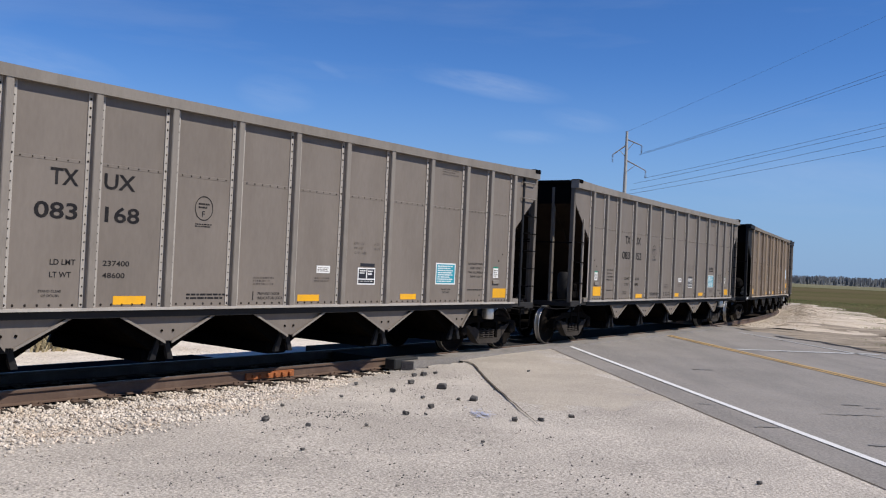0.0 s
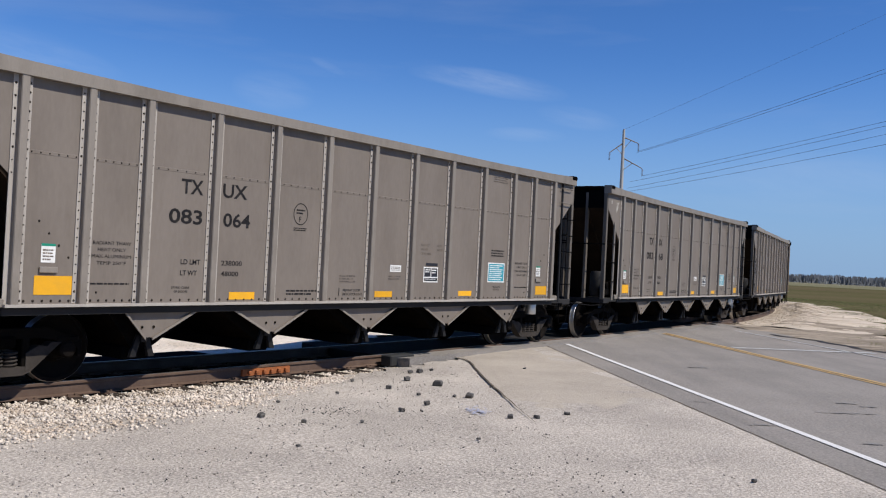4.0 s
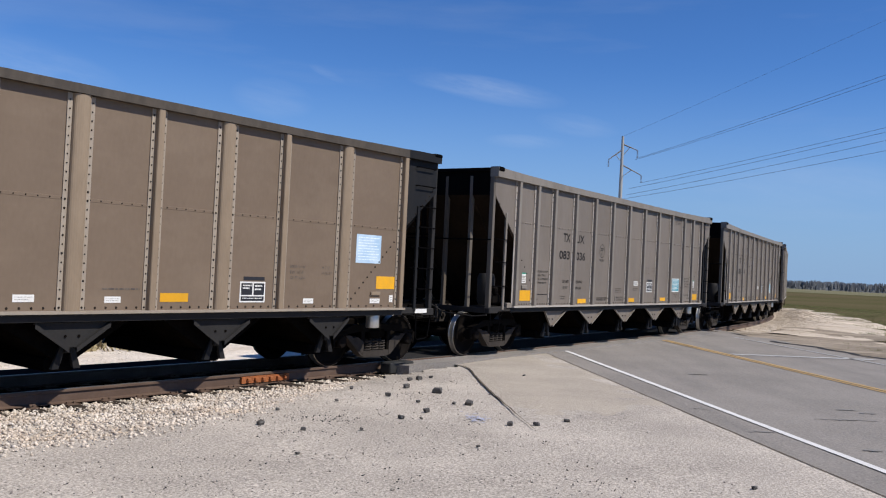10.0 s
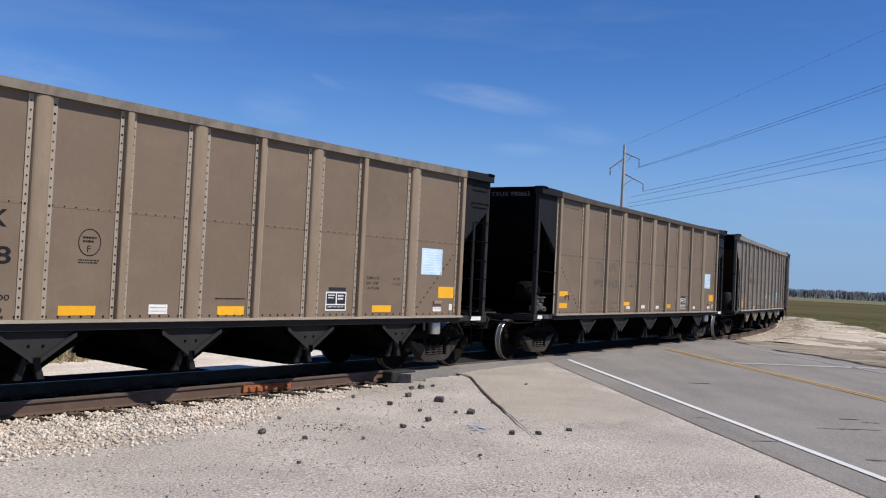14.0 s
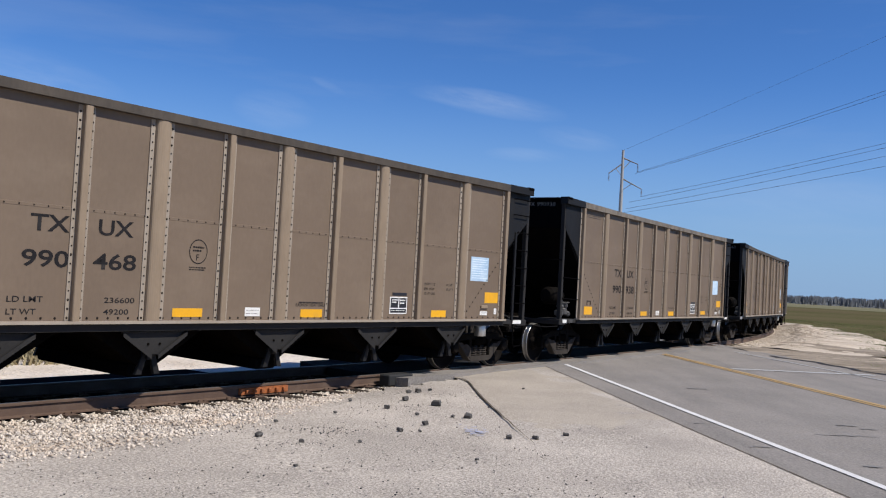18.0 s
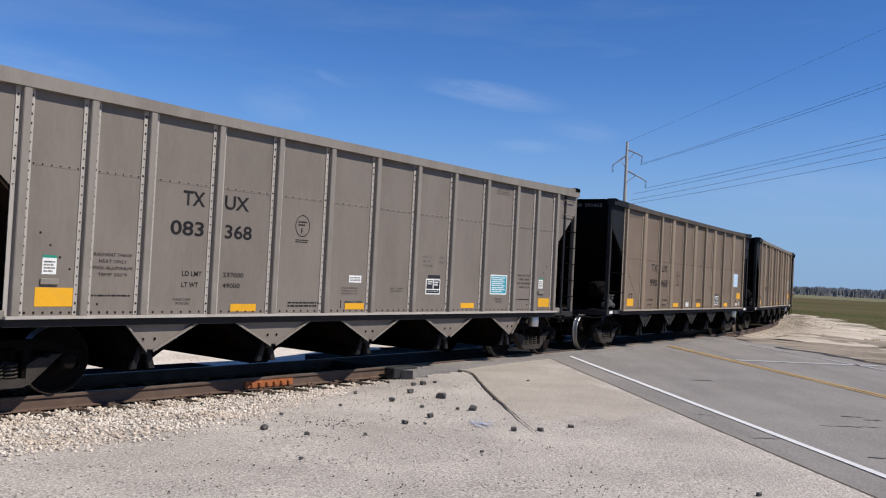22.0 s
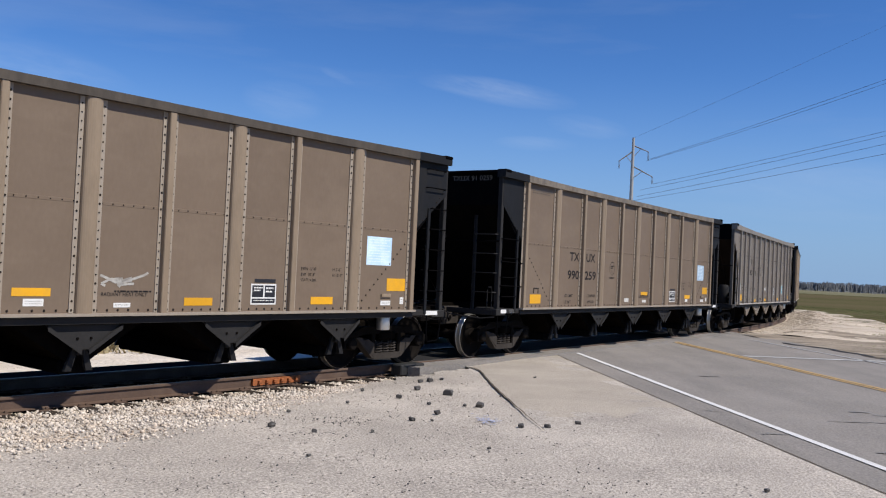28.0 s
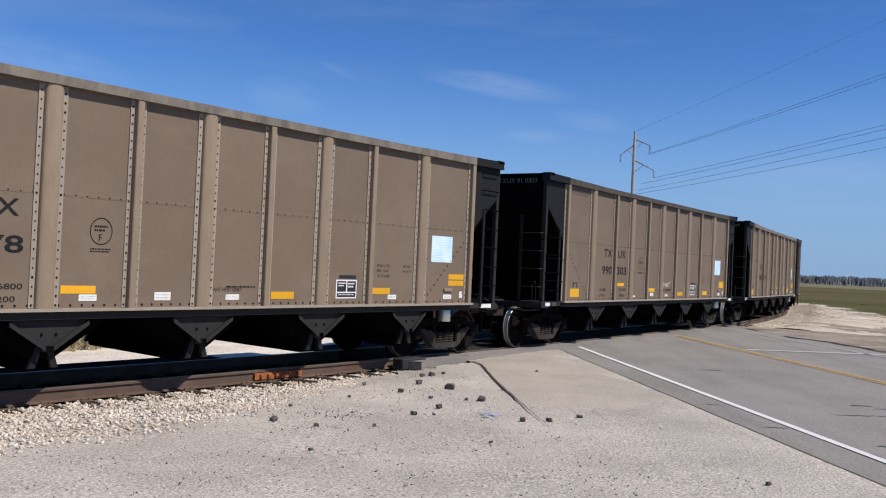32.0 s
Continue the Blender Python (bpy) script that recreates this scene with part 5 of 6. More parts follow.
        part("end_beam", Geo().box(sx * 7.2 - 0.03, sx * 7.2 + 0.03, -1.50, 1.50, 0.93, 1.04, 0.008), M_GUSSET_DARK, root)
        part("draft_sill", Geo().box(*sorted((sx * 6.75, sx * 7.42)), -0.27, 0.27, 0.66, 1.05, 0.02).box(*sorted((sx * 7.05, sx * 7.30)), -0.30, -0.26, 0.80, 0.92, 0.01).box(*sorted((sx * 7.32, sx * 7.42)), -0.30, -0.26, 0.74, 1.0, 0.01), M_DRAFT, root, "dusty grey-brown draft sill")
        for a, b, z in ((6.86, 7.00, 0.86), (7.08, 7.16, 0.94), (7.08, 7.16, 0.76)):
            part("draft_slot", Geo().box(*sorted((sx * a, sx * b)), -0.306, -0.268, z, z + 0.09, 0.005), M_BLACK, root, "black slot in the draft sill")
        for y in (-1.455, 1.455):
            part("corner_post", Geo().box(sx * (7.14 + ex) - 0.045, sx * (7.14 + ex) + 0.045, y - 0.05, y + 0.05, 1.03, TOP - 0.13, 0.008), M_POSTTRIM if silver else M_GUSSET_DARK, root)
        # silver posts go light, dark, black inwards: sun and shade as paint
        for y in (-0.92, -0.30, 0.30, 0.92) if silver else (0.92,):
            part("end_post", Geo().box(sx * (7.10 + ex) - 0.05, sx * (7.10 + ex) + 0.05, y - 0.035, y + 0.035, 1.03, (TOP - 0.14) if y < 0 and silver else cut_hi + 0.05, 0.006), (M_POSTTRIM if y < -0.5 else M_ENDPOST) if silver and y < 0 else M_BLACK, root)
            if silver and abs(y) > 0.5:
                part("slope_rib", Geo().prism([(sx * 7.06, cut_hi - 0.05), (sx * 7.06, cut_hi - 0.2), (sx * 5.0, 1.06), (sx * 4.92, 1.1)], y - 0.02, y + 0.02), M_SLOPE, root)
        part("end_handrail", Geo().tube([(sx * (7.22 + ex), -1.5, 2.46), (sx * (7.22 + ex), 1.5, 2.46)], 0.017, 6), M_BLACK, root)
        part("coupler", coupler_geo(), M_CAST, root, "heavy dirty steel coupler", at=pose(0, 0, 0, 0, 0, 0 if sx > 0 else 180))
        part("air_hose", hose_geo(), M_HOSE, root, "", True, at=pose(0, 0, 0, 0, 0, 0 if sx > 0 else 180))
        part("uncoupling_lever", Geo().tube([(sx * 7.3, -1.5, 0.9), (sx * 7.34, -1.2, 0.86), (sx * 7.4, -0.5, 0.9), (sx * 7.55, -0.2, 1.08)], 0.014, 6), M_GUSSET_DARK, root)
        build_truck(root, sx * TRUCK_X)
        # far-side ladder on the end
        for z in (1.4, 1.8, 2.2, 2.6, 3.0):
            part("end_rung", Geo().tube([(sx * (7.16 + ex), sx * -0.94, z), (sx * (7.23 + ex), sx * -0.96, z), (sx * (7.23 + ex), sx * -1.42, z), (sx * (7.16 + ex), sx * -1.44, z)], 0.012, 6), M_BLACK, root)
    part("centre_sill", Geo().box(-7.45, 7.45, -0.19, 0.19, 0.78, 1.12, 0.01), M_RUST_SHADE, root)
    # hoppers in a zigzag under the body, shade painted in as near-black
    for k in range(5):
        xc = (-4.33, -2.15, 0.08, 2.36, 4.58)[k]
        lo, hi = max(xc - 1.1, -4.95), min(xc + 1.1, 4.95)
        chute = part("hopper_chute", Geo().prism([(lo, 1.07), (hi, 1.07), (xc + 0.15, 0.46), (xc - 0.15, 0.46)], -1.32, 1.32), M_RUST_SHADE, root, "rusty discharge hopper, darkened with painted shade")
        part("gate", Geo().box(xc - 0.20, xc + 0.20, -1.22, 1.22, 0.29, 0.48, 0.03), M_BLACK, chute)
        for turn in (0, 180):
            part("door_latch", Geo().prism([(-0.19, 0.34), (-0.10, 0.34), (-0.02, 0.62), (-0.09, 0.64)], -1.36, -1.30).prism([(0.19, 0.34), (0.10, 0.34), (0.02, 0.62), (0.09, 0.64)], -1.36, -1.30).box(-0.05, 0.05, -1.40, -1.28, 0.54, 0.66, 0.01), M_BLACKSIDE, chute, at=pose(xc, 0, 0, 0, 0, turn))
        big = 0.80 if silver else 0.50
        w0, w1 = (big, big) if k in (1, 2, 3) else ((0.4, big) if k == 0 else (big, 0.4))
        zt, zb = (1.0, 0.61) if silver else (0.93, 0.62)
        tri = [(xc - w0, zt), (xc + w1, zt), (xc + 0.05, zb), (xc - 0.05, zb)]
        for y in (-1.45, 1.45):
            g = Geo().prism(tri, y - 0.006, y + 0.006)
            for p, q in ((tri[0], tri[3]), (tri[1], tri[2])):
                g.prism([p, q, (q[0], q[1] - 0.012), (p[0], p[1] - 0.012)], min(y, y - 0.05 * (y < 0)), max(y, y + 0.05 * (y > 0)))
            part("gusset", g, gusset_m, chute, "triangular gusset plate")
            f, deep = Geo(), 0.036 if silver else 0.062
            for p, q in ((tri[0], tri[3]), (tri[1], tri[2])):
                f.prism([p, q, (q[0], q[1] - deep), (p[0], p[1] - deep)], y - 0.056 if y < 0 else y + 0.046, y - 0.046 if y < 0 else y + 0.056)
            part("gusset_flange", f, trim_m if silver else gusset_m, chute)
            for bx in (-0.09, 0.09):
                part("bolt", BOLT_MESH, None, chute, at=pose(xc + bx, y - 0.008 if y < 0 else y + 0.008, zb + 0.14))
    part("cross_ridge", Geo().box(-4.9, 4.9, -1.46, -1.38, 0.96, 1.06).box(-4.9, 4.9, 1.38, 1.46, 0.96, 1.06), M_RUST_SHADE, root)
    part("coal_load", coal_geo(1.0 if silver else 5.0), M_COAL, root, "load of black coal", True, kind="stuff")
    # brake gear at the rear end
    part("brake_wheel", brake_wheel_geo(), M_BLACK, root, "black spoked hand brake wheel", True, at=pose(-7.34, 0.98, 2.08))
    part("brake_gearbox", Geo().box(-7.30, -7.14, 0.84, 1.12, 1.78, 2.16, 0.04).box(-7.26, -7.2, 0.95, 1.01, 1.05, 1.8), M_RUST_SHADE, root)
    part("end_walkway", Geo().box(-7.55, -7.24, 0.25, 1.40, 1.10, 1.14, 0.006), M_BLACK, root)
    if silver:
        part("air_reservoir", Geo().lathe_y([(0.001, -0.34), (0.15, -0.33), (0.19, -0.25), (0.19, 0.25), (0.15, 0.33), (0.001, 0.34)], 20).mesh("air_reservoir", M_GUSSET_DARK, True), None, root, "dark grey air reservoir", at=pose(-6.72, -1.1, 1.42, 90, 0, 0))
        part("brake_valve", Geo().box(-6.98, -6.6, -1.42, -1.24, 1.10, 1.34, 0.05).box(-6.9, -6.78, -1.46, -1.28, 1.3, 1.48, 0.03), M_CAST, root)
    else:
        part("air_reservoir", Geo().lathe_y([(0.001, -0.30), (0.16, -0.28), (0.21, -0.18), (0.21, 0.2), (0.15, 0.28), (0.001, 0.3)], 20).mesh("air_reservoir", M_CAST, True), None, root, "dirty domed air reservoir", at=pose(-6.72, -1.05, 1.60, 0, 0, 80))
        g = Geo()
        for x, z, r in ((-6.95, 1.2, 0.09), (-6.75, 1.24, 0.11), (-6.55, 1.18, 0.08), (-6.68, 1.38, 0.07), (-6.88, 1.36, 0.06)):
            g.box(x - r, x + r, -1.44, -1.26, z - r * 0.8, z + r * 0.8, 0.03)
        g.tube([(-7.0, -1.35, 1.45), (-6.4, -1.35, 1.45)], 0.02, 6).tube([(-6.9, -1.4, 1.1), (-6.9, -1.4, 1.5)], 0.02, 6)
        part("brake_valve", g, M_VALVE, root, "dusty brake valve")
    part("brake_cylinder", Geo().lathe_y([(0.001, -0.12), (0.115, -0.12), (0.12, -0.10), (0.12, 0.1), (0.115, 0.12), (0.001, 0.12)], 18).mesh("brake_cylinder", M_CHROME, True), None, root, "bright metal drum under the sill", at=pose(5.72, -1.36, 0.84, 90, 0, 0))
    return root


# ---- lettering ----
TEXTS = {}
DECAL_Y = SHEET - 0.0035


def stencil(parent, words, x, z, height, mat, width=None, bold=0.0, name="lettering"):
    key = (words, height, mat.name, width, bold)
    if key not in TEXTS:
        TEXTS[key] = text_mesh(words, height, mat, width, bold)
    return part(name, TEXTS[key], None, parent, at=pose(x, DECAL_Y, z), kind="stuff")


def plate(name, x0, x1, z0, z1, mat, parent, label="", y=SHEET, thick=0.004):
    return part(name, Geo().box(x0, x1, y - thick, y + 0.001, z0, z1), mat, parent, label)


def bars(parent, x0, x1, z0, z1, rows, mat, seed=0, y=DECAL_Y, fill=0.5, name="fine_print"):
    """Lines of print too small to read, as plain bars."""
    rs = random.Random(seed)
    g = Geo()
    pitch = (z1 - z0) / rows
    for k in range(rows):
        z = z1 - (k + 0.5) * pitch
        x = x0
        end = x1 - rs.uniform(0, 0.25) * (x1 - x0) * (k % 2)
        while x < end:
            w = min(rs.uniform(0.04, 0.16) * max(0.3, (x1 - x0)), end - x)
            g.box(x, x + w, y - 0.0006, y, z - pitch * fill / 2, z + pitch * fill / 2)
            x += w + 0.02 * (x1 - x0) + 0.004
    return part(name, g, mat, parent, kind="stuff")


def ring_badge(car, x, z, r, mat):
    n = 36
    g = Geo()
    vs = [((r - w) * math.cos(2 * math.pi * k / n) + x, DECAL_Y, (r - w) * 1.12 * math.sin(2 * math.pi * k / n) + z) for k in range(n) for w in (0, 0.012)]
    g.add(vs, [(2 * k, 2 * ((k + 1) % n), 2 * ((k + 1) % n) + 1, 2 * k + 1) for k in range(n)])
    badge = part("badge", g, mat, car, "round stencilled badge")
    stencil(badge, "F", x - 0.03, z - r * 0.8, 0.085, mat)
    bars(badge, x - r * 0.6, x + r * 0.6, z - 0.01, z + r * 0.55, 2, mat, 3)
    bars(badge, x - r * 0.9, x + r * 0.9, z - r * 1.75, z - r * 1.35, 2, mat, 4)


def data_box(car, x0, x1, z0, z1):
    """Inspection stencil: white frame round black fields."""
    b = plate("data_box", x0, x1, z0, z1, M_WHITE, car, "white framed black inspection stencil")
    w, h, f = x1 - x0, z1 - z0, 0.022
    for a, c, d, e in ((f, w * 0.48, h * 0.36, h - f), (w * 0.54, w - f, h * 0.36, h - f), (f, w - f, f, h * 0.29)):
        q = plate("black_field", x0 + a, x0 + c, z0 + d, z0 + e, M_BLACKDECAL, b, y=SHEET - 0.004, thick=0.002)
    bars(b, x0 + 0.05, x0 + w * 0.44, z0 + h * 0.62, z0 + h * 0.88, 2, M_WHITE, 5, SHEET - 0.0065)
    bars(b, x0 + w * 0.58, x1 - 0.06, z0 + h * 0.55, z0 + h * 0.88, 2, M_WHITE, 6, SHEET - 0.0065)
    bars(b, x0 + 0.05, x1 - 0.06, z0 + 0.05, z0 + h * 0.24, 1, M_WHITE, 7, SHEET - 0.0065)
    plate("black_strip", x0 + 0.06, x1 - 0.02, z1 + 0.02, z1 + 0.075, M_BLACKDECAL, car)


def letter_silver(car, number, load, light, seed):
    dx = 0.07
    L = M_LETTER
    stencil(car, "TX", -3.95, 2.59, 0.205, L, 0.37, 0.02)
    stencil(car, "UX", -3.235, 2.59, 0.205, L, 0.45, 0.02)
    stencil(car, number[:3], -4.13, 2.17, 0.205, L, 0.555, 0.02)
    stencil(car, number[3:], -3.205, 2.17, 0.205, L, 0.50, 0.02)
    for z, a, b, wa, wb in ((1.61, "LD LMT", load, 0.33, 0.38), (1.455, "LT WT", light, 0.28, 0.32)):
        stencil(car, a, -3.90, z, 0.070, L, wa, 0.012)
        stencil(car, b, -3.20, z, 0.070, L, wb, 0.012)
    stencil(car, "STAND CLEAR", -4.10 + dx, 1.27, 0.032, L)
    stencil(car, "OF DOORS", -4.06 + dx, 1.215, 0.032, L)
    ring_badge(car, -1.68, 2.46, 0.155, L)
    bars(car, -1.98 + dx, -1.30 + dx, 1.17, 1.27, 2, L, seed)
    bars(car, -0.80 + dx, -0.40 + dx, 1.38, 1.52, 3, M_LETTER_FADED, seed + 1)
    stencil(car, "PRIMARY DOOR", -0.70 + dx, 1.235, 0.042, L)
    stencil(car, "INDICATOR LOCK", -0.70 + dx, 1.17, 0.042, L)
    plate("indicator_arrow", -0.80 + dx, -0.785 + dx, 1.16, 1.29, L, car)
    back = 0.80 if number == "083368" else 0.0
    for x0, x1, z0, z1 in ((-6.04, -5.54, 1.19, 1.42), (-3.10, -2.62, 1.115, 1.225), (0.11 - back, 0.58 - back, 1.135, 1.24), (2.61, 3.06, 1.15, 1.25)):
        plate("reflector", x0 + dx, x1 + dx, z0, z1, M_YELLOW, car, "yellow reflective strip")
    plate("reflector", 5.63, 6.11, 1.17, 1.36, M_YELLOW, car, "yellow reflective panel")
    lab = plate("label_plate", 0.50 + dx - 1.4 * back, 0.80 + dx - 1.4 * back, 1.59, 1.71, M_WHITE, car, "small white label")
    bars(lab, 0.52 + dx - 1.4 * back, 0.78 + dx - 1.4 * back, 1.61, 1.69, 3, M_LETTER_FADED, seed + 2, SHEET - 0.0055)
    bars(car, 0.46 + dx, 0.80 + dx, 1.44, 1.53, 2, M_LETTER_FADED, seed + 3)
    stencil(car, "EXW 11'1\"", 1.36 + dx, 2.09, 0.042, M_LETTER_FADED)
    stencil(car, "H 2'8\"", 1.86 + dx, 2.09, 0.042, M_LETTER_FADED)
    stencil(car, "EW 10'8\"", 1.36 + dx, 2.01, 0.042, M_LETTER_FADED)
    stencil(car, "H 13'3\"", 1.86 + dx, 2.01, 0.042, M_LETTER_FADED)
    stencil(car, "CU FT 4300", 1.36 + dx, 1.93, 0.042, M_LETTER_FADED)
    data_box(car, 1.54, 1.98, 1.41, 1.70)
    teal = plate("placard", 3.62 + dx, 4.24 + dx, 1.43, 1.84, M_WHITE, car, "teal placard with white print and border")
    plate("placard_field", 3.645 + dx, 4.215 + dx, 1.455, 1.815, M_TEAL, teal, y=SHEET - 0.004, thick=0.002)
    bars(teal, 3.68 + dx, 4.16 + dx, 1.47, 1.80, 8, M_WHITE, seed + 4, SHEET - 0.0065)
    bars(car, 3.70 + dx, 4.22 + dx, 3.52, 3.66, 3, M_LETTER_FADED, seed + 5, fill=0.35)
    bars(car, 3.72 + dx, 4.2 + dx, 1.96, 2.12, 3, L, seed + 8, fill=0.5) if seed % 2 else None
    for x, c in ((4.66 + dx, 5.22), (-5.24, -4.66)):
        for k, words in enumerate(("RADIANT THAW", "HEAT ONLY", "MAX ALUMINUM", "TEMP 250\u00b0F")):
            w = (0.54, 0.40, 0.56, 0.42)[k]
            stencil(car, words, x + (0.56 - w) / 2, 1.83 - 0.085 * k, 0.044, L, w)
        bars(car, x, x + 0.55, 1.31, 1.35, 1, L, seed + 6)
    stencil(car, "STAND CLEAR", 3.80 + dx, 1.32, 0.032, L)
    stencil(car, "OF DOORS", 3.84 + dx, 1.265, 0.032, L)
    for x in (5.62, -5.90):
        tag = plate("label_plate", x, x + 0.18, 1.58, 1.80, M_WHITE, car, "white and green routing label")
        bars(tag, x + 0.02, x + 0.16, 1.60, 1.75, 4, M_LETTER_FADED, seed + 7, SHEET - 0.0055)
        plate("label_head", x, x + 0.18, 1.78, 1.81, M_GREEN, tag, y=SHEET - 0.004, thick=0.002)
        hold = part("card_holder", Geo().box(x - 0.02, x + 0.21, SHEET - 0.03, SHEET, 1.455, 1.53, 0.006), M_SILVER_TRIM, car)


# each tan car's own stickers: yellow strips, white labels, the heating notice, and whether the end reflectors are pairs
TAN_MARKS = {
    3: ([(-2.10, -1.63, 1.27, 1.37), (1.28, 1.73, 1.19, 1.31)], [(-1.83, -1.59, 1.18, 1.25), (-0.72, -0.46, 1.19, 1.28), (0.46, 0.69, 1.18, 1.26), (3.90, 4.12, 1.16, 1.24)], None, False, True),
    4: ([(-1.93, -1.43, 1.13, 1.25), (0.47, 0.95, 1.12, 1.25), (3.76, 4.26, 1.15, 1.27)], [(-0.66, -0.37, 1.14, 1.27)], None, False, False),
    5: ([(-1.93, -1.43, 1.13, 1.25), (0.47, 0.95, 1.12, 1.25), (3.84, 4.30, 1.12, 1.25)], [(-0.66, -0.37, 1.14, 1.27)], 0.36, False, False),
    7: ([(0.43, 0.90, 1.36, 1.46), (3.95, 4.42, 1.27, 1.38)], [(-0.68, -0.42, 1.19, 1.28), (0.55, 0.80, 1.17, 1.24), (4.02, 4.22, 1.17, 1.25)], 0.28, False, False),
    8: ([(-0.89, -0.42, 1.29, 1.39), (1.48, 1.95, 1.17, 1.28), (3.83, 4.31, 1.18, 1.30), (-3.10, -2.65, 1.44, 1.52)], [(-0.75, -0.50, 1.17, 1.26), (0.42, 0.66, 1.15, 1.21), (-2.0, -1.85, 1.15, 1.19)], 0.24, False, False),
    9: ([(-2.06, -1.60, 1.26, 1.36), (1.26, 1.72, 1.18, 1.29), (3.48, 3.95, 1.25, 1.36)], [(-1.82, -1.58, 1.17, 1.25), (-0.75, -0.50, 1.17, 1.28), (0.42, 0.66, 1.17, 1.25), (3.90, 4.12, 1.16, 1.24)], 0.05, True, True),
}


def letter_tan(car, number, load, light, seed, faded, end_words):
    dx = 0.06
    L = M_LETTER_FADED if faded else M_LETTER
    stencil(car, "TX", -4.06 + dx, 2.17, 0.205, L, 0.50, 0.016)
    stencil(car, "UX", -3.17 + dx, 2.17, 0.205, L, 0.50, 0.016)
    stencil(car, number[:3], -4.14 + dx, 1.735, 0.21, L, 0.60, 0.016)
    stencil(car, number[3:], -3.22 + dx, 1.735, 0.21, L, 0.62, 0.016)
    for z, a, b in ((1.34, "LD LMT", load), (1.19, "LT WT", light)):
        stencil(car, a, -4.28 + dx, z - 0.03, 0.070, L, 0.44 if a == "LD LMT" else 0.36, 0.008)
        stencil(car, b, -3.03 + dx, z - 0.03, 0.070, L, 0.44 if a == "LD LMT" else 0.36, 0.008)
    ring_badge(car, -1.62 + dx, 2.05, 0.155, L)
    strips, whites, slogan, front_two, rear_two = TAN_MARKS.get(seed - 10, TAN_MARKS[5])
    yellows = list(strips)
    yellows += [(5.60, 6.08, 1.41, 1.51), (5.60, 6.08, 1.53, 1.63)] if front_two else [(5.60, 6.08, 1.41, 1.63)]
    yellows += [(-6.02, -5.56, 1.21, 1.33), (-6.02, -5.56, 1.49, 1.61)] if rear_two else [(-5.85, -5.36, 1.17, 1.37)]
    for x0, x1, z0, z1 in yellows:
        plate("reflector", x0, x1, z0, z1, M_YELLOW, car, "yellow reflective strip")
    for x0, x1, z0, z1 in list(whites) + [(5.46, 5.71, 1.16, 1.24), (5.96, 6.05, 1.18, 1.30)]:
        tag = plate("label_plate", x0, x1, z0, z1, M_WHITE, car, "small white label")
        bars(tag, x0 + 0.02, x1 - 0.02, z0 + 0.015, z1 - 0.015, 2, M_LETTER_FADED, seed + 9, SHEET - 0.0055, 0.14)
    if slogan is not None:
        stencil(car, "RADIANT HEAT ONLY", slogan, 1.295, 0.05, M_LETTER, 0.66)
    for x in (5.46, -5.70):
        part("card_holder", Geo().box(x, x + 0.24, SHEET - 0.03, SHEET, 1.30, 1.36, 0.006).box(x - 0.01, x + 0.25, SHEET - 0.012, SHEET, 1.285, 1.30) if x > 0 else Geo().box(x, x + 0.22, SHEET - 0.012, SHEET, 1.50, 1.515).box(x, x + 0.012, SHEET - 0.012, SHEET, 1.40, 1.51).box(x + 0.20, x + 0.212, SHEET - 0.012, SHEET, 1.40, 1.51), M_TAN_TRIM if x > 0 else M_RIVET, car)
    for x0, x1, mat in ((6.68, 7.02, M_WHITE), (-7.07, -6.85, M_WHITE), (-6.74, -6.52, M_VALVE)):
        plate("sill_plate", x0, x1, 0.975, 1.052, mat, car, "small white stencilled plate", y=-1.52)
    pl = plate("placard", 5.00 + dx, 5.62 + dx, 1.85, 2.34, M_PALE, car, "sun-bleached pale blue placard")
    bars(pl, 5.05 + dx, 5.57 + dx, 1.89, 2.31, 9, M_BLUEINK, seed + 2, SHEET - 0.0045, 0.3)
    data_box(car, 2.57 + dx, 3.05 + dx, 1.18, 1.49)
    for k, (a, b) in enumerate((("EXW 11'-0\"", "H 2'-8\""), ("EW  10'-8\"", "H 13'-3\""), ("CU FT 4,200", ""))):
        stencil(car, a, 3.54 + dx, 1.72 - 0.09 * k, 0.05, L)
        if b:
            stencil(car, b, 4.22 + dx, 1.72 - 0.09 * k, 0.05, L)
    bars(car, -5.98 + dx, -5.05 + dx, 3.58, 3.68, 2, M_LETTER_FADED, seed + 3, fill=0.35)
    bars(car, 0.36 + dx, 0.9 + dx, 1.34, 1.38, 1, L, seed + 4)
    if end_words:
        key = (end_words, "end")
        me = text_mesh(end_words, 0.105, M_ENDLETTER, 1.0)
        part("end_lettering", me, None, car, "dull white end number", at=pose(-7.150, -0.22, 3.735, 0, 0, -90))


def chalk(car, x, z, w, h, seed):
    """Faded chalk scrawl: a few loose strokes, too worn to read."""
    rs = random.Random(seed)
    g = Geo()
    for k in range(4):
        pts = [(x + w * rs.random(), z + h * rs.random())]
        for _ in range(5):
            pts.append((pts[-1][0] * 0.5 + 0.5 * (x + w * rs.random()), pts[-1][1] * 0.5 + 0.5 * (z + h * rs.random())))
        for (a, b), (c, d) in zip(pts, pts[1:]):
            n = math.hypot(c - a, d - b) or 1
            u, v = -(d - b) / n * 0.016, (c - a) / n * 0.016
            y = DECAL_Y - 0.0005 - 0.0001 * k
            g.add([(a - u, y, b - v), (c - u, y, d - v), (c + u, y, d + v), (a + u, y, b + v)], [(0, 1, 2, 3)])
    part("chalk_mark", g, M_CHALK, car, "faded white chalk scrawl", kind="stuff")


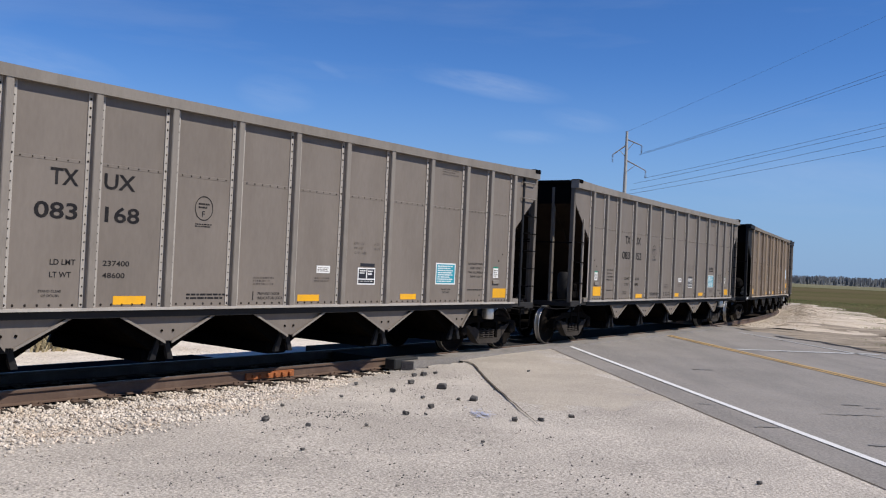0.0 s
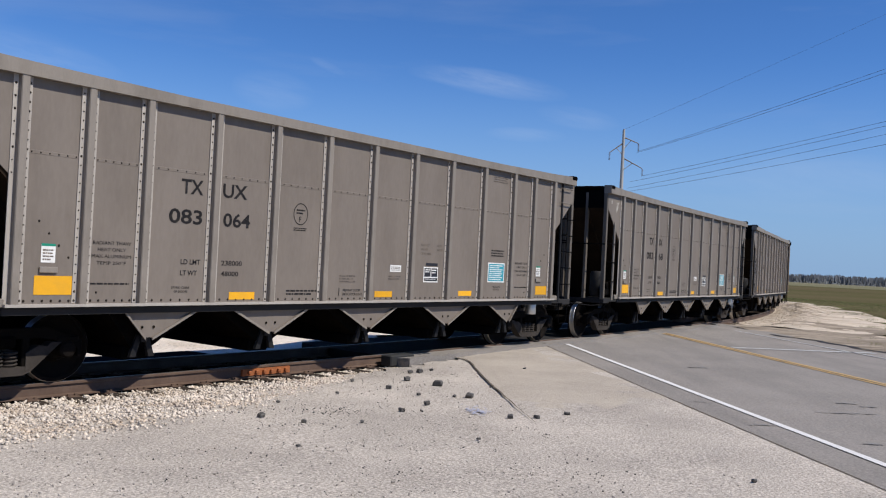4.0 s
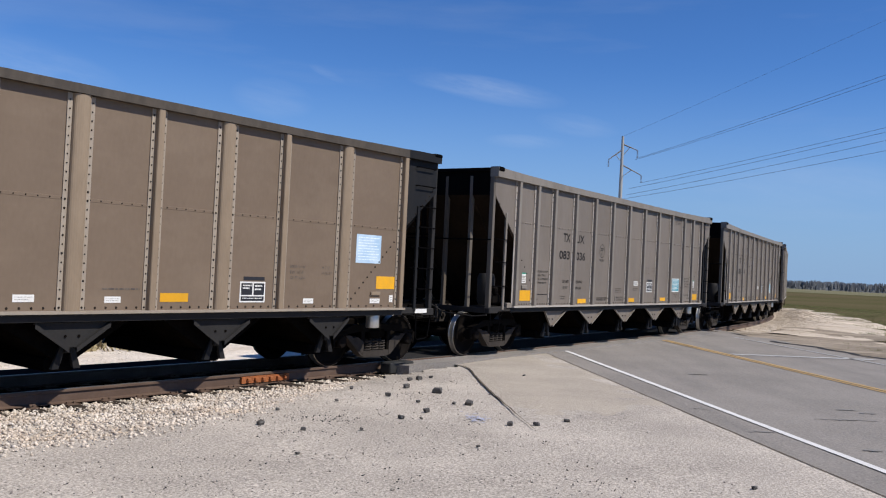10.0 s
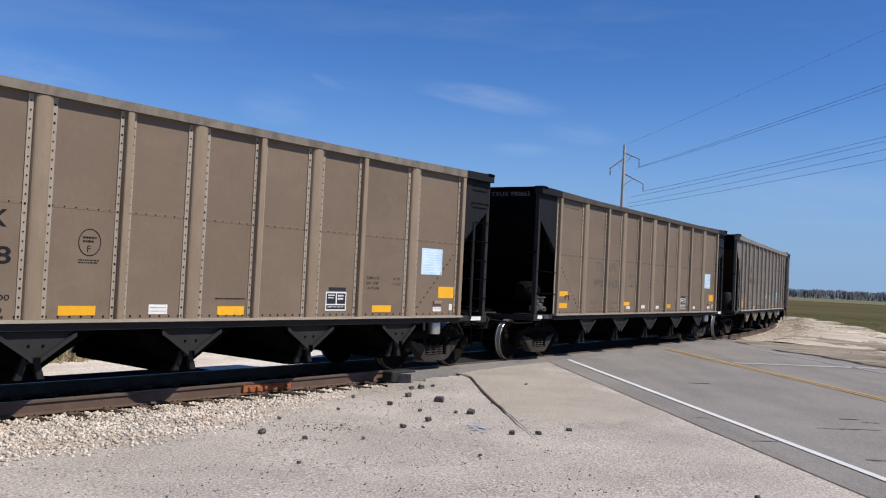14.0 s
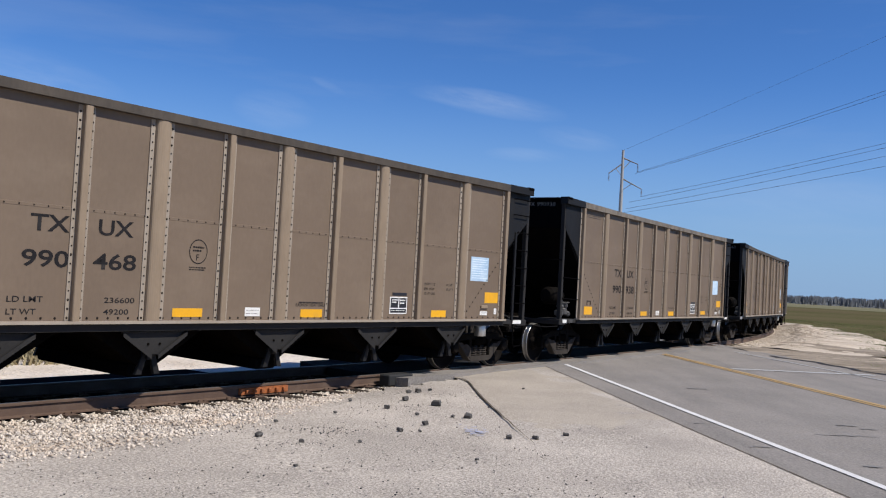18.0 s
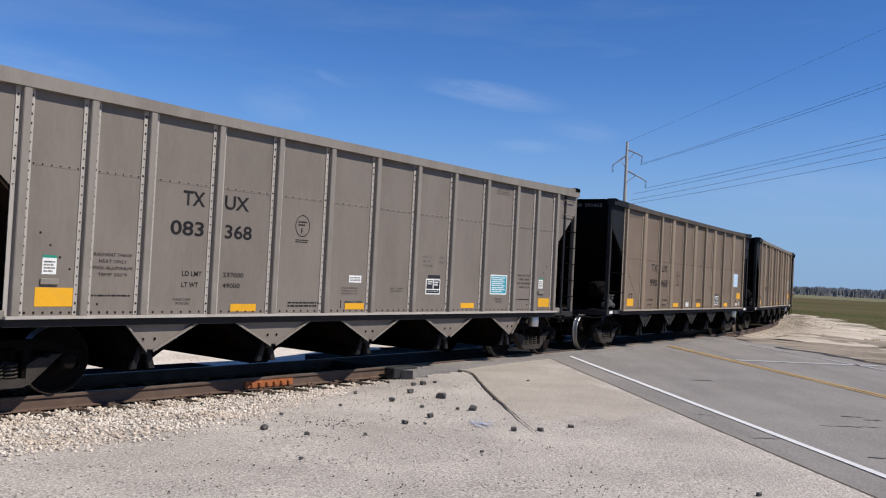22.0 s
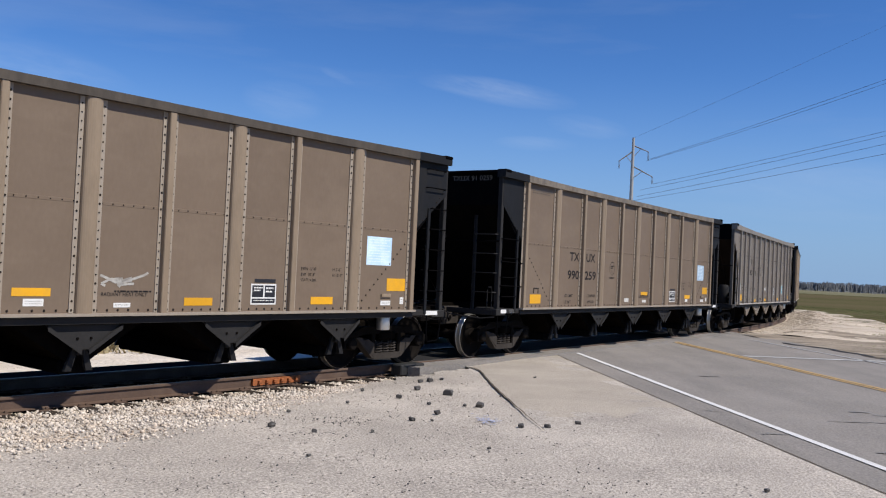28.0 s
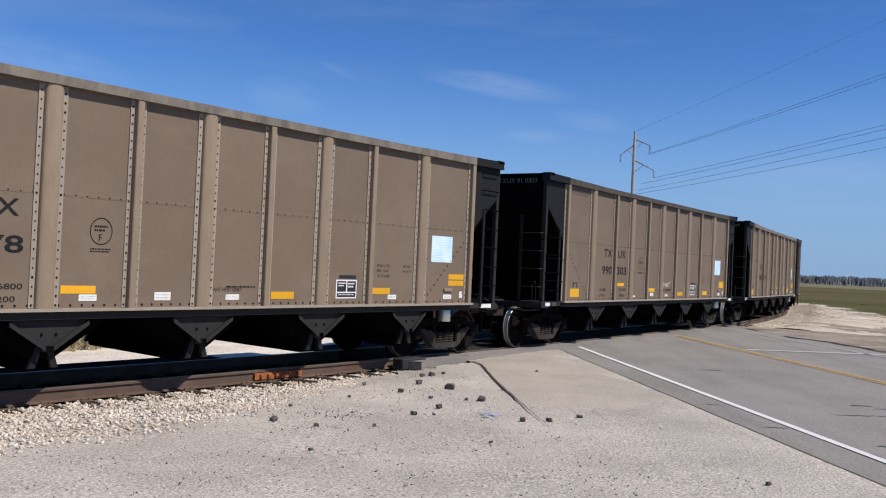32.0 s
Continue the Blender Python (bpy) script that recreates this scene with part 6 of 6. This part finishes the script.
def couple_train():
    """The train, from the car furthest ahead to the last one."""
    cars = {}
    first = {True: None, False: None}
    plan = [(-3, True, "083311", "237300", "48700", ""), (-2, False, "990217", "236800", "49200", ""), (-1, True, "083352", "237200", "48800", ""),
            (0, True, "083168", "237400", "48600", ""), (1, True, "083064", "238000", "48000", ""), (2, True, "083036", "236900", "49100", ""),
            (3, False, "990663", "237000", "49000", "TXUX 990663"), (4, False, "990938", "236900", "49100", "TXUX 990938"), (5, False, "990468", "236600", "49200", "TXUX 990468"),
            (6, True, "083368", "237000", "49000", ""), (7, False, "990259", "236900", "49100", "TXUX 91 0259"), (8, False, "990303", "236700", "49300", "TXUX 91 0303"),
            (9, False, "990178", "236800", "49200", "")]
    for k, silver, number, load, light, words in plan:
        if first[silver] is None:
            cars[k] = first[silver] = hopper_car(silver)
        else:
            cars[k] = copy_thing(PLAIN[silver], Matrix.Identity(4))
        if first[silver] is cars[k]:
            PLAIN[silver] = cars[k]
    for k, silver, number, load, light, words in plan:
        if silver:
            letter_silver(cars[k], number, load, light, k + 10)
        else:
            letter_tan(cars[k], number, load, light, k + 10, k in (3, -2), words)
    # some of the tan cars have sooty top chords, and two carry a rear side ladder
    dark = Geo().prism([(-6.24, TOP - 0.006), (-4.0, TOP - 0.034), (4.0, TOP - 0.034), (6.24, TOP - 0.006), (6.24, TOP - 0.15), (-6.24, TOP - 0.15)], CHORD_Y, CHORD_Y + 0.2).mesh("top_chord", M_CHORD_DARK)
    rung = Geo().tube([(-7.14, -1.50, 0), (-7.12, -1.555, 0), (-6.52, -1.555, 0), (-6.50, -1.50, 0)], 0.013, 6).mesh("rung", M_BLACK)
    for k in (3, 5, 8):
        for child in cars[k].children:
            if child.name.split(".")[0] == "top_chord":
                child.data = dark
    for k in (7, 8):
        for child in list(cars[k].children):
            if child.name.split(".")[0] in ("air_reservoir", "brake_valve"):
                bpy.data.objects.remove(child)
        part("ladder_stile", Geo().box(-7.26, -7.20, -0.95, -0.89, 1.0, 3.0, 0.008), M_BLACKSIDE, cars[k])
        for z in (1.40, 1.80, 2.20, 2.60):
            part("rung", Geo().tube([(-7.24, -0.92, z), (-7.27, -0.95, z), (-7.27, -1.42, z), (-7.20, -1.46, z)], 0.013, 6), M_BLACKSIDE, cars[k])
        part("grab_loop", Geo().tube([(-6.95, -1.1, 1.06), (-6.95, -1.1, 1.42), (-6.92, -1.1, 1.50), (-6.80, -1.1, 1.50), (-6.77, -1.1, 1.42), (-6.77, -1.1, 1.06)], 0.014, 6), M_BLACKSIDE, cars[k], "", True)
        part("ladder_stile", Geo().box(-6.53, -6.47, -1.535, -1.49, 1.0, 2.75, 0.008), M_BLACKSIDE, cars[k])
        for z in (1.32, 1.72, 2.12, 2.52):
            part("rung", rung, None, cars[k], at=pose(0, 0, z))
    gearbox = Geo().box(7.14, 7.30, 0.84, 1.12, 1.78, 2.16, 0.04).box(7.2, 7.26, 0.95, 1.01, 1.05, 1.8).mesh("brake_gearbox", M_RUST_SHADE)
    for k in (1, 6, 7, 8):
        for child in list(cars[k].children):
            kind = child.name.split(".")[0]
            if kind == "brake_wheel":
                child.matrix_basis = pose(7.34, 0.98, 2.08)
            elif kind == "brake_gearbox":
                child.data = gearbox
    chalk(cars[0], -6.72, 3.22, 0.26, 0.40, 2)
    chalk(cars[0], -7.02, 3.52, 0.10, 0.12, 3)
    chalk(cars[-2], -1.6, 1.35, 0.9, 1.1, 5)
    chalk(cars[8], 0.15, 1.37, 0.75, 0.24, 11)
    return cars


PLAIN = {}
CARS = couple_train()

# ---- distance: power line, truck stop behind the track, woods and traffic ----
def power_line():
    px, py, zb = 23.9, 118.0, -0.6
    pole = thing("power_pole", Geo().tube([(0, 0, 0), (0, 0, 10), (0, 0, 21.55)], [0.36, 0.29, 0.17], 12), M_POLE, "tall pale pole with three insulator arms", "power pole", at=pose(px, py, zb), smooth=True)
    for zr, reach, zt in ((20.5, 2.0, 19.68), (19.7, -1.85, 18.28), (17.7, 2.65, 16.34)):
        root, tip = Vector((0, 0, zr)), Vector((reach, -0.3, zt))
        arm = part("cross_arm", Geo().tube([root, tip], [0.10, 0.06], 6), M_ARM, pole)
        part("brace", Geo().tube([Vector((0, 0, zr - 1.7)), root.lerp(tip, 0.5)], 0.045, 5), M_POLE, pole)
        g = Geo()
        for k in range(6):
            z = zt - 0.1 - 0.17 * k
            g.lathe_y([(0.001, -0.02), (0.11, -0.03), (0.12, 0.03), (0.001, 0.05)], 8)
            n = len(g.v) - 32
            g.v[n:] = [(x + reach, zz - 0.3, y + z) for x, y, zz in g.v[n:]]
        part("insulator", g, M_ARM, arm)
    # cables run from the pole towards a next one outside the view; z0 at the pole, z1 at 48 m along
    for x0, z0, z1, sag in CABLES:
        p, q = Vector((x0, py - 0.3, z0)), Vector((x0 + 10.2 - 0.35 * (x0 - px), 70.0, z1))
        end = p + (q - p) * 1.5
        pts = [p.lerp(end, k / 40) - Vector((0, 0, 4 * sag * (k / 60) * (1 - k / 60))) for k in range(41)]
        thing("power_cable", Geo().tube(pts, [(0.012 + 0.008 * (1 - k / 40)) * (0.55 if z0 > 20 else 1.0) for k in range(41)], 5), M_WIRE, "thin dark overhead power cable", "cable", "overhead cables")


CABLES = [(23.9, 20.9, 23.6, 0.4), (25.8, 18.0, 20.1, 0.8), (25.6, 17.8, 19.7, 0.8), (26.5, 14.75, 15.7, 0.6), (25.0, 13.9, 15.05, 0.6), (24.6, 13.0, 14.3, 0.6), (24.0, 12.4, 13.4, 0.6)]


def box_part(name, parent, x0, x1, y0, y1, z0, z1, mat, label="", b=0.03):
    return part(name, Geo().box(x0, x1, y0, y1, z0, z1, b), mat, parent, label)


def truck_stop():
    z0 = -2.6
    # long filling station with a stepped red fascia
    st = thing("filling_station", None, None, "long low filling station with a red and white fascia", "building", at=pose(-71.6, 160, z0))
    box_part("wall", st, 0.5, 23.5, 3, 12, 0, 4.2, M_WALLWHITE, "white wall", 0.05)
    box_part("roof", st, 0, 24.2, 0.2, 13, 4.55, 4.75, M_GREYWALL)
    box_part("fascia", st, -0.2, 24.3, 0, 0.3, 4.05, 5.0, M_RED, "red fascia band")
    box_part("stripe", st, -0.2, 24.3, -0.06, -0.005, 4.05, 4.2, M_WALLWHITE, "white stripe")
    box_part("canopy", st, 2.0, 14.5, -2.0, 3.0, 2.75, 3.75, M_RED, "lower red canopy")
    box_part("canopy_stripe", st, 1.95, 14.55, -2.06, -2.005, 3.62, 3.85, M_WALLWHITE, "white canopy stripe")
    for k in range(6):
        x = 1.6 + k * 3.7
        win = box_part("window", st, x, x + 2.6, 2.92, 3.02, 0.8, 2.5, M_GREYWALL, "", 0.02)
        box_part("pane", win, x + 0.12, x + 1.25, 2.89, 2.93, 0.9, 2.4, M_GLASSDARK, "", 0.0)
        box_part("pane", win, x + 1.35, x + 2.48, 2.89, 2.93, 0.9, 2.4, M_GLASSDARK, "", 0.0)
    for x in (2.4, 8.2, 14.0):
        box_part("column", st, x - 0.15, x + 0.15, -1.8, -1.5, 0, 2.76, M_WALLWHITE, "", 0.03)
    wh = thing("warehouse", None, None, "long low grey warehouse with pale dock doors", "building", at=pose(-150, 214, z0))
    box_part("wall", wh, 0, 88, 0, 12, 0, 4.6, M_GREYWALL, "", 0.05)
    box_part("roof", wh, -0.5, 88.5, -0.5, 12.5, 4.6, 5.0, M_WALLWHITE, "pale flat roof edge", 0.05)
    for k in range(12):
        box_part("dock_door", wh, 3 + 7 * k, 7 + 7 * k, -0.06, 0.0, 0.3, 3.4, M_WALLWHITE if k % 3 else M_PURPLE, "", 0.0)
    can = thing("fuel_canopy", None, None, "white fuel canopy behind the station", "canopy", at=pose(-73, 190, z0))
    box_part("roof", can, -3.8, 4.2, -4, 4, 5.7, 6.7, M_WALLWHITE, "", 0.1)
    for x in (-3, 3):
        for y in (-3, 3):
            box_part("column", can, x - 0.2, x + 0.2, y - 0.2, y + 0.2, 0, 5.72, M_WALLWHITE)
    # box trailer with a blue hexagon badge
    tr = thing("box_trailer", None, None, "parked white box trailer with a blue hexagonal badge", "trailer", at=pose(-28.9, 75.0, z0, 0, 0, 4))
    box_part("body", tr, -1.95, 1.95, 0, 6.5, 1.1, 4.05, M_WALLWHITE, "white box body", 0.04)
    box_part("skirt", tr, -1.85, 1.85, 0.05, 0.15, 0.5, 1.08, M_WALLWHITE, "", 0.01)
    hexa = [(0.5 + 0.56 * math.cos(k * math.pi / 3), 3.33 + 0.58 * math.sin(k * math.pi / 3)) for k in range(6)]
    badge = part("badge", Geo().prism(hexa, -0.02, 0.0), M_BLUE, tr, "dark blue hexagonal badge")
    part("badge_mark", Geo().box(0.32, 0.42, -0.03, -0.018, 3.05, 3.6).box(0.42, 0.66, -0.03, -0.018, 3.5, 3.6).box(0.42, 0.66, -0.03, -0.018, 3.28, 3.36).box(0.58, 0.68, -0.03, -0.018, 3.05, 3.3), M_WALLWHITE, badge)
    g = Geo()
    for x0, x1, z in ((-1.3, -0.55, 2.3), (-0.45, -0.15, 2.3), (0.0, 0.75, 2.3), (0.85, 1.4, 2.3), (-1.2, 1.0, 2.05)):
        g.box(x0, x1, -0.012, 0.0, z, z + (0.16 if z > 2.2 else 0.07))
    part("fine_print", g, M_GREYWALL, tr)
    for x in (-1.2, 1.2):
        part("wheel", WHEEL_TYRE, None, tr, at=pose(x, 0.35, 0.45) @ Matrix.Diagonal((1.3, 1.2, 1.3, 1)))
    # green and blue price sign
    sg = thing("price_sign", None, None, "tall price sign with green posts and a blue top panel", "sign", at=pose(-40.6, 168, z0 + 0.1))
    for x in (-2.3, 2.4):
        box_part("post", sg, x - 0.6, x + 0.6, -0.3, 0.3, 0, 6.0, M_GREEN, "green post")
    box_part("top_panel", sg, -3.0, 3.1, -0.4, 0.4, 5.9, 8.7, M_BLUE, "blue panel")
    for k in range(3):
        pn = box_part("price_panel", sg, -1.68, 1.78, -0.25, 0.25, 1.7 + 1.4 * k, 2.95 + 1.4 * k, M_WALLWHITE, "white price panel")
        for j in range(3):
            box_part("figure_bar", pn, -1.1 + 0.8 * j, -0.5 + 0.8 * j, -0.29, -0.25, 1.95 + 1.4 * k, 2.7 + 1.4 * k, M_GREYWALL, "", 0.0)
    bb = thing("billboard", None, None, "dark plum billboard on two steel legs", "billboard", at=pose(-91.2, 195, z0, 0, 0, 10))
    box_part("board", bb, -2.3, 2.3, -0.15, 0.15, 2.1, 4.7, M_PURPLE)
    for x in (-1.8, 1.8):
        box_part("leg", bb, x - 0.12, x + 0.12, -0.1, 0.1, 0, 2.2, M_ARM)
    # low precast barrier along the yard
    for k in range(16):
        x, y = -62 + k * 3.1, 104 - k * 0.15
        g = Geo().prism([(-0.3, 0), (0.3, 0), (0.25, 0.15), (0.1, 0.35), (0.08, 0.85), (-0.08, 0.85), (-0.1, 0.35), (-0.25, 0.15)], -1.5, 1.5, "x")
        thing("concrete_barrier", g, M_WALLWHITE, "pale precast concrete barrier along the yard", "barrier", "barriers along the yard", at=pose(x, y, z0, 0, 0, -3))
    # parked white motorhome and cars
    mh = thing("motorhome", None, None, "white motorhome parked in the yard", "motorhome", at=pose(-66.6, 128, z0, 0, 0, 4))
    box_part("body", mh, -4.2, 4.0, -1.2, 1.2, 0.6, 4.1, M_WALLWHITE, "", 0.15)
    box_part("cab", mh, 4.0, 5.4, -1.1, 1.1, 0.5, 2.1, M_WALLWHITE, "", 0.2)
    for x in (-3.0, -1.0, 1.2):
        box_part("window", mh, x, x + 1.2, -1.23, -1.19, 1.7, 2.5, M_GLASSDARK, "", 0.0)
    box_part("stripe", mh, -4.1, 3.9, -1.225, -1.195, 1.15, 1.35, M_GREYWALL, "", 0.0)
    for x in (-2.6, 4.2):
        part("wheel", WHEEL_TYRE, None, mh, at=pose(x, -1.0, 0.42))
    for x, y, turn, mat, lab in ((-81.7, 178.0, 5, M_WALLWHITE, "white saloon car parked at the station"), (-56.0, 152.0, 12, M_GREYWALL, "grey car parked at the station"), (-47.0, 156.0, -5, M_BLACKDECAL, "dark car parked by the price sign"), (-35.0, 160.0, 0, M_WALLWHITE, "white van parked by the price sign")):
        parked_car(x, y, z0, turn, mat, lab)


WHEEL_TYRE = Geo().lathe_y([(0.001, -0.1), (0.2, -0.11), (0.33, -0.1), (0.35, 0), (0.33, 0.1), (0.2, 0.11), (0.001, 0.1)], 20).mesh("wheel", M_RUBBER, True)


def parked_car(x, y, z, turn, mat, label, name="parked_car"):
    car = thing(name, None, None, label, "car", at=pose(x, y, z, 0, 0, turn))
    body = [(-2.2, 0.35), (2.2, 0.35), (2.28, 0.6), (2.15, 0.85), (1.3, 0.95), (0.65, 1.42), (-1.0, 1.45), (-1.75, 1.0), (-2.2, 0.95), (-2.3, 0.6)]
    part("body", Geo().prism(body, -0.88, 0.88), mat, car)
    for s in (-1, 1):
        part("side_window", Geo().prism([(-1.45, 1.0), (1.05, 1.0), (0.6, 1.36), (-0.95, 1.38)], s * 0.885 - 0.006, s * 0.885 + 0.006), M_GLASSDARK, car)
        for wx in (-1.35, 1.4):
            part("wheel", WHEEL_TYRE, None, car, at=pose(wx, s * 0.8, 0.35))
    return car


def far_woods():
    """Uneven band of leafless and budding trees on the horizon, in small clumps."""
    rs = np.random.RandomState(21)
    vs = []
    for az in np.arange(6, 62, 0.07):
        d = 880 + 60 * noise.noise(Vector((az * 0.11, 0, 0))) + rs.uniform(-25, 40)
        h = 9.4 + 3.4 * noise.noise(Vector((az * 0.35, 3, 0))) + 1.8 * noise.noise(Vector((az * 1.7, 7, 0)))
        x, y = d * math.sin(radians(az)), d * math.cos(radians(az))
        # one bare tree: a fan of narrow upright twig sprays
        for k in range(9):
            px, py, w, t = x + rs.normal(0, 1.1), y + rs.normal(0, 3), rs.uniform(0.25, 0.8), rs.uniform(-0.9, 0.9)
            z0, z1 = rs.uniform(-1.5, 0.45 * h), h * rs.uniform(0.62, 0.84)
            lean = rs.normal(0, 0.5)
            vs += [(px - w * math.cos(t), py - w * math.sin(t), z0), (px + w * math.cos(t), py + w * math.sin(t), z0), (px + lean + 0.5 * w, py, z1 - 0.4), (px + lean - 0.5 * w, py, z1)]
    twigs = Geo().add(vs, [(i, i + 1, i + 2, i + 3) for i in range(0, len(vs), 4)])
    g = Geo()
    ring = []
    for az in np.arange(6, 97, 0.25):
        d = 905 + 60 * noise.noise(Vector((az * 0.11, 0, 0)))
        h = 8.2 + 3.0 * noise.noise(Vector((az * 0.35, 3, 0))) + 1.0 * noise.noise(Vector((az * 2.1, 5, 0)))
        x, y = math.sin(radians(az)), math.cos(radians(az))
        ring += [(x * (d - 14), y * (d - 14), -1.5), (x * (d + 22), y * (d + 22), 0.72 * h), (x * (d + 55), y * (d + 55), 0.68 * h - 1), (x * (d + 60), y * (d + 60), -2.5)]
    m = len(ring) // 4
    g.add(ring, [(4 * i + j, 4 * i + 4 + j, 4 * i + 5 + j, 4 * i + 1 + j) for i in range(m - 1) for j in range(3)])
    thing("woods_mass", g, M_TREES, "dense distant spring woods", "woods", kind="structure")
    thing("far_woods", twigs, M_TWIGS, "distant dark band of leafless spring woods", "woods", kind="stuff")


def highway_truck():
    """Lorry on the far highway."""
    t = thing("highway_truck", None, None, "white box lorry on the far highway", "truck")
    box_part("trailer", t, -8.5, 4.0, -1.3, 1.3, 1.15, 4.0, M_WALLWHITE, "white trailer", 0.05)
    box_part("chassis", t, -8.3, 8.5, -0.5, 0.5, 0.75, 1.15, M_BLACK, "", 0.02)
    box_part("cab", t, 5.2, 8.2, -1.2, 1.2, 0.9, 3.4, M_GREYWALL, "grey cab", 0.25)
    box_part("bonnet", t, 8.1, 9.8, -0.9, 0.9, 0.8, 2.0, M_GREYWALL, "", 0.2)
    for x in (-7.6, -6.4, 4.3, 5.5, 9.0):
        for y in (-1.05, 1.05):
            part("wheel", WHEEL_TYRE, None, t, at=pose(x, y, 0.5) @ Matrix.Diagonal((1.45, 1.2, 1.45, 1)))
    return t


power_line()
truck_stop()
far_woods()
LORRY = highway_truck()
VAN = parked_car(0, 0, 0, 0, M_WALLWHITE, "small white van on the far highway", "highway_van")
SALOON = parked_car(0, 0, 0, 0, M_GREYWALL, "pale saloon car on the far highway", "highway_car")


def add_highway_road():
    g = Geo().box(-900, 1500, -6, 6, -1.4, -0.29)
    thing("highway", g, M_ROAD, "far highway across the field", "road", kind="structure", at=pose(300, 560, 0.0, 0, 0, -14))


add_highway_road()


# ---- what moves ----
SLACK = {0: 0.045, 1: -0.04, 2: -0.08, 3: -0.17, 4: -0.27, 6: -0.10, 7: -0.17, 8: -0.13, 9: -0.12}  # play in the couplings


def motions():
    """The train rolls off to the right round the curve; a few vehicles pass on the far highway."""
    way = [(0, -2.23), (1, 2.39), (2, 6.94), (2.5, 9.19), (4.5, 18.2), (5, 20.48), (6, 24.96), (7, 29.54), (8, 34.11), (9, 38.59), (10, 43.01), (11, 47.52), (11.5, 49.77), (12, 51.93), (12.5, 54.27), (13, 56.46), (13.5, 58.76), (14, 61.02), (14.5, 63.19), (16.5, 71.87), (17, 74.11), (18, 78.6), (19, 83.21), (20, 87.79), (21, 92.34), (22, 96.87), (23, 101.48), (24, 105.96), (25, 110.35), (25.5, 112.6), (27.5, 121.63), (28, 123.87), (29, 128.33), (30, 132.82), (31, 137.31), (32, 141.77)]
    tt, ss = [a for a, _ in way], [b for _, b in way]
    steps = np.arange(0, 32.01, 0.5)
    turn_times = np.arange(0, 32.05, 4 / 30)
    for k, car in CARS.items():
        rows = []
        for t in steps:
            s = float(np.interp(t, tt, ss)) - PITCH * k + SLACK.get(k, 0.0)
            x0, y0, _ = track_at(s - TRUCK_X)
            x1, y1, _ = track_at(s + TRUCK_X)
            z0, z1 = float(track_z(s - TRUCK_X)), float(track_z(s + TRUCK_X))
            rows.append((t, pose((x0 + x1) / 2, (y0 + y1) / 2, (z0 + z1) / 2, 0, math.degrees(math.atan2(z0 - z1, 2 * TRUCK_X)), math.degrees(math.atan2(y1 - y0, x1 - x0)))))
        walk(car, rows)
        for truck in car.children:
            if not truck.name.startswith("truck"):
                continue
            for ws in truck.children:
                if ws.name.startswith("wheelset"):
                    x = ws.matrix_basis.translation.x
                    walk(ws, [(t, pose(x, 0, 0.457, 0, math.degrees(float(np.interp(t, tt, ss)) / 0.457) + 40 * k, 0)) for t in turn_times])
    road = Vector((math.cos(radians(-14)), math.sin(radians(-14)), 0))

    def drive(ob, t_ref, at, speed, lane):
        p = Vector(at)
        walk(ob, [(t, Matrix.Translation(p + road * speed * (t - t_ref) + Vector((0, lane, -0.285))) @ pose(0, 0, 0, 0, 0, -14 if speed > 0 else 166)) for t in (0, 8, 16, 24, 32)])

    drive(LORRY, 23.5, (257.2, 570.7, 0), 24.5, 0)
    drive(VAN, 6.0, (256.0, 571.0, 0), -20.0, 3)
    drive(SALOON, 20.0, (276.8, 565.8, 0), 26.0, -2)


motions()
